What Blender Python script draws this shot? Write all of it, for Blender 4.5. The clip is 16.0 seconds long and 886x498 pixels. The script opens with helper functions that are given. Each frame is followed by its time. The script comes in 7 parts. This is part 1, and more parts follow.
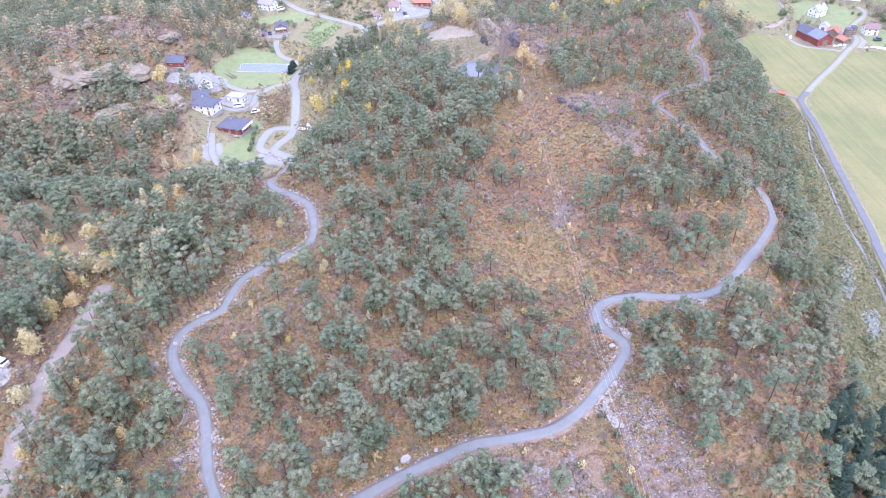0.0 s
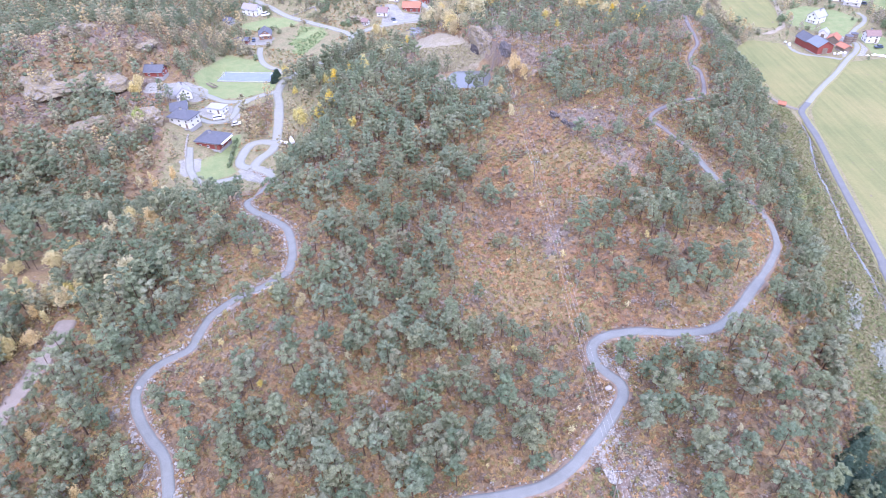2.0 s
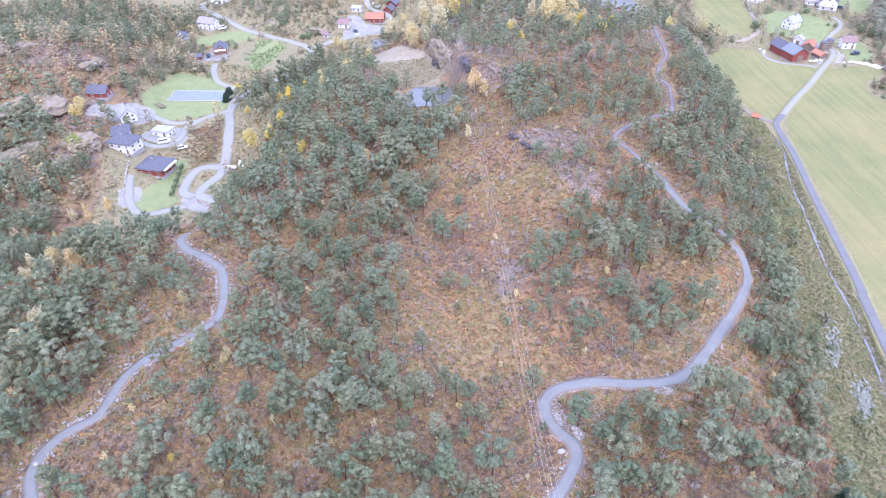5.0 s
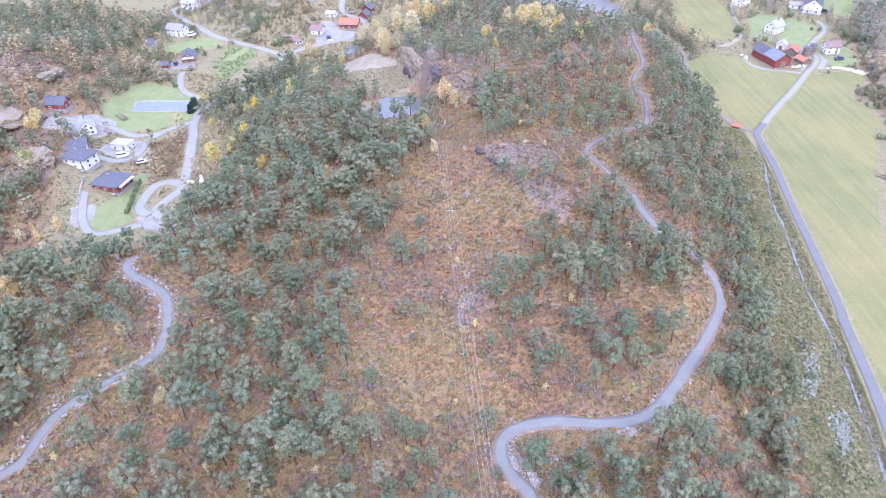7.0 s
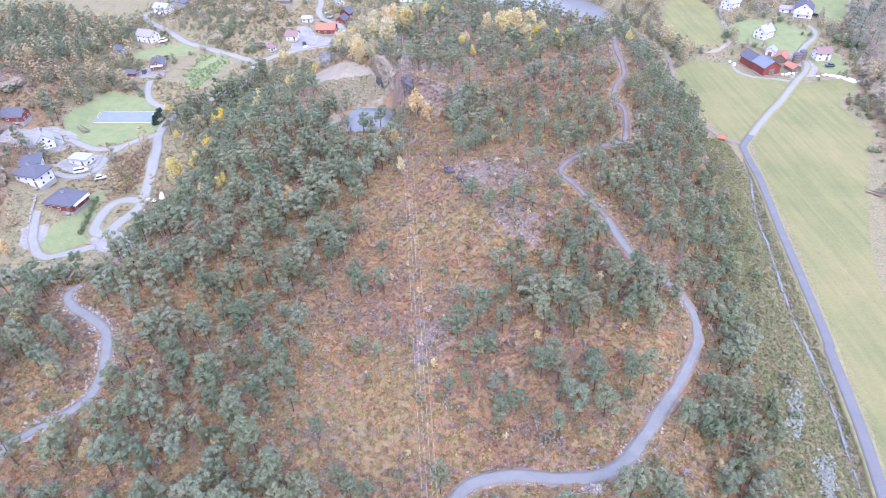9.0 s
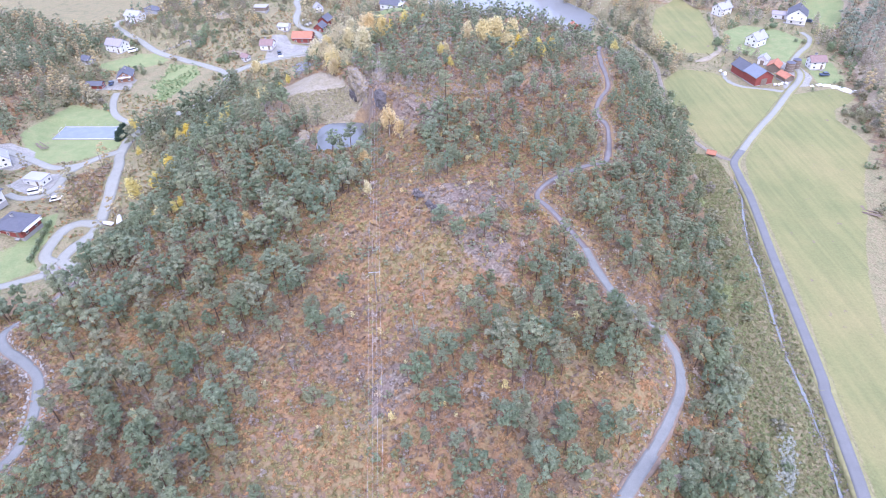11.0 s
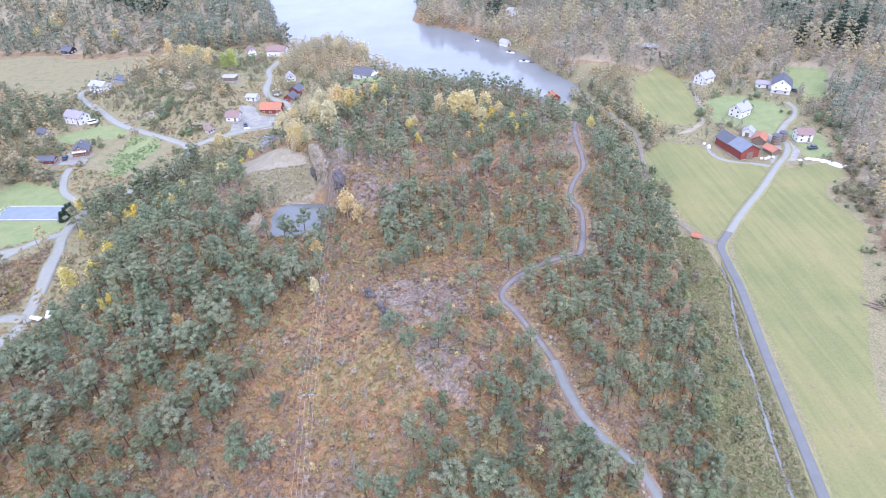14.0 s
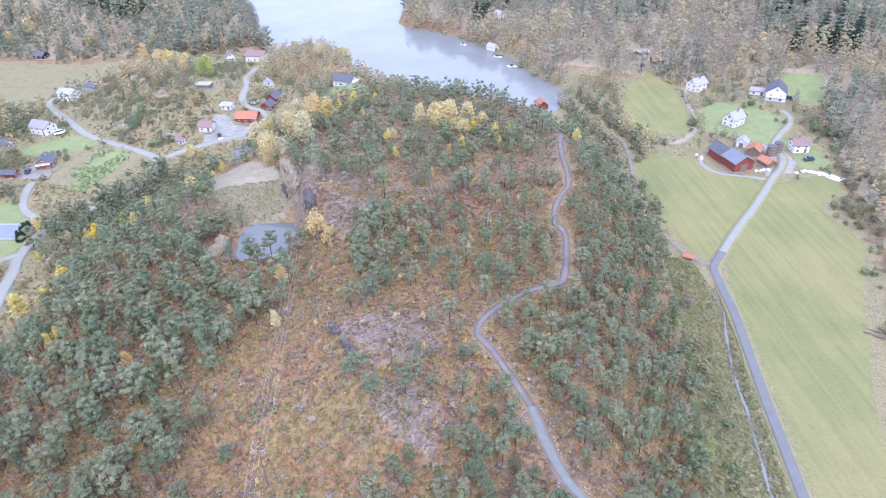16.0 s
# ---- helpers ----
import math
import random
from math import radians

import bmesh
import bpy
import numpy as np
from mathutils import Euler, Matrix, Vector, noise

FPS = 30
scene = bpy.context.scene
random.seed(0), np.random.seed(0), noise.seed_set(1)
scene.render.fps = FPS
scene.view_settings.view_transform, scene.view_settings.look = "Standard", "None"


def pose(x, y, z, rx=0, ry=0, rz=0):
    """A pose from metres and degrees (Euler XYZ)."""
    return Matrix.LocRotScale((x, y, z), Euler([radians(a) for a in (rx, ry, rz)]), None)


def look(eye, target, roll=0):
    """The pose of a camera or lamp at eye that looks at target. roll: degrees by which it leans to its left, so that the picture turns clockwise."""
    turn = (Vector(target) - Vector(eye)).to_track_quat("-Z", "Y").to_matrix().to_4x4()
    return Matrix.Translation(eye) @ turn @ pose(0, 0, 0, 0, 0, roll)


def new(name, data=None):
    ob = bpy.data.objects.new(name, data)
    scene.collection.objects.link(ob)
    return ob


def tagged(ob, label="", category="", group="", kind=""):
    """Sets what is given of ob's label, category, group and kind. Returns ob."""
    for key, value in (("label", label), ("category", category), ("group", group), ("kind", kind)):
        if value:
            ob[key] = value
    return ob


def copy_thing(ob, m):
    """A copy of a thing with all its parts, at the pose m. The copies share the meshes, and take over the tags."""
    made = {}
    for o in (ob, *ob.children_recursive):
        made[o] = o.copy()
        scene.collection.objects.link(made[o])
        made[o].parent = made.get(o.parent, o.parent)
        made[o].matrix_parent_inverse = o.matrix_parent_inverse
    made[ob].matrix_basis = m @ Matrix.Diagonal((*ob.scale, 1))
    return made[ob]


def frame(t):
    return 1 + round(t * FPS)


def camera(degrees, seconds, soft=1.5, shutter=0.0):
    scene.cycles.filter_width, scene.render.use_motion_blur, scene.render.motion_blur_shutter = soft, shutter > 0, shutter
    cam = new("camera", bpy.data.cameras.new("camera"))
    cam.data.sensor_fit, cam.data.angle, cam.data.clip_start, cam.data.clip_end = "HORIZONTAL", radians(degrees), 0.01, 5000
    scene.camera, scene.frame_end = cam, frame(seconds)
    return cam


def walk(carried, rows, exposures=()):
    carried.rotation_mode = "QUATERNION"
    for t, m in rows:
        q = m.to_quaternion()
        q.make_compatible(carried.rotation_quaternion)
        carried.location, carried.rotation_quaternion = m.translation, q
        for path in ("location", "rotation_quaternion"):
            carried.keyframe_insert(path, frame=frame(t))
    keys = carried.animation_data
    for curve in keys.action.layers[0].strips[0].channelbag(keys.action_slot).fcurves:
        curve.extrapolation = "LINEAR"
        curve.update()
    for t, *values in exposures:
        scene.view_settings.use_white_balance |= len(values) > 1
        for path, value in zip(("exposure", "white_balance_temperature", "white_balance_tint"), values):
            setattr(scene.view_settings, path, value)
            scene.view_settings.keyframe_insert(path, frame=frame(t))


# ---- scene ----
cam = camera(68.0, 16.0, soft=0.7)
PATH = [
    (0, (-0.101, -1.468, 143.296), (-0.151, 0.113, 142.072), -2.1),
    (0.5, (0.344, 1.971, 143.288), (0.299, 3.551, 142.062), -2.1),
    (1, (0.798, 5.55, 143.327), (0.758, 7.129, 142.099), -2.0),
    (1.5, (1.307, 9.109, 143.254), (1.271, 10.687, 142.025), -1.9),
    (2, (2.145, 12.587, 143.173), (2.112, 14.165, 141.944), -1.9),
    (2.5, (3.667, 15.825, 142.999), (3.637, 17.403, 141.771), -2.1),
    (3, (5.346, 18.922, 142.708), (5.321, 20.501, 141.48), -2.1),
    (3.5, (7.128, 21.815, 142.484), (7.108, 23.395, 141.258), -2.1),
    (4, (9.354, 24.798, 142.135), (9.34, 26.379, 140.911), -2.2),
    (6.5, (21.621, 38.583, 140.865), (21.634, 40.164, 139.641), -2.4),
    (7, (24.165, 41.707, 140.603), (24.18, 43.288, 139.377), -2.4),
    (7.5, (26.685, 44.948, 140.365), (26.702, 46.527, 139.138), -2.4),
    (8, (29.146, 48.266, 140.157), (29.165, 49.844, 138.929), -2.4),
    (8.5, (31.537, 51.618, 139.941), (31.558, 53.196, 138.712), -2.5),
    (9, (33.932, 55.214, 139.804), (33.955, 56.79, 138.573), -2.4),
    (11.5, (44.471, 74.433, 138.081), (44.506, 76.009, 136.849), -2.5),
    (12, (46.365, 78.447, 137.986), (46.407, 80.073, 136.823), -2.4),
    (12.5, (48.431, 82.135, 137.783), (48.478, 83.795, 136.669), -2.3),
    (13, (50.436, 85.874, 137.474), (50.486, 87.542, 136.372), -2.3),
    (13.5, (52.318, 89.641, 137.256), (52.371, 91.309, 136.153), -2.3),
    (14, (54.14, 93.311, 136.926), (54.196, 94.979, 135.823), -2.3),
    (14.5, (55.935, 96.986, 136.511), (55.994, 98.653, 135.408), -2.3),
    (15, (57.651, 100.557, 136.126), (57.714, 102.224, 135.023), -2.2),
    (15.5, (59.229, 104.172, 136.015), (59.296, 105.839, 134.91), -2.2),
    (16, (60.752, 107.959, 136.106), (60.823, 109.623, 135.0), -2.2),
]
walk(cam, [(t, look(eye, target, roll)) for t, eye, target, roll in PATH], [(0, 1.06, 5710, 26), (9, 0.98, 5720, 25), (11.5, 0.91, 5740, 23), (12.5, 0.84, 5820, 19), (16, 0.83, 5820, 18)])

# ---- sky, sun, exposure ----
world = bpy.data.worlds.new("overcast_sky")
scene.world = world
world.use_nodes = True
wn, wl = world.node_tree.nodes, world.node_tree.links
sky = wn.new("ShaderNodeTexSky")
sky.sky_type, sky.sun_disc = "NISHITA", False
sky.sun_elevation, sky.sun_rotation = radians(38), radians(200)
sky.air_density, sky.dust_density, sky.ozone_density = 1.0, 4.0, 1.0
veil = wn.new("ShaderNodeMix")
veil.data_type = "RGBA"
veil.inputs[0].default_value = 0.72
veil.inputs[7].default_value = (9.2, 10.3, 13.8, 1)
wl.new(sky.outputs[0], veil.inputs[6])
wl.new(veil.outputs[2], wn["Background"].inputs[0])
wn["Background"].inputs[1].default_value = 0.12
sun = new("sun", bpy.data.lights.new("sun", "SUN"))
sun.data.energy, sun.data.angle, sun.data.color = 1.1, radians(25), (1.0, 0.96, 0.9)
sun.matrix_basis = look((0, 0, 300), (-60, 190, 40))

# ---- materials ----
def material(name, rough=0.8, metal=0.0, spec=0.3):
    m = bpy.data.materials.new(name)
    m.use_nodes = True
    b = m.node_tree.nodes["Principled BSDF"]
    b.inputs["Roughness"].default_value, b.inputs["Metallic"].default_value = rough, metal
    b.inputs["Specular IOR Level"].default_value = spec
    return m, m.node_tree.nodes, m.node_tree.links, b


def noise_at(n, l, scale, detail=4, coords="Object", rough=0.6):
    c = n.new("ShaderNodeTexCoord")
    t = n.new("ShaderNodeTexNoise")
    t.inputs["Scale"].default_value, t.inputs["Detail"].default_value, t.inputs["Roughness"].default_value = scale, detail, rough
    l.new(c.outputs[coords], t.inputs["Vector"])
    return t.outputs["Fac"]


def ramp(n, l, fac, *stops):
    r = n.new("ShaderNodeValToRGB")
    e = r.color_ramp.elements
    while len(e) < len(stops):
        e.new(0.5)
    for k, (p, c) in zip(e, stops):
        k.position, k.color = p, (*c, 1)
    l.new(fac, r.inputs[0])
    return r.outputs[0]


def mixed(n, l, fac, a, b, kind="MIX"):
    m = n.new("ShaderNodeMix")
    m.data_type, m.blend_type = "RGBA", kind
    for socket, v in ((0, fac), (6, a), (7, b)):
        if isinstance(v, (int, float)):
            m.inputs[socket].default_value = v
        elif isinstance(v, tuple):
            m.inputs[socket].default_value = (*v, 1)
        else:
            l.new(v, m.inputs[socket])
    return m.outputs[2]


def bumped(n, l, b, height, strength=0.4, distance=0.1):
    k = n.new("ShaderNodeBump")
    k.inputs["Strength"].default_value, k.inputs["Distance"].default_value = strength, distance
    l.new(height, k.inputs["Height"])
    l.new(k.outputs[0], b.inputs["Normal"])


def maths(n, l, op, a, b=0.0):
    k = n.new("ShaderNodeMath")
    k.operation = op
    for i, v in enumerate((a, b)):
        if isinstance(v, (int, float)):
            k.inputs[i].default_value = v
        else:
            l.new(v, k.inputs[i])
    return k.outputs[0]


def attribute(n, name):
    a = n.new("ShaderNodeAttribute")
    a.attribute_name = name
    return a.outputs["Fac"]


def plain(name, colour, rough=0.7, metal=0.0, vary=0.25, scale=1.5, spec=0.3):
    """A painted or weathered surface: its colour, blotched at two sizes."""
    m, n, l, b = material(name, rough, metal, spec)
    dark = tuple(c * (1 - vary) for c in colour)
    c = ramp(n, l, noise_at(n, l, scale), (0.3, dark), (0.7, colour))
    fine = noise_at(n, l, scale * 14, 2)
    c = mixed(n, l, 0.35, c, ramp(n, l, fine, (0.35, tuple(v * 0.7 for v in colour)), (0.65, tuple(min(1, v * 1.15) for v in colour))))
    l.new(c, b.inputs["Base Color"])
    bumped(n, l, b, fine, 0.15, 0.02)
    return m


def foliage(name, tones, translucent=0.25, grain=4.0, holes=0.0, contrast=1.0):
    """Leaves or needles: one tone a tree, lighter and darker by the spray, broken up into fine sprays with gaps between them."""
    m, n, l, b = material(name, 0.75, 0, 0.15)
    o = n.new("ShaderNodeObjectInfo").outputs["Random"]
    tree = maths(n, l, "FRACT", maths(n, l, "ADD", attribute(n, "tint"), o))
    c = ramp(n, l, tree, *[(0.02 + 0.96 * i / (len(tones) - 1), t) for i, t in enumerate(tones)])
    g = n.new("ShaderNodeNewGeometry").outputs["Random Per Island"]
    c = mixed(n, l, 1.0, c, ramp(n, l, g, (0.0, (0.87, 0.87, 0.87)), (1.0, (1.12, 1.12, 1.12))), "MULTIPLY")
    spray = noise_at(n, l, grain, 3, "Object", 0.7)
    c = mixed(n, l, 1.0, c, ramp(n, l, spray, (0.32, (1 - 0.38 * contrast,) * 3), (0.5, (1.0, 1.0, 1.0)), (0.68, (1 + 0.27 * contrast,) * 3)), "MULTIPLY")
    l.new(c, b.inputs["Base Color"])
    bumped(n, l, b, spray, 0.8, 0.25)
    t = n.new("ShaderNodeBsdfTranslucent")
    l.new(c, t.inputs[0])
    s = n.new("ShaderNodeMixShader")
    s.inputs[0].default_value = translucent
    l.new(b.outputs[0], s.inputs[1])
    l.new(t.outputs[0], s.inputs[2])
    if holes:
        gap = maths(n, l, "LESS_THAN", noise_at(n, l, grain * 0.9, 2, "Object", 0.65), holes)
        h = n.new("ShaderNodeMixShader")
        l.new(gap, h.inputs[0])
        l.new(s.outputs[0], h.inputs[1])
        l.new(n.new("ShaderNodeBsdfTransparent").outputs[0], h.inputs[2])
        s = h
    l.new(s.outputs[0], n["Material Output"].inputs[0])
    return m


NEEDLES = foliage("pine_needles", [(0.275, 0.34, 0.215), (0.335, 0.385, 0.24), (0.395, 0.425, 0.275), (0.355, 0.365, 0.225), (0.25, 0.32, 0.21), (0.36, 0.41, 0.28), (0.23, 0.29, 0.18), (0.385, 0.37, 0.245), (0.32, 0.38, 0.255), (0.41, 0.42, 0.29), (0.29, 0.335, 0.205)], 0.42, 3.6, 0.45, 0.8)
# paler copies of needles, birch and twigs: distance haze mixed into the tones
FAR_NEEDLES = foliage("hazed_pine_needles", [(0.33, 0.395, 0.315), (0.38, 0.435, 0.34), (0.42, 0.455, 0.35), (0.35, 0.42, 0.34), (0.44, 0.455, 0.335)], 0.5, 2.6, 0.44, 0.7)
FAR_BIRCH = foliage("hazed_birch_leaves", [(0.66, 0.58, 0.38), (0.60, 0.56, 0.39), (0.70, 0.59, 0.36), (0.57, 0.55, 0.39), (0.63, 0.56, 0.40)], 0.5, 2.6, 0.45, 0.7)
FAR_TWIGS = foliage("hazed_bare_crowns", [(0.53, 0.48, 0.40), (0.56, 0.50, 0.41), (0.50, 0.47, 0.41), (0.54, 0.48, 0.38), (0.49, 0.48, 0.37)], 0.5, 2.6, 0.46, 0.7)
TWIG_HAZE = foliage("leafless_twigs", [(0.43, 0.365, 0.345), (0.48, 0.41, 0.385), (0.40, 0.35, 0.335), (0.45, 0.385, 0.33), (0.38, 0.355, 0.30)], 0.3, 6.0, 0.52)
THICKET = foliage("thicket_leaves", [(0.34, 0.32, 0.21), (0.41, 0.38, 0.25), (0.30, 0.33, 0.20), (0.45, 0.38, 0.26), (0.37, 0.34, 0.28), (0.30, 0.34, 0.21)], 0.35, 3.0, 0.44)
SPRUCE = foliage("spruce_needles", [(0.085, 0.135, 0.10), (0.10, 0.15, 0.105)], 0.3)
BIRCH = foliage("birch_leaves", [(0.66, 0.54, 0.30), (0.61, 0.52, 0.34), (0.56, 0.50, 0.34), (0.49, 0.465, 0.32), (0.64, 0.50, 0.31)], 0.4, 4.0, 0.42)
GOLD = foliage("golden_leaves", [(0.79, 0.67, 0.32), (0.75, 0.66, 0.38), (0.71, 0.66, 0.44), (0.80, 0.62, 0.32)], 0.45, 4.0, 0.40, 0.7)
YELLOW = foliage("bright_yellow_leaves", [(0.84, 0.65, 0.13), (0.80, 0.69, 0.24), (0.76, 0.68, 0.31)], 0.45, 4.0, 0.40, 0.7)
RUSSET = foliage("russet_leaves", [(0.54, 0.43, 0.33), (0.50, 0.43, 0.375), (0.58, 0.46, 0.32), (0.48, 0.425, 0.385), (0.43, 0.40, 0.31)], 0.3, 4.0, 0.42)
TWIGS = foliage("bare_twigs", [(0.40, 0.345, 0.325), (0.45, 0.395, 0.375), (0.36, 0.315, 0.285)], 0.2)
GREENS = foliage("green_leaves", [(0.28, 0.36, 0.21), (0.33, 0.40, 0.23), (0.26, 0.34, 0.21), (0.41, 0.41, 0.25)], 0.4, 4.0, 0.42)
BRIGHT_GREENS = foliage("lush_leaves", [(0.25, 0.36, 0.17), (0.31, 0.40, 0.20), (0.22, 0.31, 0.15), (0.36, 0.38, 0.20)], 0.35, 4.0, 0.42)
HEATH = foliage("heath_tufts", [(0.48, 0.285, 0.145), (0.42, 0.27, 0.15), (0.33, 0.25, 0.185), (0.26, 0.21, 0.175), (0.40, 0.255, 0.16), (0.47, 0.32, 0.15), (0.37, 0.33, 0.155), (0.30, 0.28, 0.145), (0.46, 0.275, 0.145)], 0.3, 3.0, 0.44, 1.2)
REEDS = foliage("rush_tufts", [(0.26, 0.295, 0.14), (0.32, 0.325, 0.155), (0.23, 0.27, 0.13), (0.35, 0.32, 0.17), (0.28, 0.28, 0.15)], 0.25, 5.0, 0.42)
BARK = plain("pine_bark", (0.17, 0.115, 0.085), 0.9, 0, 0.4, 3)
PALE_BARK = plain("birch_bark", (0.48, 0.45, 0.42), 0.85, 0, 0.4, 4)


def ground_material():
    """Moor, forest floor, meadow, rough pasture, bare rock and gravel, by the cover of the land."""
    m, n, l, b = material("land_cover", 0.95, 0, 0.1)
    big, mid, fine = noise_at(n, l, 0.035, 5), noise_at(n, l, 0.22, 6), noise_at(n, l, 1.6, 5)
    moor = ramp(n, l, mid, (0.30, (0.185, 0.135, 0.105)), (0.44, (0.315, 0.19, 0.115)), (0.54, (0.365, 0.23, 0.125)), (0.70, (0.275, 0.225, 0.12)))
    moor = mixed(n, l, ramp(n, l, big, (0.45, (0, 0, 0)), (0.60, (0.75, 0.75, 0.75))), moor, (0.295, 0.25, 0.13))
    moor = mixed(n, l, ramp(n, l, noise_at(n, l, 0.09, 4), (0.5, (0, 0, 0)), (0.62, (0.7, 0.7, 0.7))), moor, (0.26, 0.20, 0.16))
    wood = ramp(n, l, mid, (0.3, (0.20, 0.165, 0.12)), (0.45, (0.28, 0.20, 0.13)), (0.58, (0.33, 0.235, 0.13)), (0.7, (0.26, 0.235, 0.13)))
    grass = ramp(n, l, big, (0.3, (0.222, 0.236, 0.11)), (0.5, (0.26, 0.26, 0.122)), (0.7, (0.315, 0.285, 0.14)))
    tc, mp, st = n.new("ShaderNodeTexCoord"), n.new("ShaderNodeMapping"), n.new("ShaderNodeTexNoise")
    mp.inputs["Rotation"].default_value, mp.inputs["Scale"].default_value = (0, 0, radians(20)), (0.55, 0.03, 0.03)
    st.inputs["Scale"].default_value, st.inputs["Detail"].default_value = 1.0, 3
    l.new(tc.outputs["Object"], mp.inputs["Vector"])
    l.new(mp.outputs[0], st.inputs["Vector"])
    grass = mixed(n, l, 0.7, grass, ramp(n, l, st.outputs["Fac"], (0.35, (0.86, 0.88, 0.86)), (0.62, (1.08, 1.05, 1.02))), "MULTIPLY")
    lawn = ramp(n, l, mid, (0.3, (0.22, 0.27, 0.125)), (0.5, (0.26, 0.30, 0.145)), (0.7, (0.305, 0.315, 0.16)))
    rough = ramp(n, l, mid, (0.3, (0.23, 0.215, 0.13)), (0.45, (0.28, 0.255, 0.15)), (0.58, (0.32, 0.268, 0.168)), (0.7, (0.25, 0.255, 0.14)))
    rock = ramp(n, l, fine, (0.35, (0.15, 0.125, 0.10)), (0.5, (0.235, 0.195, 0.155)), (0.68, (0.36, 0.315, 0.26)))
    rock = mixed(n, l, ramp(n, l, mid, (0.42, (0, 0, 0)), (0.56, (0.85, 0.85, 0.85))), rock, (0.24, 0.18, 0.15))
    grit = ramp(n, l, mid, (0.35, (0.30, 0.29, 0.265)), (0.65, (0.385, 0.375, 0.345)))
    slope = ramp(n, l, mid, (0.3, (0.30, 0.275, 0.19)), (0.45, (0.36, 0.31, 0.225)), (0.58, (0.41, 0.335, 0.25)), (0.7, (0.33, 0.315, 0.205)))
    dry = ramp(n, l, mid, (0.3, (0.29, 0.26, 0.17)), (0.5, (0.36, 0.315, 0.235)), (0.7, (0.40, 0.355, 0.29)))
    c = moor
    for name, layer in (("wood", wood), ("slope", slope), ("rough", rough), ("grass", grass), ("lawn", lawn), ("rock", rock), ("dry", dry), ("grit", grit)):
        edge = maths(n, l, "ADD", attribute(n, name), maths(n, l, "MULTIPLY", maths(n, l, "SUBTRACT", mid, 0.5), 2.6 if name == "rock" else 1.5 if name in ("wood", "rough", "rock", "slope", "dry") else 1.1 if name == "lawn" else 0.5))
        c = mixed(n, l, ramp(n, l, edge, (0.42, (0, 0, 0)), (0.58, (1, 1, 1))), c, layer)
    c = mixed(n, l, maths(n, l, "SUBTRACT", 0.7, maths(n, l, "MULTIPLY", maths(n, l, "ADD", attribute(n, "grass"), attribute(n, "lawn")), 0.5)), c, ramp(n, l, fine, (0.3, (0.55, 0.55, 0.55)), (0.7, (1.3, 1.3, 1.3))), "MULTIPLY")
    l.new(c, b.inputs["Base Color"])
    bumped(n, l, b, fine, 0.7, 0.4)
    return m


LAND = ground_material()
GRAVEL = plain("pale_gravel", (0.26, 0.265, 0.255), 0.95, 0, 0.22, 0.4)
OLD_GRAVEL = plain("muddy_gravel", (0.25, 0.232, 0.232), 0.95, 0, 0.4, 0.25)
VERGE = plain("dug_soil", (0.34, 0.255, 0.195), 0.95, 0, 0.5, 0.45)
ASPHALT = plain("old_asphalt", (0.212, 0.214, 0.215), 0.9, 0, 0.2, 0.4)
PALE_ASPHALT = plain("worn_asphalt", (0.335, 0.335, 0.295), 0.9, 0, 0.15, 0.4)
STONE = plain("grey_stone", (0.36, 0.335, 0.32), 0.9, 0, 0.45, 0.8)
# dark stone for steep rock faces, their shade put into the colour
DARK_STONE = plain("shade_dark_rock", (0.15, 0.135, 0.135), 0.8, 0, 0.5, 0.6)
WHITE = plain("white_boards", (0.80, 0.80, 0.80), 0.6, 0, 0.06, 0.8)
RED = plain("red_boards", (0.30, 0.085, 0.07), 0.75, 0, 0.25, 0.8)
BRICK = plain("brown_brick", (0.36, 0.19, 0.12), 0.8, 0, 0.25, 1.0)
GREY_WALL = plain("grey_boards", (0.36, 0.38, 0.42), 0.75, 0, 0.15, 0.8)
BLACK_WALL = plain("black_boards", (0.06, 0.055, 0.06), 0.75, 0, 0.3, 0.8)
SLATE = plain("slate_roof", (0.14, 0.145, 0.175), 0.6, 0, 0.25, 0.9)
PALE_ROOF = plain("pale_metal_roof", (0.42, 0.42, 0.455), 0.5, 0, 0.15, 0.6)
ORANGE_ROOF = plain("orange_tiles", (0.50, 0.22, 0.14), 0.75, 0, 0.3, 1.0)
RED_ROOF = plain("red_brown_tiles", (0.31, 0.215, 0.20), 0.75, 0, 0.25, 1.0)
MAUVE_ROOF = plain("mauve_grey_tiles", (0.36, 0.33, 0.35), 0.75, 0, 0.2, 1.0)
CONCRETE = plain("concrete", (0.42, 0.41, 0.40), 0.85, 0, 0.2, 0.8)
WOOD = plain("weathered_wood", (0.26, 0.21, 0.17), 0.85, 0, 0.3, 1.2)
STEEL = plain("galvanised_steel", (0.45, 0.46, 0.48), 0.45, 0.8, 0.15, 2)
BLUE_COURT = plain("grey_blue_court", (0.27, 0.31, 0.345), 0.8, 0, 0.25, 0.3)
RUBBER = plain("black_rubber", (0.03, 0.03, 0.032), 0.8, 0, 0.2, 4)
BLUE_PAINT = plain("dark_blue_paint", (0.06, 0.09, 0.16), 0.3, 0, 0.1, 1, 0.5)


def glass_material():
    m, n, l, b = material("window_glass", 0.08, 0, 0.6)
    b.inputs["Base Color"].default_value = (0.05, 0.06, 0.07, 1)
    return m


def water_material(name, colour, wave):
    m, n, l, b = material(name, 0.06, 0, 0.5)
    l.new(ramp(n, l, noise_at(n, l, 0.02), (0.3, tuple(c * 0.8 for c in colour)), (0.7, colour)), b.inputs["Base Color"])
    bumped(n, l, b, noise_at(n, l, wave, 3), 0.12, 0.15)
    return m


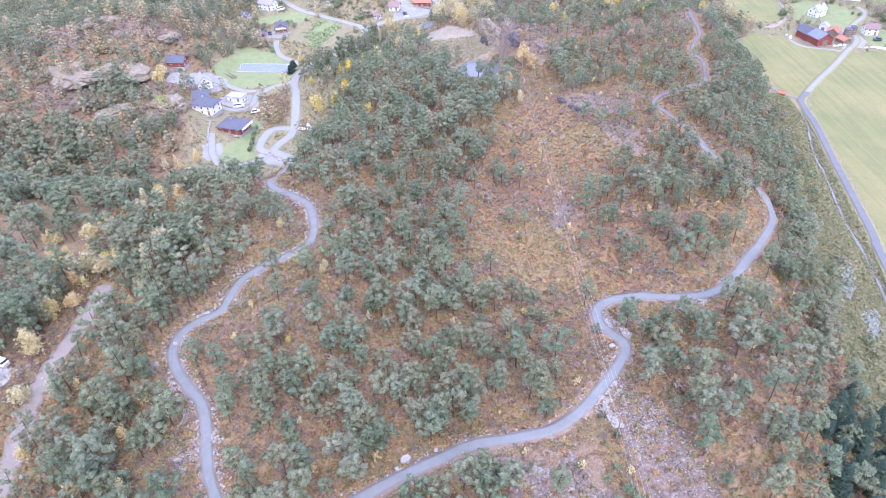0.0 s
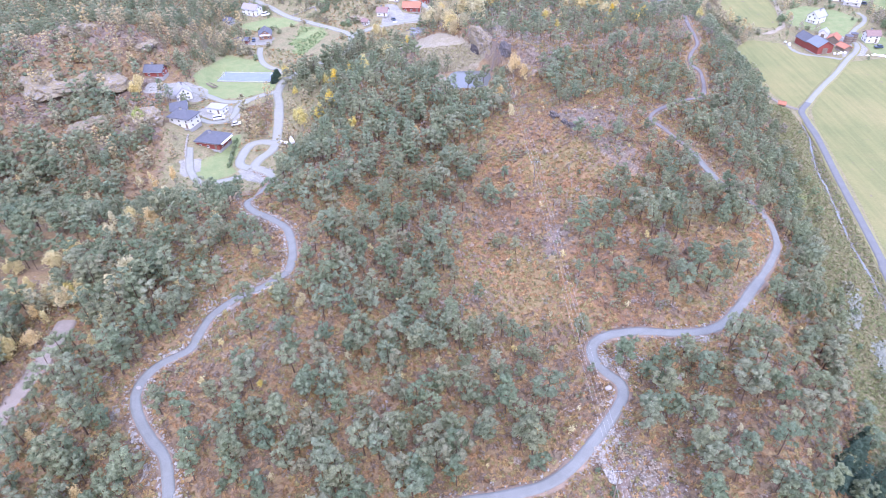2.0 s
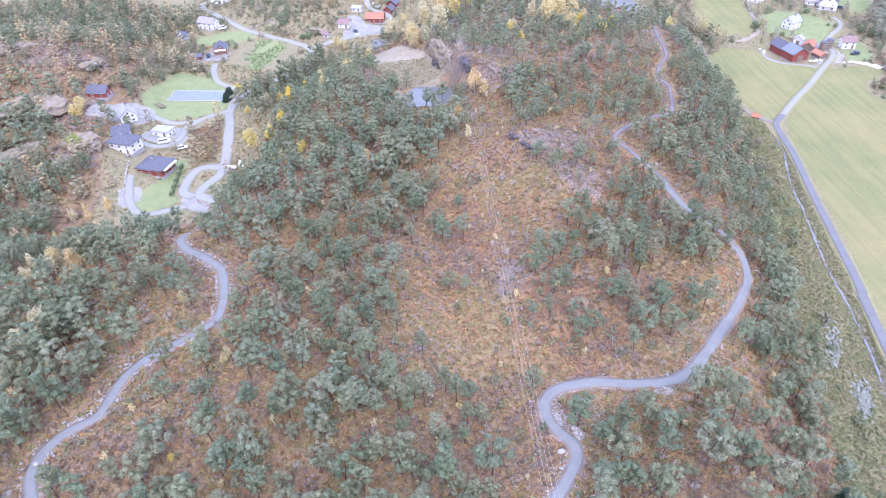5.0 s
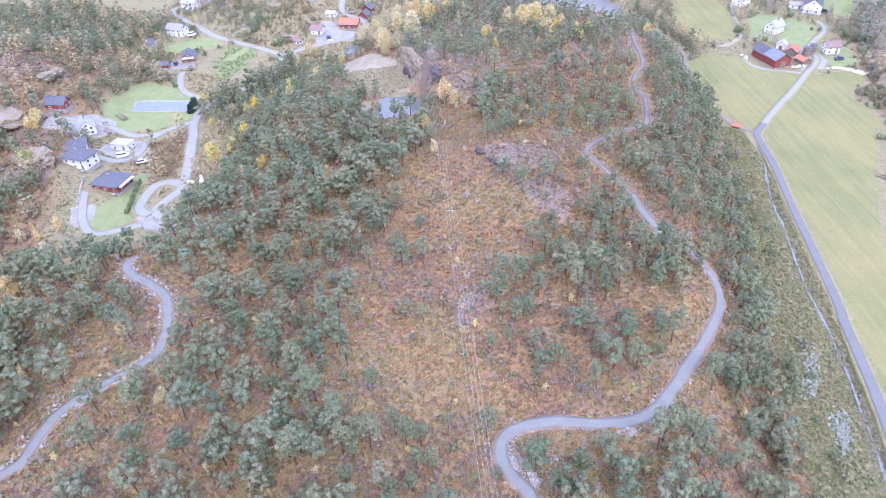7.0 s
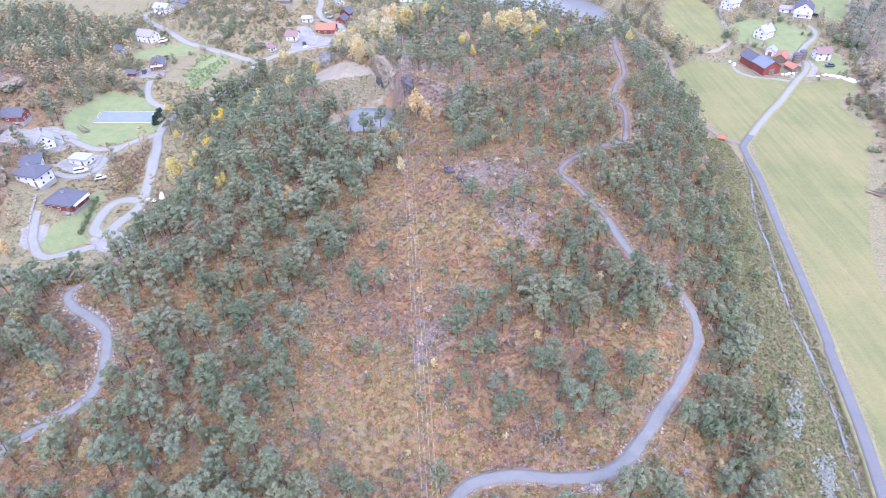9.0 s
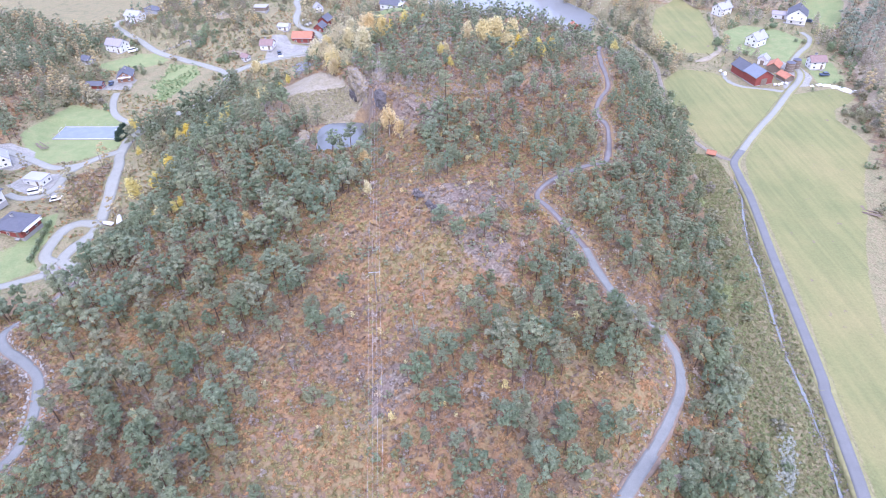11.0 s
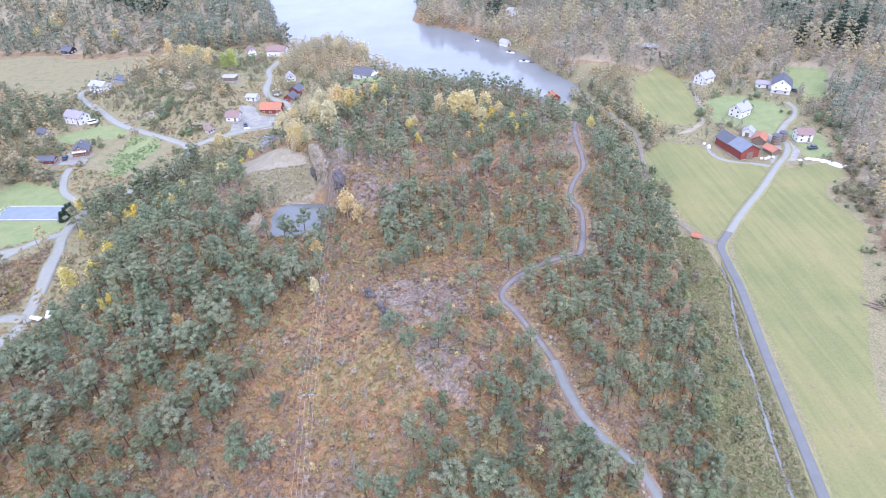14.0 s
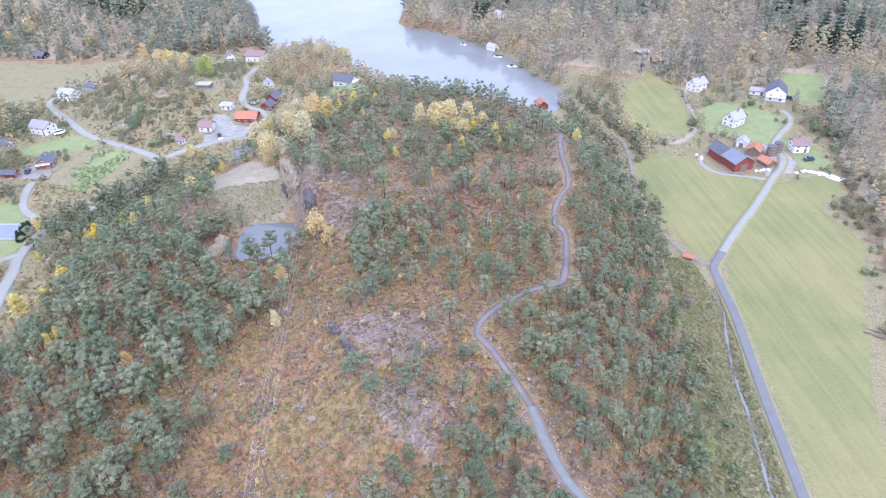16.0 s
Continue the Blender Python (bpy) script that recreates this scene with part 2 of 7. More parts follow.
GLASS = glass_material()
SEA = water_material("fjord_water", (0.26, 0.275, 0.285), 0.6)
POND = water_material("pond_water", (0.17, 0.185, 0.19), 1.2)

# ---- relief of the land ----
def seg_dist(x, y, line):
    """Distance from points to an open line."""
    d = np.full(np.shape(x), 1e9)
    for (ax, ay), (bx, by) in zip(line[:-1], line[1:]):
        ex, ey = bx - ax, by - ay
        u = np.clip(((x - ax) * ex + (y - ay) * ey) / (ex * ex + ey * ey + 1e-9), 0, 1)
        d = np.minimum(d, np.hypot(x - ax - u * ex, y - ay - u * ey))
    return d


def inside(x, y, outline):
    r = np.zeros(np.shape(x), bool)
    for (ax, ay), (bx, by) in zip(outline, outline[1:] + outline[:1]):
        if ay != by:
            r ^= ((ay > y) != (by > y)) & (x < (bx - ax) * (y - ay) / (by - ay) + ax)
    return r


def depth_in(x, y, outline):
    """Signed distance to an outline, positive inside."""
    d = seg_dist(x, y, outline + outline[:1])
    return np.where(inside(x, y, outline), d, -d)


def sstep(a, b, v):
    u = np.clip((v - a) / (b - a), 0, 1)
    return u * u * (3 - 2 * u)


# the long wooded hill, the slopes on both sides of the valley, the fjord
HILL = [(78, -600), (84, 60), (99, 108), (111, 150), (119, 190), (126, 215), (134, 245), (141, 285), (145, 320), (141, 360), (132, 395), (112, 425), (90, 440), (62, 458), (32, 470), (5, 470), (-5, 430), (-16, 395), (-32, 350), (-52, 325), (-60, 290), (-60, 250), (-76, 216), (-115, 206), (-170, 215), (-330, 260), (-900, 260), (-900, -600)]
EAST = [(40, 3000), (48, 690), (72, 628), (128, 560), (150, 490), (200, 452), (255, 434), (264, 412), (252, 388), (240, 352), (230, 326), (218, 290), (195, 225), (179, 150), (164, 50), (160, -600), (2600, -600), (2600, 3000)]
WEST = [(-62, 3000), (-52, 660), (-42, 585), (-75, 556), (-113, 556), (-167, 554), (-210, 562), (-320, 560), (-900, 520), (-2600, 520), (-2600, 3000)]
FJORD = [(-84, 738), (-61, 674), (-34, 597), (-27, 562), (4, 562), (25, 542), (38, 508), (60, 478), (85, 458), (108, 440), (132, 441), (144, 465), (139, 480), (129, 502), (123, 531), (93, 585), (72, 608), (53, 619), (48, 636), (55, 690), (160, 900), (700, 2800), (-900, 2800)]
# swells and hollows: x, y, radius, height
SWELLS = [(46, 214, 26, 4.5), (-60, 108, 28, 2.5), (34, 126, 16, -3.5), (24, 186, 16, -2.5), (2, 302, 22, -5.0), (24, 262, 14, -2.5), (90, 160, 14, 2.0), (92, 400, 26, -6.0), (112, 360, 16, -6.0), (-172, 345, 30, 16.0), (-240, 310, 55, 16.0), (-128, 262, 17, 9.0), (-85, 285, 7, 3.0), (36, 300, 15, 5.0), (-55, 450, 30, 9.0), (20, 515, 22, 6.0), (-92, 470, 40, 6.0), (30, 448, 16, 4.0), (40, 60, 18, -4.0), (66, 92, 16, 4.0)]


def relief(x, y):
    x, y = np.asarray(x, float), np.asarray(y, float)
    u, v = np.clip((x - 20) / 100, -2.2, 1.4), np.clip((y - 240) / 150, -1.8, 1.6)
    top = 28.4 + 5.8 * u - 1.4 * v + 0.8 * u * u + 5.7 * u * v - 4.45 * v * v + 0.9 * u * u * v + 0.9 * u * v * v - 1.65 * v ** 3
    m = sstep(-3, 30, depth_in(x, y, HILL))
    z = 8.5 * (1 - m) + top * m
    e = depth_in(x, y, EAST)
    z = z + 90 * sstep(-6, 330, e) + 4 * sstep(-4, 25, e)
    z = z + 75 * sstep(0, 150, depth_in(x, y, WEST))
    z = z + 14 * sstep(0, 10, depth_in(x, y, WEST)) * sstep(-110, -60, x)
    for cx, cy, r, h in SWELLS:
        z = z + h * np.exp(-((x - cx) ** 2 + (y - cy) ** 2) / (2 * r * r))
    s = sstep(-22, 4, depth_in(x, y, FJORD))
    return z * (1 - s) - 5 * s

# ---- mesh helpers ----
def solid(name, verts, faces, mats, parent=None, label="", slots=None, smooth=False):
    """One mesh object from arrays of corners and faces (all of one size, or a list of mixed ones)."""
    me = bpy.data.meshes.new(name)
    if isinstance(faces, np.ndarray):
        nv, nf, k = len(verts), len(faces), faces.shape[1]
        me.vertices.add(nv)
        me.vertices.foreach_set("co", np.asarray(verts, np.float32).ravel())
        me.loops.add(nf * k)
        me.loops.foreach_set("vertex_index", faces.astype(np.int32).ravel())
        me.polygons.add(nf)
        me.polygons.foreach_set("loop_start", np.arange(0, nf * k, k, dtype=np.int32))
        if slots is not None:
            me.polygons.foreach_set("material_index", np.asarray(slots, np.int32))
        me.update(calc_edges=True)
    else:
        me.from_pydata([tuple(v) for v in verts], [], [tuple(f) for f in faces])
        if slots is not None:
            me.polygons.foreach_set("material_index", np.asarray(slots, np.int32))
    if smooth:
        me.polygons.foreach_set("use_smooth", np.ones(len(me.polygons), bool))
    for m in (mats if isinstance(mats, (list, tuple)) else [mats]):
        me.materials.append(m)
    ob = new(name, me)
    if parent:
        ob.parent = parent
    if label:
        ob["label"] = label
    return ob


def part(name, bm, mat, parent=None, label=""):
    """Links a bmesh as one mesh object under a thing or a part."""
    me = bpy.data.meshes.new(name)
    bm.to_mesh(me)
    bm.free()
    me.materials.append(mat)
    ob = new(name, me)
    if parent:
        ob.parent = parent
    if label:
        ob["label"] = label
    return ob


def box(sx, sy, sz, x=0, y=0, z=0, bevel=0.0, rz=0.0):
    """A block whose foot is centred on x, y, z."""
    bm = bmesh.new()
    bmesh.ops.create_cube(bm, size=1, matrix=pose(x, y, z + sz / 2, 0, 0, rz) @ Matrix.Diagonal((sx, sy, sz, 1)))
    if bevel:
        bmesh.ops.bevel(bm, geom=list(bm.edges), offset=bevel, segments=1, affect="EDGES")
    return bm


def rod(a, b, r1, r2=None, sides=6):
    """A tapered rod from a to b."""
    a, b = Vector(a), Vector(b)
    bm = bmesh.new()
    q = (b - a).to_track_quat("Z", "Y").to_matrix().to_4x4()
    bmesh.ops.create_cone(bm, cap_ends=True, segments=sides, radius1=r1, radius2=r1 if r2 is None else r2, depth=(b - a).length, matrix=Matrix.Translation((a + b) / 2) @ q)
    return bm


# ---- roads and tracks: plan lines ----
TRACK_EAST = [(-44, 46), (-32, 60), (-20, 70), (-9, 76.5), (2, 82), (12, 84), (20, 86.5), (27, 92), (35, 101.5), (39, 107.5), (39.5, 112), (37, 116), (35, 121), (36, 125.5), (40, 128), (47, 128.3), (55, 126.2), (62, 125.6), (68, 128), (74, 134), (82, 143), (89.5, 153), (94, 161), (95.5, 169), (93, 174.5), (89, 178), (85.5, 184), (83.3, 192), (81.8, 202), (78.5, 211.5), (75.5, 219.8), (73, 225), (75.5, 231), (83, 237.5), (91, 241.4), (96.5, 242.6), (98.8, 247), (101.5, 257.5), (102.6, 266), (101.4, 271), (102, 277), (105, 284.5), (109.5, 292), (111.2, 302), (112, 313), (114, 325), (117, 336)]
TRACK_WEST = [(-38, 46), (-44, 62), (-50.5, 73), (-53, 79), (-55, 86), (-58, 92.5), (-62, 96.5), (-66.5, 102), (-69.8, 108), (-70, 113), (-67.5, 118), (-62, 122.5), (-61.3, 128), (-60, 135), (-56, 141), (-49, 147), (-44.5, 152), (-44, 158), (-45.5, 166), (-48.5, 174), (-54, 179.5), (-61.5, 185), (-64.8, 190), (-65.5, 198), (-68.5, 208), (-69, 218), (-67, 227), (-70, 235), (-76, 240)]
ROAD_EAST = [(96, 20), (112, 76), (122, 112), (130, 141), (134, 159), (138, 176), (141.5, 194), (144.5, 210), (147.5, 226), (151, 243), (154, 258), (155.4, 270), (157, 279), (163.5, 287.5), (176, 302.5), (189.5, 317.5), (203.5, 334.5), (213.5, 346), (218, 354), (220.5, 366), (228, 376.5), (238, 387), (243, 396), (243, 404)]
BRANCH_EAST = [(157, 280.5), (152.5, 285), (149, 294), (146.5, 306), (146, 318), (147, 330), (152, 352), (156, 376), (152, 400), (146, 425), (147, 452)]
VILLAGE_ROAD = [(-62, 352), (-53.5, 365), (-52.5, 375), (-55.5, 385.5), (-62, 391.3), (-79.4, 401.6), (-95.3, 412.2), (-110, 428.8), (-124.3, 445.3), (-132, 456), (-134, 464), (-126, 474)]
VILLAGE_LANE = [(-54, 384), (-43.6, 393.2), (-36.4, 396.8), (-26.8, 402.7), (-17, 407.4), (-10.5, 414), (-10.8, 422), (-15, 431), (-23.6, 435.5), (-26.9, 444.8), (-27, 460), (-30.8, 477.7), (-30.6, 506)]
HOUSE_ROAD = [(-64, 224), (-70, 236), (-77, 241), (-76.5, 247), (-72.7, 256), (-73.5, 268), (-75.5, 282), (-78.5, 298), (-82, 312), (-80, 328), (-70, 342), (-62, 352)]
YARD_LANE = [(-82, 313), (-89, 308), (-95, 302), (-104, 300), (-114, 305), (-126, 310), (-136, 309)]
DRIVE = [(-80, 330), (-87, 337), (-96, 346), (-100.5, 357), (-102.8, 368)]
HOUSE_DRIVE = [(-94, 302), (-97, 295), (-96.2, 285), (-99, 278.5), (-105, 275.5), (-110, 277)]
OVAL = [(-73.5, 261), (-79, 262), (-83, 259), (-84.4, 250), (-83.5, 243), (-79, 240)]
MOUND = [(-94, 291), (-88, 271), (-80, 268), (-77.5, 278), (-83, 304)]
LOW_DRIVE = [(-106, 252), (-104, 244), (-101, 236), (-94, 229), (-80, 234)]
ROAD_SOUTHWEST = [(-92, 40), (-92.5, 62), (-94, 76), (-96.3, 86), (-97.6, 92), (-99, 102), (-98.6, 110), (-98, 116), (-97.8, 126), (-98.5, 136)]
STREAM = [(104, 70), (114, 100), (121, 122), (125, 137), (128.5, 152), (131, 168), (134, 190), (137, 204), (140, 215), (142, 225), (144.5, 236), (148, 248), (151.5, 258), (153, 268)]

# meadows, lawns, bare rock: outlines
FIELD_EAST = [(162, 281), (176, 300), (205, 333), (224, 337), (230, 327), (224, 322), (215, 317), (211, 308), (212.5, 296), (212, 284), (203, 272), (194, 257), (187, 242), (178, 227), (170, 211), (162, 190), (154, 130), (140, 60), (118, 60), (128, 120), (140, 174), (147, 206), (154, 244), (158, 268)]
FIELD_NORTH = [(156, 283), (152, 294), (150, 310), (150, 330), (154, 354), (166, 366), (180, 360), (185, 346), (197, 338), (203, 335), (176, 304)]
PASTURE = [(164, 388), (170, 425), (180, 452), (197, 466), (204, 446), (198, 410), (188, 382)]
GARDENS = [(206, 372), (216, 402), (236, 396), (226, 376)], [(251, 424), (255, 437), (260, 434), (256, 421)], [(222, 344), (234, 344), (238, 364), (226, 372)]
LAWNS = [(16, 436), (20, 460), (44, 460), (52, 446), (40, 434)], [(-112, 302), (-126, 322), (-116, 352), (-98, 349), (-86, 330), (-84, 316), (-96, 306)], [(-106, 236), (-95, 250), (-96, 263), (-89, 269), (-87, 258), (-87, 243), (-83, 237), (-92, 231)], [(-128, 402), (-104, 414), (-98, 404), (-112, 394)], [(-110, 410), (-95, 412), (-87, 402), (-99, 397)], [(196, 387), (204, 379), (219, 368), (225, 376), (239, 394), (233, 409), (218, 419), (205, 412), (196, 393)], [(262, 448), (279, 434), (264, 405), (254, 408), (258, 435)], [(-86, 399), (-78, 397), (-72, 395), (-68, 387), (-71, 378), (-74, 368), (-79, 357), (-84, 362), (-83, 370), (-88, 374), (-85, 386)]
ROUGH_WEST = [(-96, 366), (-100, 396), (-76, 402), (-58, 386), (-70, 358)]
VALLEY_WEST = [(-112, 218), (-62, 222), (-50, 325), (-10, 400), (0, 470), (-40, 560), (-100, 531), (-160, 446), (-140, 380), (-128, 330), (-128, 290), (-116, 250)]
ROUGH_EAST = [(86, 20), (98, 105), (109, 150), (118, 190), (126, 218), (134, 248), (142, 285), (150, 282), (153, 268), (140, 200), (130, 140), (112, 70), (100, 20)]
FEN = [(-26, 368), (8, 348), (18, 318), (24, 286), (6, 280), (-10, 300), (-24, 330)]
MEADOW_WEST = [(-320, 505), (-207, 493), (-172, 473), (-150, 455), (-137, 448), (-138, 478), (-118, 484), (-95, 492), (-104, 528), (-113, 548), (-167, 546), (-205, 554), (-320, 552)]
ROCKS = [(38, 231), (46, 236), (58, 234), (66, 224), (60, 216), (50, 214), (43, 221)], [(46, 212), (58, 210), (66, 198), (60, 190), (50, 198)], [(26, 168), (36, 170), (38, 158), (28, 154)], [(33.7, 92), (41, 94), (45, 85), (49, 76), (51, 66), (38, 66), (34, 81)], [(8, 80), (24, 82), (30, 72), (28, 60), (10, 64)], [(32, 298), (43, 299), (52, 291), (50, 283), (36, 279), (31, 288)], [(10, 338), (15, 336), (22, 320), (28, 303), (27, 292), (22, 296), (16, 316), (10, 330)], [(-190, 352), (-150, 360), (-142, 336), (-176, 326)], [(-140, 268), (-122, 272), (-118, 252), (-134, 250)], [(-6, 296), (2, 290), (0, 270), (-8, 278)], [(-156, 304), (-138, 314), (-130, 292), (-144, 282)], [(-226, 332), (-196, 352), (-188, 318), (-210, 310)], [(-200, 288), (-176, 300), (-168, 276), (-190, 268)]
GRIT = [(-28, 366), (-14, 369), (6, 344), (12, 328), (20, 310), (14, 304), (-2, 304), (-8, 312), (-14, 328)], [(203, 338), (206, 345), (212, 352), (213, 360), (206, 366), (208, 374), (217, 368), (222, 362), (222, 350), (216, 341)], [(-38, 399), (-37, 424), (-30, 425), (-26, 416), (-14, 415), (-13, 405), (-29, 399)], [(-112, 292), (-100, 296), (-92, 282), (-98, 276), (-114, 284)], [(-141, 307), (-142, 299), (-118, 297), (-112, 303), (-116, 312), (-127, 316)], [(-110, 372), (-98, 372), (-98, 384), (-110, 384)], [(-108, 244), (-100, 246), (-98, 238), (-104, 232)], [(-84, 240), (-72, 240), (-70, 228), (-80, 232)]


def spaced(a, b, near0, near1, fine, grow=1.12):
    """Grid lines: fine between near0 and near1, ever wider out to a and b."""
    mid = list(np.arange(near0, near1 + fine, fine))
    out, step, v = [], fine, near1
    while mid[-1] < b:
        step *= grow
        mid.append(mid[-1] + step)
    step, v = fine, near0
    while v > a:
        step *= grow
        v -= step
        out.append(v)
    return np.array(out[::-1] + mid)


GX, GY = spaced(-2500, 2500, -215, 260, 2.2), spaced(-600, 2900, 40, 480, 2.2)
XX, YY = np.meshgrid(GX, GY)


def POND_GAP(x, y):
    """1 on the rim of the squarish pond, less inside."""
    return (np.abs((x - 11.0 - 0.12 * (y - 292)) / 8.8) ** 5 + np.abs((y - 292.5) / 11.3) ** 5) ** (1 / 5)


def fine_relief(x, y):
    """The land with its small humps; level under roads, meadows and water."""
    z = relief(x, y)
    calm = np.ones(np.shape(z))
    for area in (FIELD_EAST, FIELD_NORTH, PASTURE, *LAWNS, *GRIT):
        calm = np.minimum(calm, 1 - sstep(-6, 2, depth_in(x, y, area)))
    calm = np.minimum(calm, sstep(1.5, 6, ROAD_GAP(x, y)))
    h = 0
    for k, (s, a) in enumerate(((0.033, 1.5), (0.09, 0.8), (0.23, 0.35))):
        h = h + a * np.sin(x * s + 1.3 * k + 1.7 * np.sin(y * s * 0.71 + k)) * np.cos(y * s * 0.93 + 0.7 * k + 1.4 * np.sin(x * s * 0.57))
    z = z + calm * h * sstep(0.0, 6.0, z)
    z = z - 1.3 * (1 - sstep(0.8, 3.0, seg_dist(x, y, STREAM)))
    for outline in ROCKS:
        d = depth_in(x, y, outline)
        z = z + 1.4 * sstep(-1.5, 2.5, d)
    q = np.maximum(np.abs(x + 100.5) / 16.0, np.abs(y - 328.4) / 8.5)
    flat = 1 - sstep(0.95, 1.35, q)
    z = z * (1 - flat) + float(relief(-100.5, 328.4)) * flat
    e = x - np.interp(y, [285, 292, 303, 318, 334, 352], [25, 24, 21.5, 15.5, 9.5, 4])
    z = z + 6.5 * sstep(-0.5, 2.5, e) * (1 - sstep(4, 24, e)) * sstep(286, 296, y) * (1 - sstep(338, 352, y))
    p = POND_GAP(x, y)
    z = np.where(p < 1.25, z * sstep(0.95, 1.25, p) + 19.6 * (1 - sstep(0.95, 1.25, p)), z)
    return z


ALL_LINES = [TRACK_EAST, TRACK_WEST, ROAD_EAST, BRANCH_EAST, VILLAGE_ROAD, VILLAGE_LANE, HOUSE_ROAD, YARD_LANE, DRIVE, HOUSE_DRIVE, OVAL, LOW_DRIVE, ROAD_SOUTHWEST]


def ROAD_GAP(x, y):
    d = np.full(np.shape(x), 1e9)
    for line in ALL_LINES:
        d = np.minimum(d, seg_dist(x, y, line))
    return d


ZZ = fine_relief(XX, YY)


def ground_z(x, y):
    """Height of the built ground."""
    i, j = np.clip(np.searchsorted(GX, x) - 1, 0, len(GX) - 2), np.clip(np.searchsorted(GY, y) - 1, 0, len(GY) - 2)
    u, v = (x - GX[i]) / (GX[i + 1] - GX[i]), (y - GY[j]) / (GY[j + 1] - GY[j])
    return (ZZ[j, i] * (1 - u) + ZZ[j, i + 1] * u) * (1 - v) + (ZZ[j + 1, i] * (1 - u) + ZZ[j + 1, i + 1] * u) * v


# open moor without woods
MOOR = [(6, 128), (4, 168), (10, 205), (16, 240), (30, 262), (64, 268), (84, 256), (70, 232), (76, 205), (86, 180), (92, 160), (74, 136), (56, 128), (38, 130)]
MOOR_NORTH = [(34, 262), (30, 290), (50, 330), (70, 350), (98, 340), (100, 300), (96, 250), (78, 240)]


def cover(x, y):
    """How much of each cover there is at a place, 0 to 1."""
    def in_any(areas, soft=2.0):
        v = np.zeros(np.shape(x))
        for a in areas:
            v = np.maximum(v, sstep(-soft, soft, depth_in(x, y, a)))
        return v
    open_land = in_any((MOOR, MOOR_NORTH), 6)
    hill = sstep(-4, 6, depth_in(x, y, HILL))
    floor = np.maximum(sstep(-8, 8, depth_in(x, y, VALLEY_WEST)), sstep(0, 10, x - 100) * sstep(-8, 8, -depth_in(x, y, EAST)))
    rough = np.maximum(in_any([ROUGH_EAST, ROUGH_WEST, MEADOW_WEST, FEN], 4), 0.8 * floor)
    return {"wood": 1 - open_land, "rough": rough * (1 - 0.9 * hill), "grass": np.maximum(in_any((FIELD_EAST, FIELD_NORTH, PASTURE)), 0.4 * in_any([MEADOW_WEST], 6)), "lawn": in_any((*LAWNS, *GARDENS)), "rock": 0.92 * in_any(ROCKS, 4), "dry": in_any(GRIT[:1]), "slope": np.maximum(sstep(-4, 8, depth_in(x, y, EAST)), sstep(-4, 8, depth_in(x, y, WEST))), "grit": in_any(GRIT[1:])}


ny, nx = XX.shape
quads = (np.arange(ny - 1)[:, None] * nx + np.arange(nx - 1)[None, :]).ravel()
ground = solid("ground", np.stack([XX, YY, ZZ], -1).reshape(-1, 3), np.stack([quads, quads + 1, quads + nx + 1, quads + nx], -1), LAND, smooth=True)
for cover_name, values in cover(XX, YY).items():
    ground.data.attributes.new(cover_name, "FLOAT", "POINT").data.foreach_set("value", np.asarray(values, np.float32).ravel())
tagged(ground, "autumn moor, woodland floor, meadows and bare rock", "ground", kind="structure")


def smooth_line(line, step=1.2):
    """A rounded line through the corners, sampled evenly."""
    p = np.array(line, float)
    p = np.vstack([2 * p[0] - p[1], p, 2 * p[-1] - p[-2]])
    out = []
    for a, b, c, d in zip(p[:-3], p[1:-2], p[2:-1], p[3:]):
        n = max(2, int(np.hypot(*(c - b)) / step))
        for t in np.arange(n) / n:
            out.append(0.5 * (2 * b + (c - a) * t + (2 * a - 5 * b + 4 * c - d) * t * t + (3 * b - a - 3 * c + d) * t ** 3))
    return np.array(out + [p[-2]])


def ribbon(name, line, width, mat, lift, label, category, uneven=0.0, camber=0.06, seed=1):
    """A road: five rows across, a little crowned, with edges that go down into the ground."""
    rng = np.random.default_rng(seed)
    p = smooth_line(line)
    d = np.gradient(p, axis=0)
    d /= np.linalg.norm(d, axis=1)[:, None]
    side = np.stack([d[:, 1], -d[:, 0]], -1)
    wob = np.convolve(rng.normal(0, 1, len(p) + 8), np.ones(5) / 5, "same")[4:-4] * uneven
    wob2 = np.convolve(rng.normal(0, 1, len(p) + 8), np.ones(5) / 5, "same")[4:-4] * uneven
    zc = ground_z(p[:, 0], p[:, 1])
    zc = np.convolve(np.pad(zc, 4, "edge"), np.ones(9) / 9, "valid")
    rows = []
    for o, dz in ((-1.0, -1.0), (-0.97, 0), (-0.5, camber), (0, camber * 1.3), (0.5, camber), (0.97, 0), (1.0, -1.0)):
        q = p + side * (o * (width / 2 + (wob if o > 0 else wob2)))[:, None]
        z = np.maximum(zc + 0.0 * o, ground_z(q[:, 0], q[:, 1])) if dz > -1 else np.minimum(zc, ground_z(q[:, 0], q[:, 1]))
        rows.append(np.column_stack([q, z + lift + dz]))
    v = np.stack(rows, 1).reshape(-1, 3)
    k, n = len(rows), len(p)
    f = [(i * k + j, i * k + j + 1, (i + 1) * k + j + 1, (i + 1) * k + j) for i in range(n - 1) for j in range(k - 1)]
    ob = solid(name, v, np.array(f)[:, ::-1], mat, smooth=True)
    return tagged(ob, label, category, kind="structure")


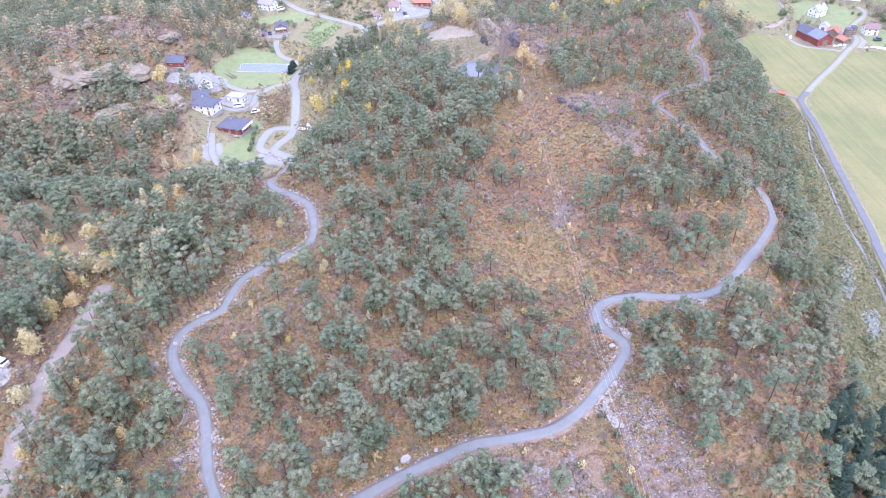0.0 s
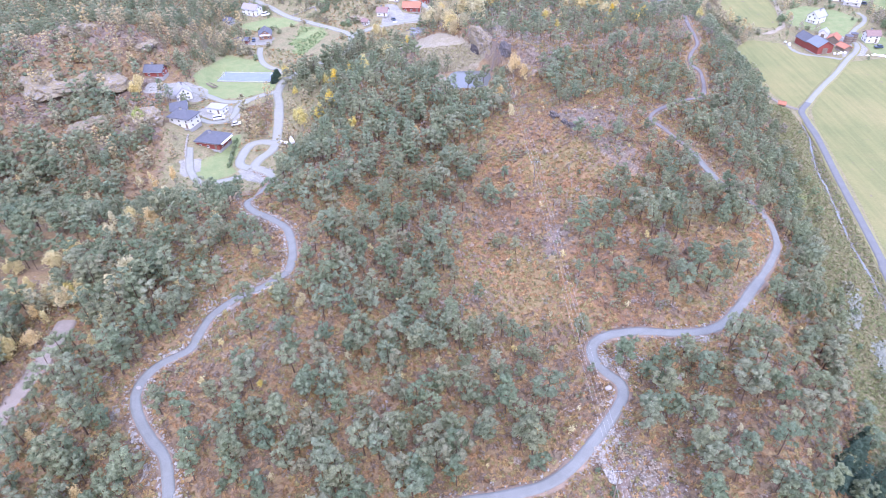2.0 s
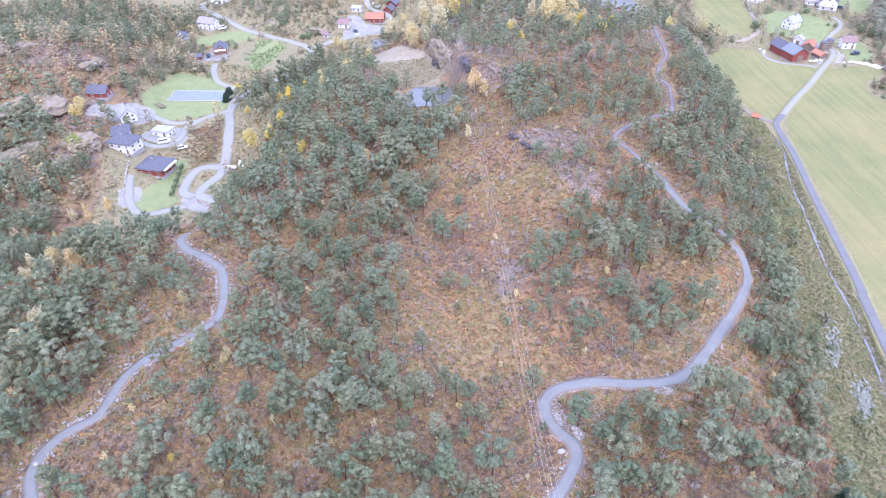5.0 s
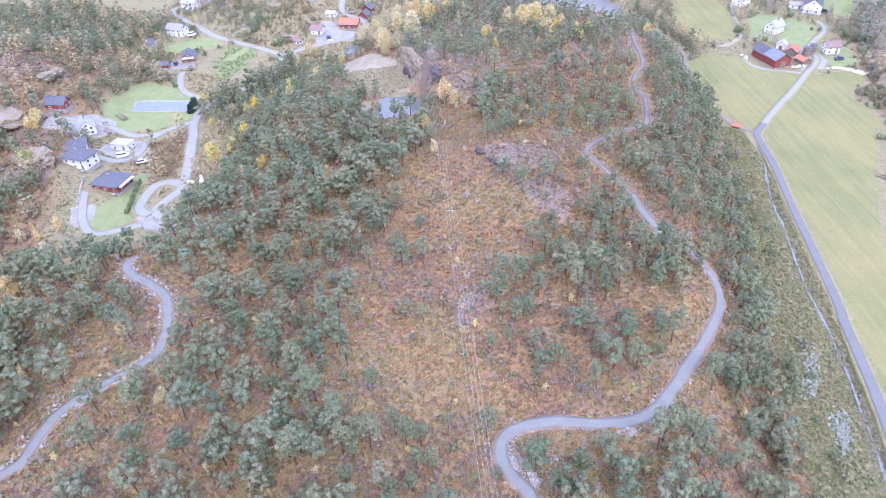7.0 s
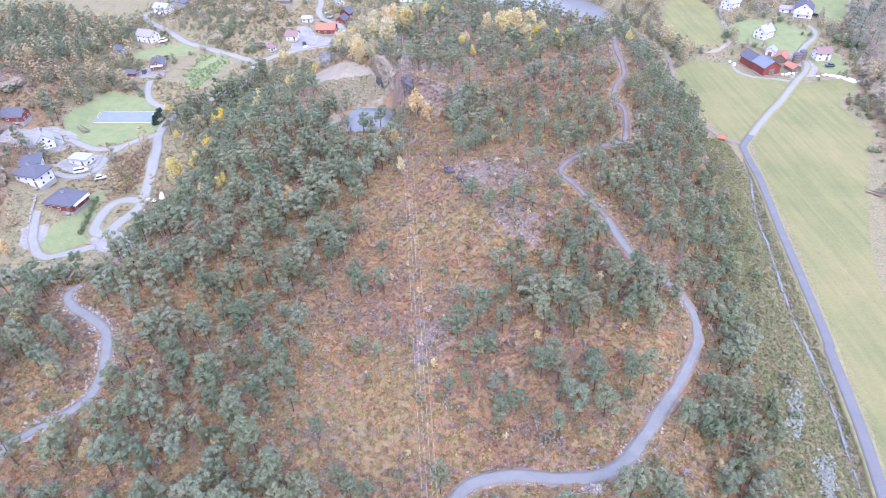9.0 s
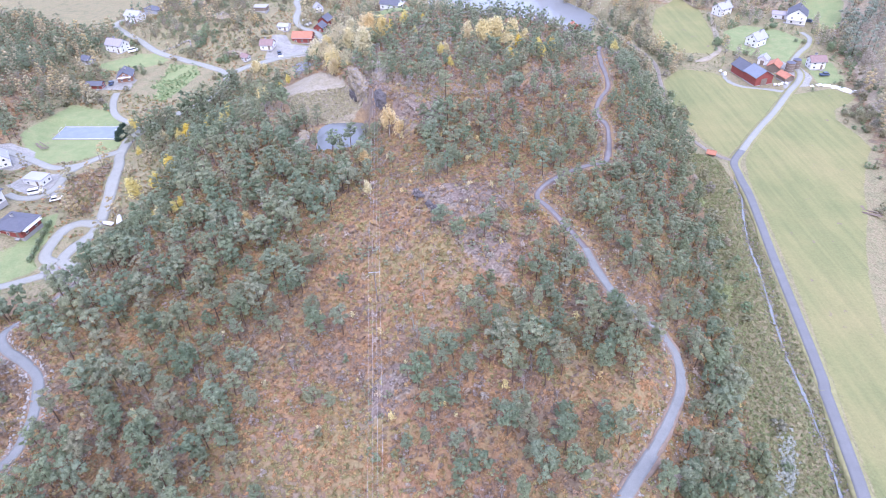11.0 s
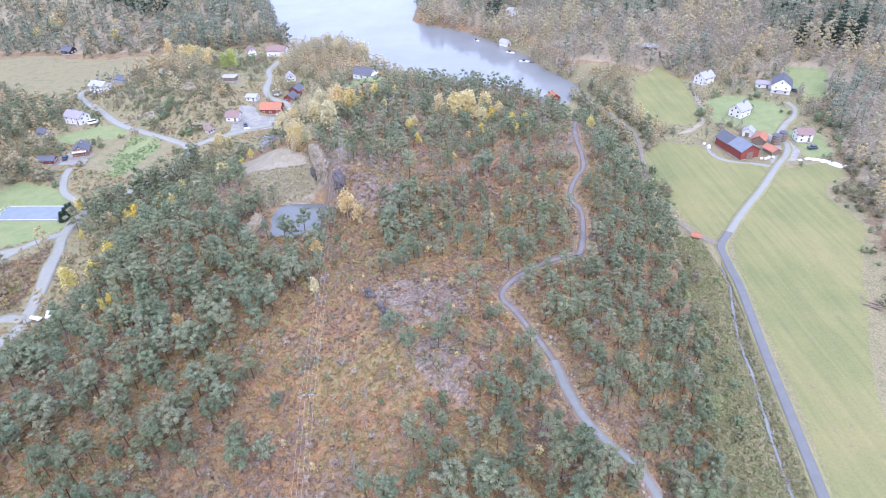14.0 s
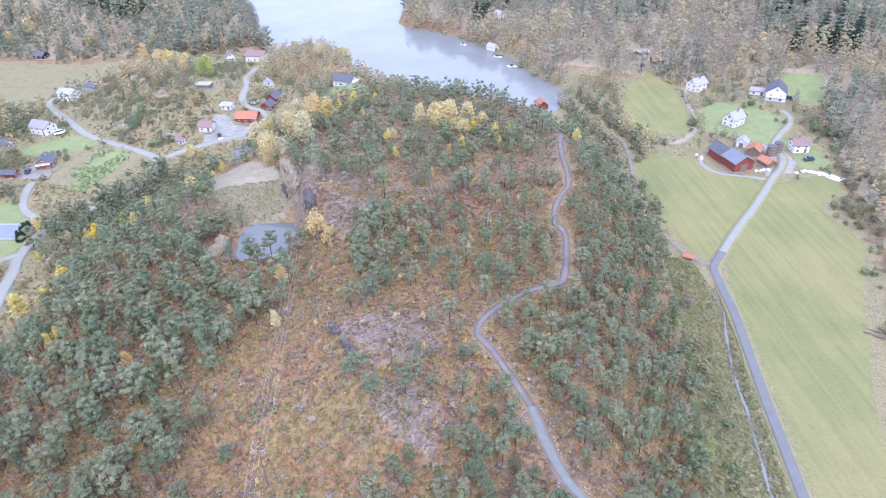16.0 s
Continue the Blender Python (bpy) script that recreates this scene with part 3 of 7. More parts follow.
bend = next(k for k, q in enumerate(TRACK_EAST) if q[1] > 140)
north = next(k for k, q in enumerate(TRACK_EAST) if q[1] > 196)
ribbon("road_verge", TRACK_EAST[:bend + 1], 4.3, VERGE, 0.06, "freshly dug stony soil along the gravel track", "verge", 1.0, 0.02, 1)
ribbon("road_verge", TRACK_EAST[bend:north + 1], 2.9, VERGE, 0.065, "dug brown soil along the narrow track", "verge", 0.8, 0.02, 1)
ribbon("road_verge", TRACK_EAST[north:], 2.0, plain("dark_earth", (0.25, 0.185, 0.155), 0.95, 0, 0.45, 0.5), 0.067, "trampled dark earth along the old track", "verge", 0.55, 0.02, 1)
ribbon("road_verge", TRACK_WEST, 4.0, VERGE, 0.06, "freshly dug stony soil along the gravel track", "verge", 1.0, 0.02, 2)
ribbon("gravel_track", TRACK_EAST[:bend + 1], 2.6, GRAVEL, 0.16, "winding new grey gravel track over the moor", "track", 0.16, 0.06, 3)
ribbon("gravel_track", TRACK_EAST[bend:north + 1], 2.0, GRAVEL, 0.165, "narrower stretch of the grey gravel track", "track", 0.2, 0.06, 3)
ribbon("gravel_track", TRACK_EAST[north:], 1.35, OLD_GRAVEL, 0.17, "narrow muddy stretch of the gravel track", "track", 0.25, 0.06, 3)
ribbon("gravel_track", TRACK_WEST, 2.4, GRAVEL, 0.16, "winding new grey gravel track through pines", "track", 0.16, 0.06, 4)
ribbon("road_verge", ROAD_EAST, 4.3, plain("grass_verge", (0.34, 0.32, 0.16), 0.95, 0, 0.4, 0.6), 0.08, "pale grass verge beside the farm road", "verge", 0.3, 0.02, 5)
split = [i for i, q in enumerate(ROAD_EAST) if q[1] > 171][0]
ribbon("farm_road", ROAD_EAST[:split] + [(136.5, 171.4)], 2.95, ASPHALT, 0.18, "older stretch of the grey asphalt farm road", "road", 0.03, 0.07, 6)
fork = next(k for k, q in enumerate(ROAD_EAST) if q[1] > 285)
ribbon("farm_road", [(136.5, 171.4)] + ROAD_EAST[split:fork + 1], 2.85, ASPHALT, 0.18, "narrow grey asphalt farm road beside a meadow", "road", 0.03, 0.07, 6)
ribbon("farm_road", ROAD_EAST[fork:], 2.6, PALE_ASPHALT, 0.185, "narrow pale lane up to the farm", "road", 0.12, 0.07, 6)
ribbon("dirt_road", BRANCH_EAST, 2.0, plain("earth_lane", (0.30, 0.265, 0.225), 0.95, 0, 0.35, 0.5), 0.14, "unpaved brown side road at the foot of the hill", "road", 0.25, 0.05, 7)
for k, (line, w) in enumerate(((VILLAGE_ROAD, 3.6), (VILLAGE_LANE, 3.8), (HOUSE_ROAD, 4.2), (YARD_LANE, 3.4), (DRIVE, 3.2), (HOUSE_DRIVE, 3.4), (OVAL, 4.0), (LOW_DRIVE, 3.2))):
    ribbon("village_road", line, w, PALE_ASPHALT, 0.16 + 0.012 * k, "pale worn asphalt lane between the houses", "road", 0.12, 0.05, 10 + k)

ribbon("farm_path", [(208.8, 444.4), (203.5, 424.5), (198.1, 404), (193.2, 387.5), (185.4, 379), (176, 373.4)], 2.6, plain("trodden_earth", (0.40, 0.35, 0.27), 0.95, 0, 0.3, 0.4), 0.1, "trodden earth path along the edge of the pasture", "path", 0.6, 0.03, 33)
ribbon("farm_path", [(203.5, 335.5), (196, 340), (188, 342.5), (183.5, 347), (182.5, 354), (185, 361)], 2.2, PALE_ASPHALT, 0.11, "worn gravel path round the red barn", "path", 0.5, 0.03, 34)
ribbon("dirt_road", ROAD_SOUTHWEST, 5.2, plain("gravel_lane", (0.33, 0.28, 0.24), 0.95, 0, 0.3, 0.5), 0.14, "brownish gravel lane in the western wood", "road", 0.3, 0.05, 31)

# water: the fjord, the pond, the stream
sea = solid("water_fjord", [(-2400, 420, 0), (2400, 420, 0), (2400, 2850, 0), (-2400, 2850, 0)], [(0, 1, 2, 3)], SEA)
tagged(sea, "calm pale grey fjord water", "water", kind="structure")
ring = np.linspace(0, 2 * np.pi, 49)[:-1]
rim = (1.12 + 0.04 * np.sin(3 * ring) + 0.03 * np.sin(7 * ring + 1)) * (np.abs(np.cos(ring)) ** 5 + np.abs(np.sin(ring)) ** 5) ** (-1 / 5)
pond = solid("water_pond", np.column_stack([11.0 + 8.8 * rim * np.cos(ring) + 0.12 * 11.3 * rim * np.sin(ring), 292.5 + 11.3 * rim * np.sin(ring), np.full(48, 20.5)]), [tuple(range(48))], POND)
tagged(pond, "small still pond between rocks", "water", kind="structure")

# ---- houses ----
HOUSE_SPOTS = [(-17, 384, 8), (28, 436, 11), (44, 442, 9), (127, 434, 14), (122, 420, 12), (128, 422, 10), (38, 440, 9)]


def gable_walls(w, ln, wall, rise, mat, parent, deep=1.6, name="wall"):
    """Outer walls with two gables, closed below in a plinth; ridge along y."""
    x, y = w / 2, ln / 2
    v = [(-x, -y, -deep), (x, -y, -deep), (x, y, -deep), (-x, y, -deep), (-x, -y, wall), (x, -y, wall), (x, y, wall), (-x, y, wall), (0, -y, wall + rise), (0, y, wall + rise)]
    f = [(0, 1, 5, 8, 4), (2, 3, 7, 9, 6), (1, 2, 6, 5), (3, 0, 4, 7), (3, 2, 1, 0), (4, 8, 9, 7), (8, 5, 6, 9)]
    return solid(name, v, f, mat, parent)


def gable_roof(w, ln, wall, rise, mat, parent, over=0.5, thick=0.22):
    """Two roof slabs with eaves, one folded mesh."""
    x, y, s = w / 2 + over, ln / 2 + over, rise / (w / 2)
    z0, z1 = wall - over * s + 0.03, wall + rise + 0.03
    v = [(-x, -y, z0), (0, -y, z1), (x, -y, z0), (-x, y, z0), (0, y, z1), (x, y, z0)]
    v += [(a, b, c + thick) for a, b, c in v]
    f = [(0, 3, 4, 1), (1, 4, 5, 2), (6, 7, 10, 9), (7, 8, 11, 10), (0, 1, 7, 6), (1, 2, 8, 7), (4, 3, 9, 10), (5, 4, 10, 11), (3, 0, 6, 9), (2, 5, 11, 8)]
    return solid("roof", v, f, mat, parent)


def hip_roof(w, ln, wall, rise, mat, parent, over=0.7, thick=0.22):
    x, y = w / 2 + over, ln / 2 + over
    r = max(0.2, ln / 2 - w / 2 * 0.9)
    v = [(-x, -y, wall), (x, -y, wall), (x, y, wall), (-x, y, wall), (-x, -y, wall + thick), (x, -y, wall + thick), (x, y, wall + thick), (-x, y, wall + thick), (0, -r, wall + rise), (0, r, wall + rise)]
    f = [(3, 2, 1, 0), (0, 1, 5, 4), (1, 2, 6, 5), (2, 3, 7, 6), (3, 0, 4, 7), (4, 5, 8), (5, 6, 9, 8), (6, 7, 9), (7, 4, 8, 9)]
    return solid("roof", v, f, mat, parent)


WINDOW_MESH = {}


def window(parent, x, y, z, rz, w=1.1, h=1.1):
    """A framed window with a pane set back in it, facing local -y."""
    key = (round(w, 1), round(h, 1))
    if key not in WINDOW_MESH:
        o, i, d = (w / 2, h / 2), (w / 2 - 0.12, h / 2 - 0.12), 0.09
        v = []
        for yy, (a, b) in ((-d, o), (-d, i), (0.02, o), (-0.02, i)):
            v += [(-a, yy, -b), (a, yy, -b), (a, yy, b), (-a, yy, b)]
        f = []
        for k in range(4):
            n = (k + 1) % 4
            f += [(k, n, 4 + n, 4 + k), (n, k, 8 + k, 8 + n), (4 + k, 4 + n, 12 + n, 12 + k)]
        fr = bpy.data.meshes.new("window")
        fr.from_pydata(v, [], f)
        fr.materials.append(WHITE)
        pn = bpy.data.meshes.new("pane")
        pn.from_pydata([(-i[0], -0.03, -i[1]), (i[0], -0.03, -i[1]), (i[0], -0.03, i[1]), (-i[0], -0.03, i[1])], [], [(0, 1, 2, 3)])
        pn.materials.append(GLASS)
        WINDOW_MESH[key] = fr, pn
    fr, pn = WINDOW_MESH[key]
    o = new("window", fr)
    o.parent, o.matrix_basis = parent, pose(x, y, z, 0, 0, rz)
    p = new("pane", pn)
    p.parent = o
    return o


def house(name, x, y, rot, w, ln, wall, rise, wmat, rmat, label, category="house", hip=False, glazed=True, storeys=1, chimney=True, z=None, flat=False, balcony=False):
    """A house with plinth, walls, roof, windows, door and chimney; the ridge runs along its length."""
    w, ln, wall, rise = 0.84 * w, 0.84 * ln, 0.9 * wall, 0.86 * rise
    g = float(ground_z(np.float64(x), np.float64(y))) if z is None else z
    h = tagged(new(name), label, category)
    h.matrix_basis = pose(x, y, g, 0, 0, rot)
    HOUSE_SPOTS.append((x, y, max(w, ln) / 2 + 3.5))
    part("plinth", box(w + 0.12, ln + 0.12, 1.9, 0, 0, -1.6), CONCRETE, h)
    if flat:
        part("wall", box(w, ln, wall + 1.2, 0, 0, -1.2), wmat, h)
        part("roof", box(w + 0.5, ln + 0.5, 0.3, 0, 0, wall, 0.05), rmat, h)
    else:
        if hip:
            part("wall", box(w, ln, wall + 1.2, 0, 0, -1.2), wmat, h)
            hip_roof(w, ln, wall, rise, rmat, h)
        else:
            gable_walls(w, ln, wall, rise, wmat, h, 1.2)
            r = gable_roof(w, ln, wall, rise, rmat, h)
            part("ridge_cap", rod((0, -ln / 2 - 0.5, wall + rise + 0.26), (0, ln / 2 + 0.5, wall + rise + 0.26), 0.1), rmat, r)
    if chimney and not flat:
        c = part("chimney", box(0.7, 0.9, 1.5, w * 0.08, ln * 0.12, wall + rise * 0.75, 0.04), CONCRETE, h)
        part("chimney_cap", box(0.9, 1.1, 0.14, w * 0.08, ln * 0.12, wall + rise * 0.75 + 1.5), SLATE, c)
    if glazed:
        for s in range(storeys):
            zc = 1.3 + 1.95 * s
            for k in range(max(2, int(ln / 3.2))):
                yy = -ln / 2 + ln * (k + 0.5) / max(2, int(ln / 3.2))
                window(h, w / 2 + 0.01, yy, zc, 90)
                if k or s:
                    window(h, -w / 2 - 0.01, yy, zc, -90)
            for xx in (-w / 4, w / 4):
                window(h, xx, -ln / 2 - 0.01, zc, 0)
                window(h, xx, ln / 2 + 0.01, zc, 180)
        if rise > 2.2 and not hip and not flat:
            window(h, 0, -ln / 2 - 0.01, wall + rise * 0.35, 0, 1.0, 1.1)
        d = part("door", box(0.1, 1.0, 2.1, -w / 2 - 0.03, -ln / 2 + ln * 0.5 / max(2, int(ln / 3.2)), 0.2, 0.02), WOOD, h)
        part("door_handle", box(0.06, 0.06, 0.18, -w / 2 - 0.1, -ln / 2 + ln * 0.5 / max(2, int(ln / 3.2)) + 0.38, 1.15), STEEL, d)
        part("doorstep", box(1.2, 1.6, 0.25, -w / 2 - 0.65, -ln / 2 + ln * 0.5 / max(2, int(ln / 3.2)), -0.05, 0.03), CONCRETE, h)
        for side in (-1, 1):
            part("gutter", rod((side * (w / 2 + (0.5 if not hip else 0.7)), -ln / 2, wall - 0.15), (side * (w / 2 + (0.5 if not hip else 0.7)), ln / 2, wall - 0.15), 0.07), STEEL, h)
    else:
        part("barn_door" if w > 5 else "door", box(min(3.0, w * 0.4), 0.14, min(3.2, wall * 0.8), 0, -ln / 2 - 0.05, 0, 0.02), WOOD, h)
    if balcony:
        b = part("balcony", box(w * 0.9, 1.6, 0.2, 0, -ln / 2 - 0.85, 2.7, 0.03), WHITE, h)
        part("balcony_rail", box(w * 0.9, 0.08, 0.12, 0, -ln / 2 - 1.6, 3.7), WHITE, b)
        for k in range(9):
            part("baluster", box(0.06, 0.06, 0.85, w * 0.9 * (k / 8 - 0.5) * 0.98, -ln / 2 - 1.6, 2.88), WHITE, b)
    return h


# farm in the eastern valley
house("barn", 196.0, 349.5, 12, 10.5, 10.5, 4.6, 3.0, RED, plain("blue_grey_roof", (0.22, 0.245, 0.30), 0.5, 0, 0.2, 0.5), "red wooden barn with a blue-grey metal roof", "barn", glazed=False, chimney=False)
house("barn_wing", 193.6, 359.3, 12, 8, 11, 4.4, 3.0, RED, SLATE, "red barn wing with a dark blue-grey roof", "barn", glazed=False, chimney=False)
house("farm_shed", 208.5, 349.0, 14, 5.5, 7, 2.3, 1.3, WOOD, ORANGE_ROOF, "low farm shed with an orange sheet roof", "shed", glazed=False, chimney=False)
house("farm_shed", 208.5, 360.5, -38, 6, 7.5, 3.0, 2.0, WOOD, ORANGE_ROOF, "weathered wooden outhouse with an orange roof", "shed", glazed=False, chimney=False)
house("farm_shed", 206.5, 368.0, -38, 5, 5, 3.0, 1.8, WHITE, PALE_ROOF, "small pale outhouse behind the barn", "shed", glazed=False, chimney=False)
house("house", 212.5, 391.0, -58, 7.5, 10, 4.4, 3.2, WHITE, PALE_ROOF, "white wooden farmhouse with a grey metal roof", storeys=2)
house("house", 228.5, 361.0, 86, 6.5, 8, 4.4, 2.2, WHITE, RED_ROOF, "white two-storey house with a faded red roof", storeys=2)
house("house", 246.0, 418.0, -28, 11, 13, 5.4, 3.8, WHITE, SLATE, "white house with balconies and a steep slate roof", storeys=2, balcony=True)
house("house_wing", 240.5, 425.5, 62, 6, 9, 2.8, 1.2, WHITE, MAUVE_ROOF, "low white wing with a terrace beside the house", chimney=False, balcony=True)
house("house", 214.0, 440.0, -62, 8, 10, 4.6, 2.8, WHITE, PALE_ROOF, "white wooden house above the green pasture", storeys=2)
house("farm_shed", 203.0, 472.0, 88, 6, 8, 2.6, 1.8, WOOD, RED_ROOF, "old brown shed with a patched red roof", "shed", glazed=False, chimney=False)
house("farm_shed", 198.0, 485.0, 70, 4.5, 9, 2.4, 0.8, WOOD, PALE_ROOF, "open shed with a white sheet roof", "shed", glazed=False, chimney=False)
house("pump_shed", 150.3, 284.5, 60, 2.4, 3, 1.8, 0.8, WOOD, ORANGE_ROOF, "tiny orange-roofed shed by the road fork", "shed", glazed=False, chimney=False)
# village in the north-west
house("house", -120.0, 457.0, 68, 8, 11, 4.6, 2.0, WHITE, PALE_ROOF, "white rendered house with a pale roof", storeys=2)
house("workshop", -112.5, 468.0, 58, 6.5, 13, 2.4, 0.6, GREY_WALL, SLATE, "long low grey workshop beside the white house", "shed", glazed=False, flat=True)
house("house", -118.0, 418.5, 66, 8, 12, 4.4, 2.6, WHITE, MAUVE_ROOF, "white wooden house with a mauve-grey tiled roof", storeys=2)
house("house", -103.0, 384.0, 12, 8, 9.5, 3.2, 2.6, BRICK, SLATE, "brown brick house with a white-trimmed gable", balcony=True)
house("garage", -113.5, 373.0, 84, 4.5, 9, 2.3, 1.2, RED, SLATE, "red wooden garage with a slate roof", "garage", chimney=False)
house("summer_house", -129.0, 405.0, 66, 5, 6, 2.4, 1.6, GREY_WALL, SLATE, "small blue-grey garden house", "shed", chimney=False)
house("boat_barn", -20.5, 422.5, 82, 8, 12.5, 3.2, 2.6, RED, ORANGE_ROOF, "red barn with a bright orange tiled roof", "barn", chimney=False)
house("red_shed", -13.0, 438.0, -20, 6, 7, 3.0, 2.2, RED, SLATE, "red wooden shed with a slate roof", "shed", chimney=False)
house("red_shed", -11.0, 447.0, -20, 7, 8, 3.8, 2.4, RED, SLATE, "larger red wooden shed with a slate roof", "shed", chimney=False)
house("cottage", -17.0, 467.0, 15, 6, 7, 2.2, 3.0, WHITE, PALE_ROOF, "white cottage with a steep gable", chimney=False)
house("garage", -31.5, 431.5, 75, 6, 6.5, 2.6, 0.9, WHITE, PALE_ROOF, "white garage on the gravel yard", "garage", chimney=False)
house("carport", -46.0, 448.0, 80, 6, 9, 2.2, 0.4, WOOD, CONCRETE, "low carport with a grey flat roof", "carport", glazed=False, flat=True)
house("house", -33.0, 522.0, 78, 9, 14, 4.2, 2.6, WHITE, RED_ROOF, "white house with a red-brown roof by the shore", storeys=1)
house("house", -50.0, 524.0, 20, 6, 7, 3.4, 2.8, WHITE, RED_ROOF, "small white house with a red-brown gable roof")
house("house", 27.0, 449.0, 62, 8, 13, 3.4, 3.0, WHITE, SLATE, "white house with a dark roof on a green knoll", balcony=True)
house("cabin", -182.0, 559.0, 72, 7, 9, 2.8, 2.2, BLACK_WALL, SLATE, "dark stained cabin at the edge of the meadow")
house("house", -37.5, 410.5, 80, 6.5, 7.5, 3.0, 2.2, WHITE, RED_ROOF, "white house with a pinkish tiled roof")
house("garden_shed", -47.0, 399.0, 60, 3.5, 4.5, 2.2, 1.3, WHITE, RED_ROOF, "small white garden shed with a red roof", "shed", chimney=False)
# houses west of the hill
house("house", -140.0, 315.5, 84, 7, 10.5, 3.0, 2.6, RED, SLATE, "dark red house with a slate roof", balcony=False)
house("house", -123.5, 300.5, 30, 8, 8.5, 4.0, 3.4, WHITE, PALE_ROOF, "white gabled house on a gravel yard", storeys=2)
house("house", -111.5, 267.5, 72, 8.5, 12, 5.0, 2.4, WHITE, SLATE, "large white house with a hipped slate roof", hip=True, storeys=2)
house("house_wing", -117.0, 277.5, 20, 7.5, 9.5, 4.6, 2.2, WHITE, SLATE, "white wing of the large house, hipped slate roof", hip=True, storeys=2)
house("garage", -104.5, 288.5, 74, 6, 9.5, 3.0, 0.5, WHITE, PALE_ROOF, "long white flat-roofed garage", "garage", flat=True)
house("house", -97.5, 257.5, 74, 10.5, 13, 3.4, 2.0, RED, SLATE, "red and white house with a black hipped roof", hip=True, balcony=True)
house("house", 128.0, 586.0, 30, 7, 8, 3.2, 2.4, WHITE, PALE_ROOF, "small white house in a clearing above the fjord", storeys=1)
# by the fjord
house("boathouse", 131.5, 444.0, 8, 6.5, 7.5, 2.8, 2.4, RED, ORANGE_ROOF, "red-brown boathouse standing at the water", "boathouse", glazed=False, chimney=False, z=0.9)
house("boathouse", 118.5, 551.0, 40, 6, 8, 3.0, 2.0, WHITE, PALE_ROOF, "pale boathouse on the far shore", "boathouse", glazed=False, chimney=False, z=0.9)

# ---- trees: shapes as arrays ----
def tuft_faces(centres, sizes, rng, flat=0.5, stretch=1.0, facing=None):
    """Small pointed sprays of leaf round the centres, facing mostly up."""
    n = len(centres)
    up = np.column_stack([rng.normal(0, flat, n), rng.normal(0, flat, n), np.ones(n)]) if facing is None else facing + rng.normal(0, flat, (n, 3))
    up /= np.linalg.norm(up, axis=1)[:, None]
    a = rng.normal(0, 1, (n, 3))
    a -= up * (a * up).sum(1)[:, None]
    a /= np.linalg.norm(a, axis=1)[:, None]
    b = np.cross(up, a)
    s = np.asarray(sizes)[:, None] * 0.5
    k = rng.uniform(0.7, 1.3, (n, 3, 1))
    v = np.stack([centres + a * s * k[:, 0] * stretch * 1.3, centres + b * s * k[:, 1] - a * s * 0.5 * stretch, centres - b * s * k[:, 2] - a * s * 0.5 * stretch], 1)
    v[:, 0, 2] -= s[:, 0] * 0.25
    return v.reshape(-1, 3), np.arange(3 * n).reshape(-1, 3)


def halved(f):
    """Four-cornered faces cut into triangles."""
    f = np.asarray(f)
    return np.concatenate([f[:, :3], f[:, [0, 2, 3]]])


def tube(points, radii, sides=5):
    """A bent tapered stem, as corners and four-cornered faces."""
    ang = np.linspace(0, 2 * np.pi, sides + 1)[:-1]
    v = np.concatenate([np.column_stack([x + r * np.cos(ang), y + r * np.sin(ang), np.full(sides, z)]) for (x, y, z), r in zip(points, radii)])
    f = [(i * sides + j, i * sides + (j + 1) % sides, (i + 1) * sides + (j + 1) % sides, (i + 1) * sides + j) for i in range(len(points) - 1) for j in range(sides)]
    return v, halved(f)


def joined(meshes):
    vs, fs, base = [], [], 0
    for v, f in meshes:
        vs.append(v)
        fs.append(f + base)
        base += len(v)
    return np.concatenate(vs), np.concatenate(fs)


def clump_hearts(centres, radii, rng):
    """Small uneven masses of foliage inside the clumps."""
    shape = np.array([(1, 0, 0), (-1, 0, 0), (0, 1, 0), (0, -1, 0), (0, 0, 1), (0, 0, -1)])
    face = np.array([(0, 2, 4), (2, 1, 4), (1, 3, 4), (3, 0, 4), (2, 0, 5), (1, 2, 5), (3, 1, 5), (0, 3, 5)])
    n = len(centres)
    v = np.repeat(shape[None], n, 0) * rng.uniform(0.6, 1.4, (n, 6, 1))
    v = np.asarray(centres)[:, None] + v * np.asarray(radii)[:, None, None] * (1, 1, 0.68)
    return v.reshape(-1, 3), (face[None] + (np.arange(n) * 6)[:, None, None]).reshape(-1, 3)


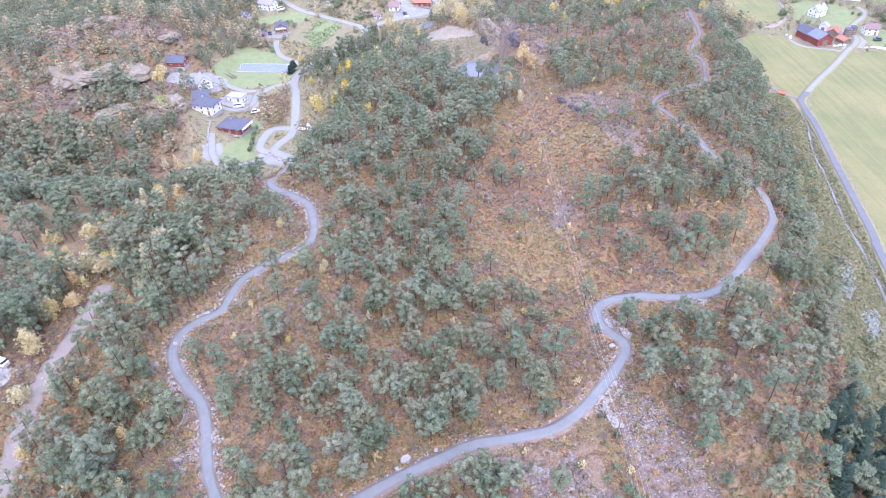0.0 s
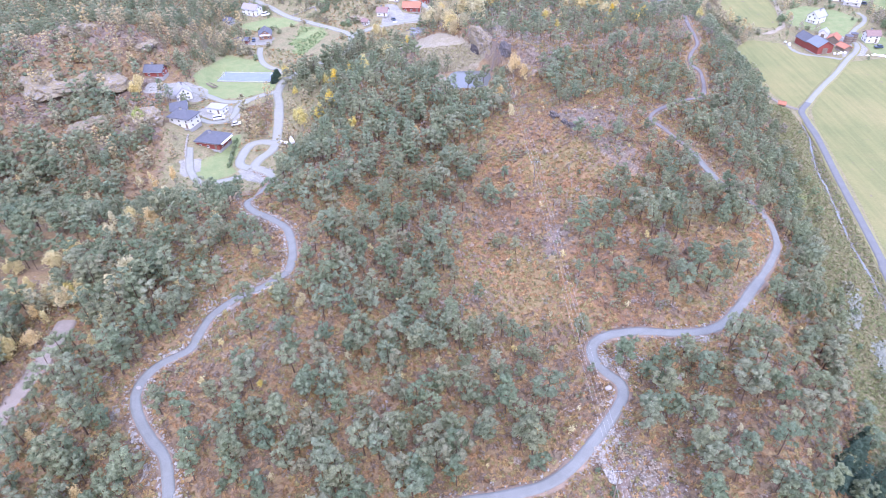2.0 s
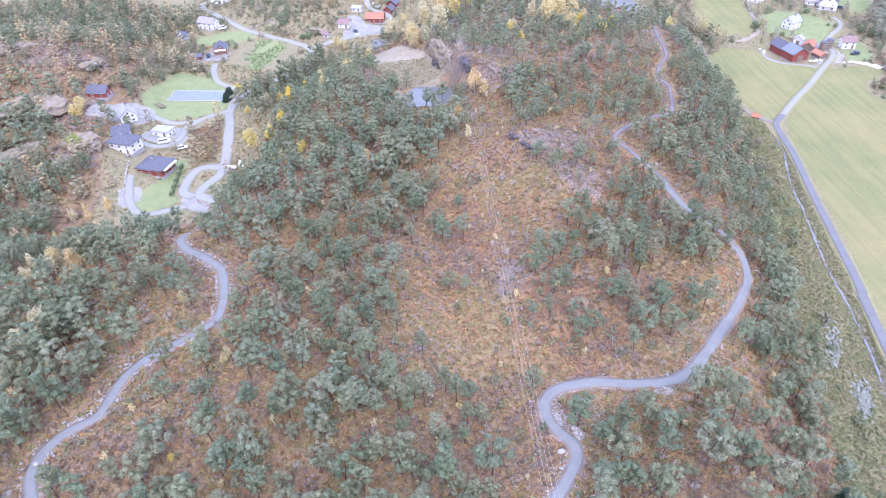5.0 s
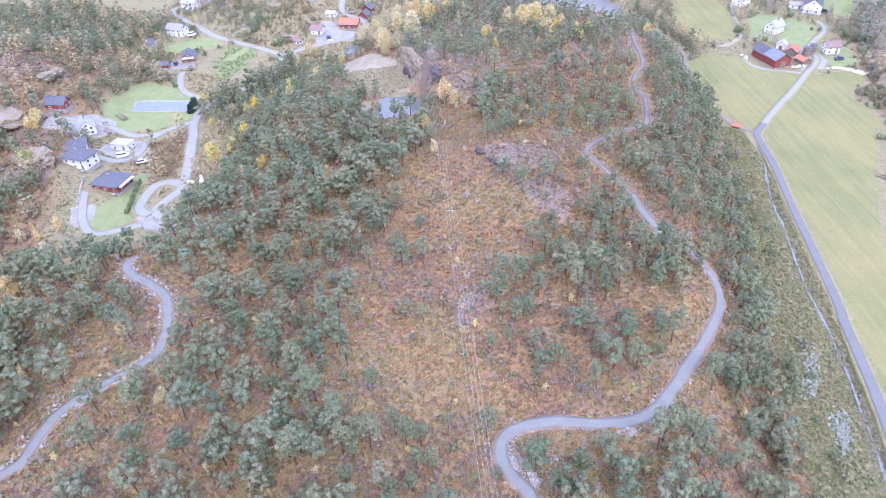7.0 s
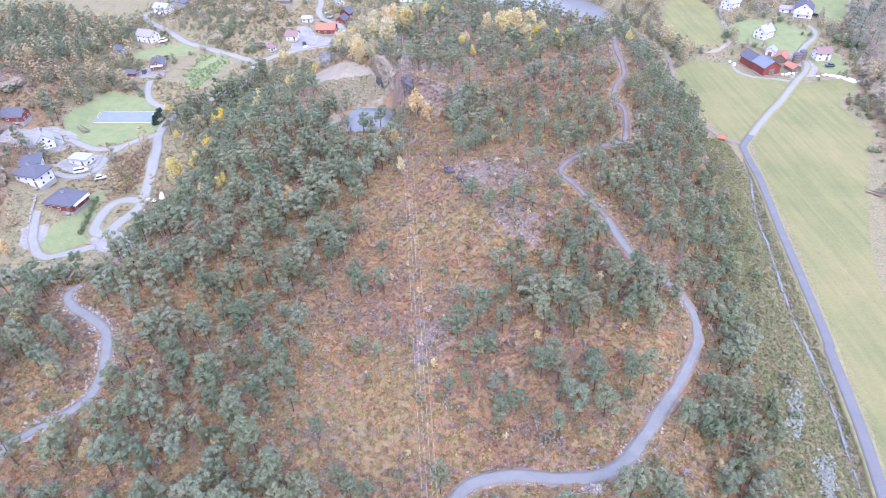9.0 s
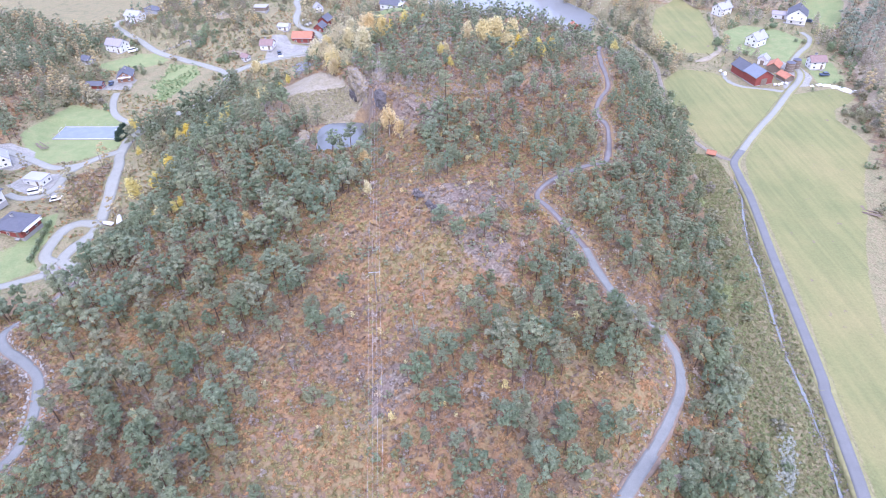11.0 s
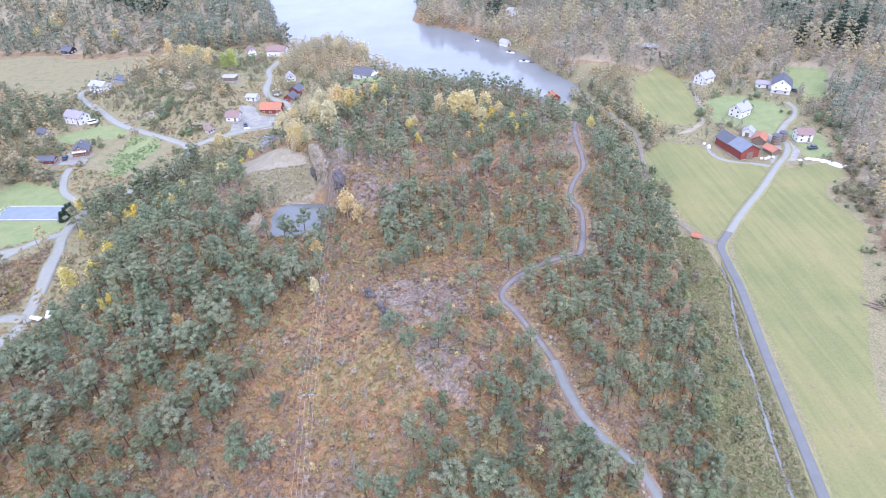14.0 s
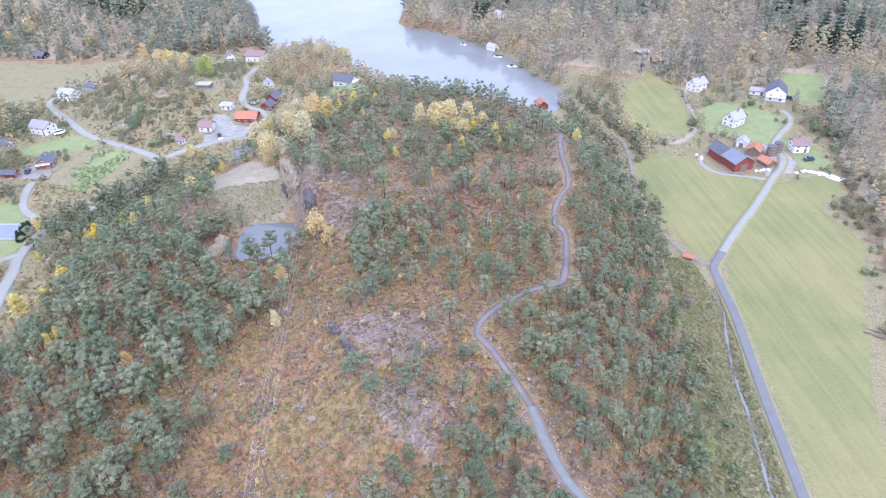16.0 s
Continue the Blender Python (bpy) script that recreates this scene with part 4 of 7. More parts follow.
def pine_shape(seed, height=9.0, spread=2.2, clumps=26, tufts=14, size=0.3, low=0.42, limbs=True, mass=1.0):
    """A Scots pine: bent bare stem, a few limbs, a domed crown of many soft needle clumps in tiers."""
    rng = np.random.default_rng(seed)
    lean = rng.normal(0, 0.5, 2)
    hs = np.linspace(0, 1, 6)
    stem = [(lean[0] * h * h + 0.12 * np.sin(5 * h + seed), lean[1] * h * h, h * height * 0.95 - (0.5 if h == 0 else 0)) for h in hs]
    woods = [tube(stem if limbs else stem[::5], (0.15 * (1 - 0.8 * hs) * height / 9)[::1 if limbs else 5], 5 if limbs else 3)]
    spots, girth, out = [], [], []
    phase, lobes, lift = rng.uniform(0, 6.28), rng.uniform(0.1, 0.35), rng.uniform(0.25, 0.5)
    for k in range(clumps):
        u = (k + rng.uniform(0, 1)) / clumps
        h = low + (1 - low) * u ** 0.85
        w = np.sqrt(max(0.04, 1 - ((u - lift) / (1.05 - lift)) ** 2)) if u > lift else 0.6 + 0.4 * u / lift
        a = k * 2.4 + rng.normal(0, 0.5)
        r = spread * w * np.sqrt(rng.uniform(0.1, 1.0)) * (1 + lobes * np.cos(2 * a + phase))
        x, y = lean[0] * h * h, lean[1] * h * h
        end = np.array([x + r * np.cos(a), y + r * np.sin(a), h * height - 0.12 * r + rng.normal(0, 0.15)])
        spots.append(end)
        girth.append(spread * rng.uniform(0.22, 0.40) * (1.1 - 0.3 * u) * (26 / clumps) ** 0.3)
        out.append(((end[0] - x) / spread, (end[1] - y) / spread, 1.2 * (u - 0.25)))
        if limbs and k % 3 == 0:
            start = np.array([x, y, max(h * height - 0.35 * r - 0.2, 1)])
            woods.append(tube([start, (start + end) / 2 + (0, 0, 0.15), end], (0.055, 0.04, 0.02), 3))
    girth = np.array(girth)
    n = len(spots) * tufts
    c, g, o = (np.repeat(np.asarray(q), tufts, 0) for q in (spots, girth, out))
    d = rng.normal(0, 1, (n, 3))
    d[:, 2] = np.abs(d[:, 2]) * 1.1 - 0.35
    d /= np.linalg.norm(d, axis=1)[:, None]
    at = c + d * (rng.uniform(0.8, 1.2, n) * g)[:, None] * (1, 1, 0.62)
    return joined(woods), joined([clump_hearts(spots, girth * mass, rng), tuft_faces(at, rng.uniform(0.7, 1.4, n) * size, rng, 0.4, 1.6, 0.7 * d + 0.6 * o + (0, 0, 0.35))])


def crown_shape(seed, height=12.0, spread=3.0, hearts=15, leaves=36, size=0.7, low=0.1, tip=0.45):
    """A broadleaf tree on a far slope: straight stem, upright egg-shaped crown of small masses and leaves."""
    rng = np.random.default_rng(seed)
    wood = tube([(0, 0, -0.4), (rng.normal(0, 0.2), rng.normal(0, 0.2), height * 0.8)], (0.16 * height / 12, 0.03), 3)

    def spread_out(n, reach):
        u = (np.arange(n) + rng.uniform(0, 1, n)) / n
        a = np.arange(n) * 2.4 + rng.normal(0, 0.4, n)
        w = np.where(u < tip, 0.55 + 0.45 * np.sin(u / tip * 1.57), np.sqrt(np.clip(1 - ((u - tip) / (1.03 - tip)) ** 2, 0.02, 1)))
        r = spread * w * reach
        return np.column_stack([r * np.cos(a), r * np.sin(a), height * (low + (1 - low) * u * 0.96)]), np.column_stack([np.cos(a), np.sin(a), 1.5 * (u - 0.3)])
    c, _ = spread_out(hearts, rng.uniform(0.35, 0.78, hearts))
    p, o = spread_out(leaves, rng.uniform(0.7, 1.12, leaves))
    return joined([wood]), joined([clump_hearts(c, spread * rng.uniform(0.24, 0.40, hearts), rng), tuft_faces(p, rng.uniform(0.6, 1.4, leaves) * size, rng, 0.35, 1.2, o + (0, 0, 0.4))])


def leafy_shape(seed, height=7.0, spread=1.8, leaves=240, size=0.42, low=0.25, stems=1, limbs=True, mass=5, girth=0.23):
    """A birch or shrub: thin stems and a loose upright crown with gaps."""
    rng = np.random.default_rng(seed)
    woods = []
    for s in range(stems):
        a = rng.uniform(0, 6.28)
        o = np.array([np.cos(a), np.sin(a)]) * (0.0 if stems == 1 else spread * 0.45)
        hs = np.linspace(0, 1, 5)
        woods.append(tube([(o[0] * h, o[1] * h, h * height * 0.92 - (0.4 if h == 0 else 0)) for h in hs[::1 if limbs else 4]], (0.10 if stems == 1 else 0.06) * (1.05 - hs[::1 if limbs else 4]) * height / 7, 5 if limbs else 3))
    for k in range(7 if limbs else 0):
        h, a = rng.uniform(low, 0.8), rng.uniform(0, 6.28)
        r = spread * rng.uniform(0.5, 0.9)
        woods.append(tube([(0, 0, h * height), (0.5 * r * np.cos(a), 0.5 * r * np.sin(a), h * height + 0.35 * r), (r * np.cos(a), r * np.sin(a), h * height + 0.8 * r)], (0.045, 0.03, 0.012), 3))
    blobs = rng.normal(0, 1, (9, 3))
    blobs /= np.linalg.norm(blobs, axis=1)[:, None]
    pick = rng.integers(0, 9, leaves)
    q = blobs[pick] * rng.uniform(0.35, 0.75, (leaves, 1)) + rng.normal(0, 0.24, (leaves, 3))
    c = np.column_stack([q[:, 0] * spread, q[:, 1] * spread, height * (low + (1 - low) * (0.5 + 0.5 * np.clip(q[:, 2], -1, 1)))])
    c[:, :2] *= (1.15 - 0.55 * np.clip((c[:, 2:] / height - low) / (1 - low), 0, 1))
    hearts = blobs * rng.uniform(0.3, 0.62, (9, 1))
    hearts = np.column_stack([hearts[:, :2] * spread, height * (low + (1 - low) * (0.46 + 0.42 * hearts[:, 2]))])
    hearts[:, :2] *= (1.15 - 0.55 * np.clip((hearts[:, 2:] / height - low) / (1 - low), 0, 1))
    out = (c - (0, 0, height * (low + 0.45 * (1 - low)))) / (spread, spread, height * 0.4)
    leaf = tuft_faces(c, rng.uniform(0.7, 1.6, leaves) * size, rng, 0.6, 0.9, out + (0, 0, 0.5))
    hearts = hearts[:mass]
    return joined(woods), joined([clump_hearts(hearts, spread * girth * rng.uniform(0.75, 1.3, len(hearts)), rng), leaf])


def bare_shape(seed, height=4.5, spread=1.8, twigs=45):
    """A leafless tree or shrub: forked stems with a haze of thin twigs."""
    rng = np.random.default_rng(seed)
    woods, cs = [], []
    for k in range(6):
        a, r, h = k * 2.4 + rng.normal(0, 0.4), spread * rng.uniform(0.3, 1), height * rng.uniform(0.6, 1)
        mid = np.array([0.35 * r * np.cos(a), 0.35 * r * np.sin(a), h * 0.5])
        end = np.array([r * np.cos(a), r * np.sin(a), h])
        woods.append(tube([(0, 0, -0.3), end * (0.8, 0.8, 1)], (0.06, 0.012), 3))
        for t in rng.uniform(0.35, 1, twigs // 6):
            cs.append(mid + (end - mid) * t + rng.normal(0, 0.3, 3))
    cs = np.array(cs)
    d = cs - (0, 0, height * 0.35)
    d = d / np.linalg.norm(d, axis=1)[:, None] + rng.normal(0, 0.45, d.shape)
    s = np.cross(d, rng.normal(0, 1, d.shape))
    s /= np.linalg.norm(s, axis=1)[:, None]
    w, ln = 0.06, 0.6
    v = np.stack([cs - s * w, cs + s * w, cs + d * ln], 1).reshape(-1, 3)
    return joined(woods), (v, np.arange(len(v)).reshape(-1, 3))


def spruce_shape(seed, height=13.0, spread=2.8, tiers=9):
    rng = np.random.default_rng(seed)
    woods = [tube([(0, 0, -0.5), (0, 0, height * 0.5), (0, 0, height * 0.98)], (0.22, 0.13, 0.02))]
    cs, ss = [], []
    for k in range(tiers):
        h = 0.1 + 0.9 * k / tiers
        r = spread * (1 - h) * rng.uniform(0.85, 1.15) + 0.2
        m = int(5 + 9 * (1 - h))
        for j in range(m):
            a = 6.28 * (j + rng.uniform(-0.3, 0.3)) / m
            for t in (0.35, 0.55, 0.72, 0.86, 1.0):
                cs.append((r * t * np.cos(a), r * t * np.sin(a), h * height - 0.35 * r * t))
                ss.append(0.75 + 0.35 * (1 - h))
    return joined(woods), tuft_faces(np.array(cs), np.array(ss), rng, 0.35, 1.5)


# ---- where trees stand ----
def scatter(x0, x1, y0, y1, cell, rng):
    gx, gy = np.meshgrid(np.arange(x0, x1, cell), np.arange(y0, y1, cell))
    p = np.stack([gx.ravel(), gy.ravel()], -1) + rng.uniform(0, cell, (gx.size, 2))
    return p


def patchy(x, y, s, k=0.0):
    """A slow wave over the plan, 0 to 1, for thickets and clearings."""
    return 0.5 + 0.25 * (np.sin(x * s + 2.1 * np.sin(y * s * 0.7 + k) + k) + np.sin(y * s * 1.13 + 1.7 * np.sin(x * s * 0.8 + 2 * k)))


# the stretch of land that is seen; woods beyond it are thin
VIEW = [(-95, 45), (-130, 70), (-165, 122), (-210, 212), (-325, 427), (-350, 790), (-60, 790), (60, 740), (470, 680), (320, 396), (255, 298), (208, 220), (165, 100), (120, 45)]
KEEP_OUT = [FIELD_EAST, FIELD_NORTH, PASTURE, MEADOW_WEST, *LAWNS, *GARDENS, *GRIT, ROUGH_WEST]
BELTS = [(-40, 120), (6, 118), (4, 168), (8, 205), (16, 240), (28, 262), (20, 285), (-6, 300), (-48, 316), (-56, 250), (-60, 206), (-36, 180), (-38, 150)], [(92, 118), (120, 190), (132, 240), (142, 290), (140, 350), (128, 395), (104, 395), (116, 330), (110, 290), (98, 250), (88, 236), (80, 216), (92, 186), (100, 172), (96, 152), (82, 136)]
NORTH_WEST_BELT = [(-80, 316), (-70, 336), (-58, 354), (-44, 374), (-24, 374), (-30, 350), (-50, 325), (-62, 300), (-68, 300)]
EAST_MOOR = [(50, 140), (74, 140), (92, 165), (86, 185), (76, 205), (70, 232), (60, 214), (48, 188), (44, 158)]
CLUMPS = [(78, 250, 9), (58, 262, 8), (86, 262, 8), (66, 142, 7), (76, 172, 9), (84, 166, 7), (70, 186, 6), (62, 170, 7), (46, 246, 7), (24, 250, 6), (88, 290, 9), (84, 330, 16), (60, 350, 20), (40, 370, 20), (90, 370, 14), (70, 395, 14), (-30, 96, 16), (0, 100, 14), (14, 106, 9), (22, 118, 7), (-24, 76, 12)]
FOOT = [(45, 108), (58, 110), (80, 106), (84, 112), (92, 108), (80, 93), (70, 72), (60, 62), (53, 70), (49, 87), (46, 97)]
WIRE_GAP = [(27, 50), (31, 82), (28, 191), (31, 262), (36, 305)]


YELLOW_DOTS = [(44, 410), (94, 355), (28, 399), (85, 352), (81, 328), (54, 329), (51, 349), (97, 336), (40, 379), (79, 333), (92, 328), (119, 322), (-24, 361), (-21, 367), (-59, 317), (-67, 279), (-52, 259), (-72, 306)]
CREST = [(71.4, 361), (81, 351), (64, 370), (90, 366), (52, 352), (76, 372)]
GOLDEN = [(-115.7, 149.3), (-111.2, 166.7), (-114, 160.7), (-88, 152.9), (-87.8, 173.2), (-124, 158.4), (-98.2, 145.4), (-88.6, 144.6), (-103.1, 174.8), (-101.3, 185), (-91.5, 179.2)]


# brown scrub and heath between the western wood and the houses
LOW_SCRUB = [(-64, 90), (-66, 112), (-56, 128), (-40, 138), (-22, 128), (-16, 104), (-30, 92), (-48, 84)]
WIRE_WOOD = [(-40, 214), (-46, 262), (-20, 282), (4, 276), (18, 262), (20, 240), (8, 226), (-14, 214)]
SCRUB = [(-112, 352), (-118, 400), (-134, 410), (-148, 376), (-150, 352), (-140, 334), (-122, 340)]


def thickness(x, y):
    """Pines per cell, 0 to 1, over the land."""
    hill = inside(x, y, HILL)
    d = np.where(hill, 0.22 + 0.34 * patchy(x, y, 0.09), 0.0)
    west = hill & (x < -66)
    d = np.where(west, 0.40 + 0.32 * patchy(x, y, 0.07, 3), d)
    for b in BELTS:
        d = np.where(inside(x, y, b), 0.32 + 0.36 * (patchy(x, y, 0.3, 4) > 0.45), d)
    moor = inside(x, y, MOOR) | inside(x, y, MOOR_NORTH)
    d = np.where(moor, np.where(y > 245, 0.34, 0.05 + 0.16 * (patchy(x, y, 0.12, 1) > 0.55)), d)
    d = np.where((x > 52) & inside(x, y, BELTS[1]), 0.78, d)
    d = np.where(inside(x, y, EAST_MOOR), 0.46, d)
    d = np.where(inside(x, y, FOOT), 0.38, d)
    d = np.where(inside(x, y, LOW_SCRUB), 0.26, d)
    d = np.where(inside(x, y, WIRE_WOOD), 0.38 + 0.3 * (patchy(x, y, 0.25, 2) > 0.5), d)
    for cx, cy, r in CLUMPS:
        d = np.where(np.hypot(x - cx, y - cy) < r, 0.6, d)
    d = np.where(hill & (y > 345), 0.42, d)
    d = np.where(~hill & (x < -118) & (y > 200) & (y < 490) & (x > -420), np.where(y > 345, 0.62, np.where(y > 252, 0.12 + 0.3 * (patchy(x, y, 0.06, 2) > 0.55), 0.6)), d)
    d = np.where(inside(x, y, SCRUB), 0.08, d)
    d = np.where(inside(x, y, NORTH_WEST_BELT), 0.55, d)
    for r in ROCKS:
        d = np.where(inside(x, y, r), 0.04, d)
    d = np.where(np.hypot((x - 12) / 19, (y - 284) / 23) < 1, d * 0.12, d)
    d = np.where(POND_GAP(x, y) < 1.3, 0, d)
    d = np.where(seg_dist(x, y, WIRE_GAP) < 6, d * 0.1, d)
    for a in KEEP_OUT:
        d = np.where(inside(x, y, a), 0, d)
    d = np.where(ROAD_GAP(x, y) < 3.4, 0, d)
    d = np.where((seg_dist(x, y + 3.5, TRACK_WEST) < 4.5) | ((seg_dist(x, y + 3, TRACK_EAST) < 4) & (y < 135)), 0, d)
    d = np.where((seg_dist(x + 1.5, y + 4, ROAD_SOUTHWEST) < 8.5) | (np.hypot(x + 106, y - 98) < 10), 0, d)
    d = np.where(depth_in(x, y, FJORD) > -8, 0, d)
    for gx, gy in GOLDEN + CREST:
        d = np.where(np.hypot(x - gx, y - gy + 2.5) < 4.5, 0, d)
    for hx, hy, r in HOUSE_SPOTS:
        d = np.where(np.hypot(x - hx, y - hy) < r, 0, d)
    return d


rng = np.random.default_rng(11)
spots = scatter(-330, 160, -70, 500, 3.6, rng)
pines = spots[rng.uniform(0, 1, len(spots)) < thickness(spots[:, 0], spots[:, 1]) * np.where(inside(spots[:, 0], spots[:, 1], VIEW), 1.0, 0.22)]

PINES = [pine_shape(s, 8.0 + 0.7 * (s % 3), 1.75 + 0.25 * (s % 4), low=0.40 + 0.05 * (s % 3)) for s in range(10)]
PINES_PLAIN = [pine_shape(20 + s, 8.0 + 0.5 * (s % 3), 1.9 + 0.25 * (s % 4), 22, 11, 0.3, 0.36 + 0.05 * (s % 3)) for s in range(8)]
PINES_MID = [pine_shape(34 + s, 8.0 + 0.5 * (s % 3), 1.7 + 0.25 * (s % 4), 17, 7, 0.4, 0.38 + 0.05 * (s % 3), False) for s in range(8)]
PINES_TALL = [pine_shape(26 + s, 10.5 + 0.6 * (s % 3), 2.2 + 0.25 * (s % 3), 24, 10, 0.34, 0.26) for s in range(6)]
PINES_FAR = [pine_shape(40 + s, 9.0 + 0.5 * (s % 3), 2.3 + 0.25 * (s % 4), 10, 5, 0.55, 0.12, False) for s in range(7)]


def wood_of(name, shapes, where, scales, mats, label, category, rng):
    """Many trees as one mesh: stems and crowns, each tree with its own tone."""
    vs, fs, slot, tint, base = [], [], [], [], 0
    for (x, y), s in zip(where, scales):
        (wv, wf), (cv, cf) = shapes[rng.integers(len(shapes))]
        a, t = rng.uniform(0, 6.28), rng.uniform(0, 1)
        c, n = np.cos(a) * s, np.sin(a) * s
        z = float(ground_z(np.float64(x), np.float64(y)))
        for k, (v, f) in enumerate(((wv, wf), (cv, cf))):
            vs.append(np.column_stack([x + v[:, 0] * c - v[:, 1] * n, y + v[:, 0] * n + v[:, 1] * c, z + v[:, 2] * s * rng.uniform(0.97, 1.03)]))
            fs.append(f + base)
            slot.append(np.full(len(f), k))
            tint.append(np.full(len(v), t, np.float32))
            base += len(v)
    ob = solid(name, np.concatenate(vs), np.concatenate(fs), mats, slots=np.concatenate(slot), smooth=True)
    ob.data.attributes.new("tint", "FLOAT", "POINT").data.foreach_set("value", np.concatenate(tint))
    return tagged(ob, label, category, kind="stuff")


def tree_things(name, shapes, where, scales, mats, label, category, group, rng):
    """Trees as things of their own, trunk and crown."""
    protos = []
    for (wv, wf), (cv, cf) in shapes:
        protos.append((wv, wf, cv, cf, []))
    for (x, y), s in zip(where, scales):
        wv, wf, cv, cf, made = protos[rng.integers(len(protos))]
        m = pose(x, y, float(ground_z(np.float64(x), np.float64(y))), 0, 0, rng.uniform(0, 360))
        if made:
            ob = copy_thing(made[0], m)
            ob.scale = (s, s, s)
        else:
            ob = tagged(new(name), label, category, group)
            solid("trunk", wv, wf, mats[0], ob)
            solid("crown", cv, cf, mats[1], ob, smooth=True)
            ob.matrix_basis = m
            ob.scale = (s, s, s)
            made.append(ob)


near = (pines[:, 0] > -36) & (pines[:, 0] < 100) & (pines[:, 1] > 112) & (pines[:, 1] < 215)
order = np.argsort(np.where(near, np.hypot(pines[:, 0] - 40, pines[:, 1] - 165), 1e6))
chosen = order[:min(290, int(near.sum()))]
rest = np.setdiff1d(np.arange(len(pines)), chosen)
tree_things("pine_tree", PINES, pines[chosen], rng.uniform(0.55, 1.15, len(chosen)) * np.where((pines[chosen][:, 0] > 52) & (pines[chosen][:, 1] > 172), 0.85, 1.05), (BARK, NEEDLES), "grey-green Scots pine with a bare reddish stem", "pine tree", "pines on the moor", rng)
tree_things("pine_tree", PINES, [(9.5, 274.5), (16.0, 275.5), (4.0, 275.0), (21.0, 277.5), (12.5, 272.5), (24.5, 281.5)], [1.1, 1.15, 0.8, 0.9, 0.9, 0.8], (BARK, NEEDLES), "slender grey-green pine at the edge of the pond", "pine tree", "pines by the pond", rng)
close = (pines[rest][:, 0] > -112) & (pines[rest][:, 1] < 150)
middle = ~close & (pines[rest][:, 0] > -150) & (pines[rest][:, 1] < 330)
tall = close & (pines[rest][:, 0] < -70)
for kind, shapes, which in (("pine_wood", PINES_PLAIN, rest[close & ~tall]), ("western_lane_pines", PINES_TALL, rest[tall]), ("inner_pine_wood", PINES_MID, rest[middle]), ("outer_pine_wood", PINES_FAR, rest[~close & ~middle])):
    wood_of(kind, shapes, pines[which], rng.uniform(0.62, 1.2, len(which)) * np.where((pines[which][:, 0] > 52) & (pines[which][:, 1] > 172) | (pines[which][:, 1] > 330), 0.84, 1.08), [BARK, NEEDLES], "dense grey-green pine wood on the hill", "pine wood", rng)

line_of = smooth_line([(-80, 326), (-70, 341), (-62, 351), (-54, 363), (-52.5, 374)], 2.4)
p = np.concatenate([line_of + (6.0, -4.0) + rng.normal(0, 0.8, line_of.shape), line_of[::3] + (9.5, -7.0) + rng.normal(0, 1.6, line_of[::3].shape)])
wood_of("lane_side_pines", PINES_TALL, p, rng.uniform(0.75, 1.1, len(p)), [BARK, NEEDLES], "tall pines beside the lane below the village", "pine wood", rng)

# ---- single broadleaf trees that stand out ----
BIRCHES = [leafy_shape(50 + s, 6.5 + 0.6 * (s % 3), 1.7 + 0.25 * (s % 3), 620, 0.38) for s in range(4)]
BROAD = [leafy_shape(60 + s, 7.5, 2.8 + 0.3 * s, 1200, 0.45, 0.1, 3) for s in range(3)]
tree_things("yellow_birch", BIRCHES[:3], [(-13.5, 120.8), (-101.4, 145.1), (-41.5, 109.3), (-50.9, 282.4), (-41.8, 333.8), (-35.7, 245.7), (-44.8, 139.1), (-47.8, 324.3), (-55.2, 275.8), (-36.7, 242.6), (-37.0, 308.9), (-53.9, 313.4), (-63.4, 274.2), (35.1, 398.6), (92.3, 342.7), (-80.2, 325.8)], [0.75, 1.1, 0.42, 1.5, 1.5, 0.8, 0.6, 1.2, 1.6, 0.9, 1.3, 1.4, 1.5, 1.3, 1.1, 1.2], (PALE_BARK, YELLOW), "slender birch in bright yellow autumn leaf", "birch tree", "yellow birches", rng)
tree_things("birch_tree", BIRCHES, [(15.0, 97.5), (21.9, 258.9), (24.4, 235.2), (-23.6, 134.4), (-37.3, 135.1), (29.5, 282.0), (33.0, 278.0), (-53.5, 157.9), (-107.8, 124.1), (-104.1, 227.1), (-44.7, 248.3), (-11.0, 228.8), (-26.0, 170.0), (130.5, 272.3), (58.2, 345.6), (51.0, 392.3), (-64.0, 314.2), (-102.1, 213.0), (-36.8, 136.9)], [0.75, 1.2, 1.0, 0.65, 0.6, 1.85, 1.2, 0.8, 1.0, 1.2, 0.9, 0.8, 0.65, 1.0, 0.9, 0.9, 1.0, 1.2, 0.6], (PALE_BARK, GOLD), "birch with thin pale yellow autumn leaves", "birch tree", "pale birches", rng)
tree_things("broad_birch", BROAD, [(-104.7, 109.0), (-107.6, 123.6), (-108.4, 139.6), (-101.5, 141.6), (-106.0, 144.9), (-115.4, 143.5), (-100, 94.5), (-103.0, 127.1), (10.1, 369.9), (17.4, 359.9), (2.0, 360.1), (18.1, 385.2), (24.8, 381.9), (3.2, 352.3), (-8.6, 388.0), (-1.5, 378.0), (76.7, 359.2), (84.0, 362.0), (72.0, 366.0), (-143.0, 296.0), (-30.5, 353.3), (8.0, 396.0), (22.0, 512.0), (8.0, 505.0)], [1.15, 1.0, 1.2, 1.1, 1.2, 1.0, 0.8, 0.8, 1.7, 1.9, 1.5, 1.9, 1.6, 1.5, 1.8, 1.5, 1.8, 1.6, 1.3, 1.0, 1.2, 1.6, 1.6, 1.4], (PALE_BARK, GOLD), "spreading birch clump in yellow autumn leaf", "birch tree", "broad birches", rng)
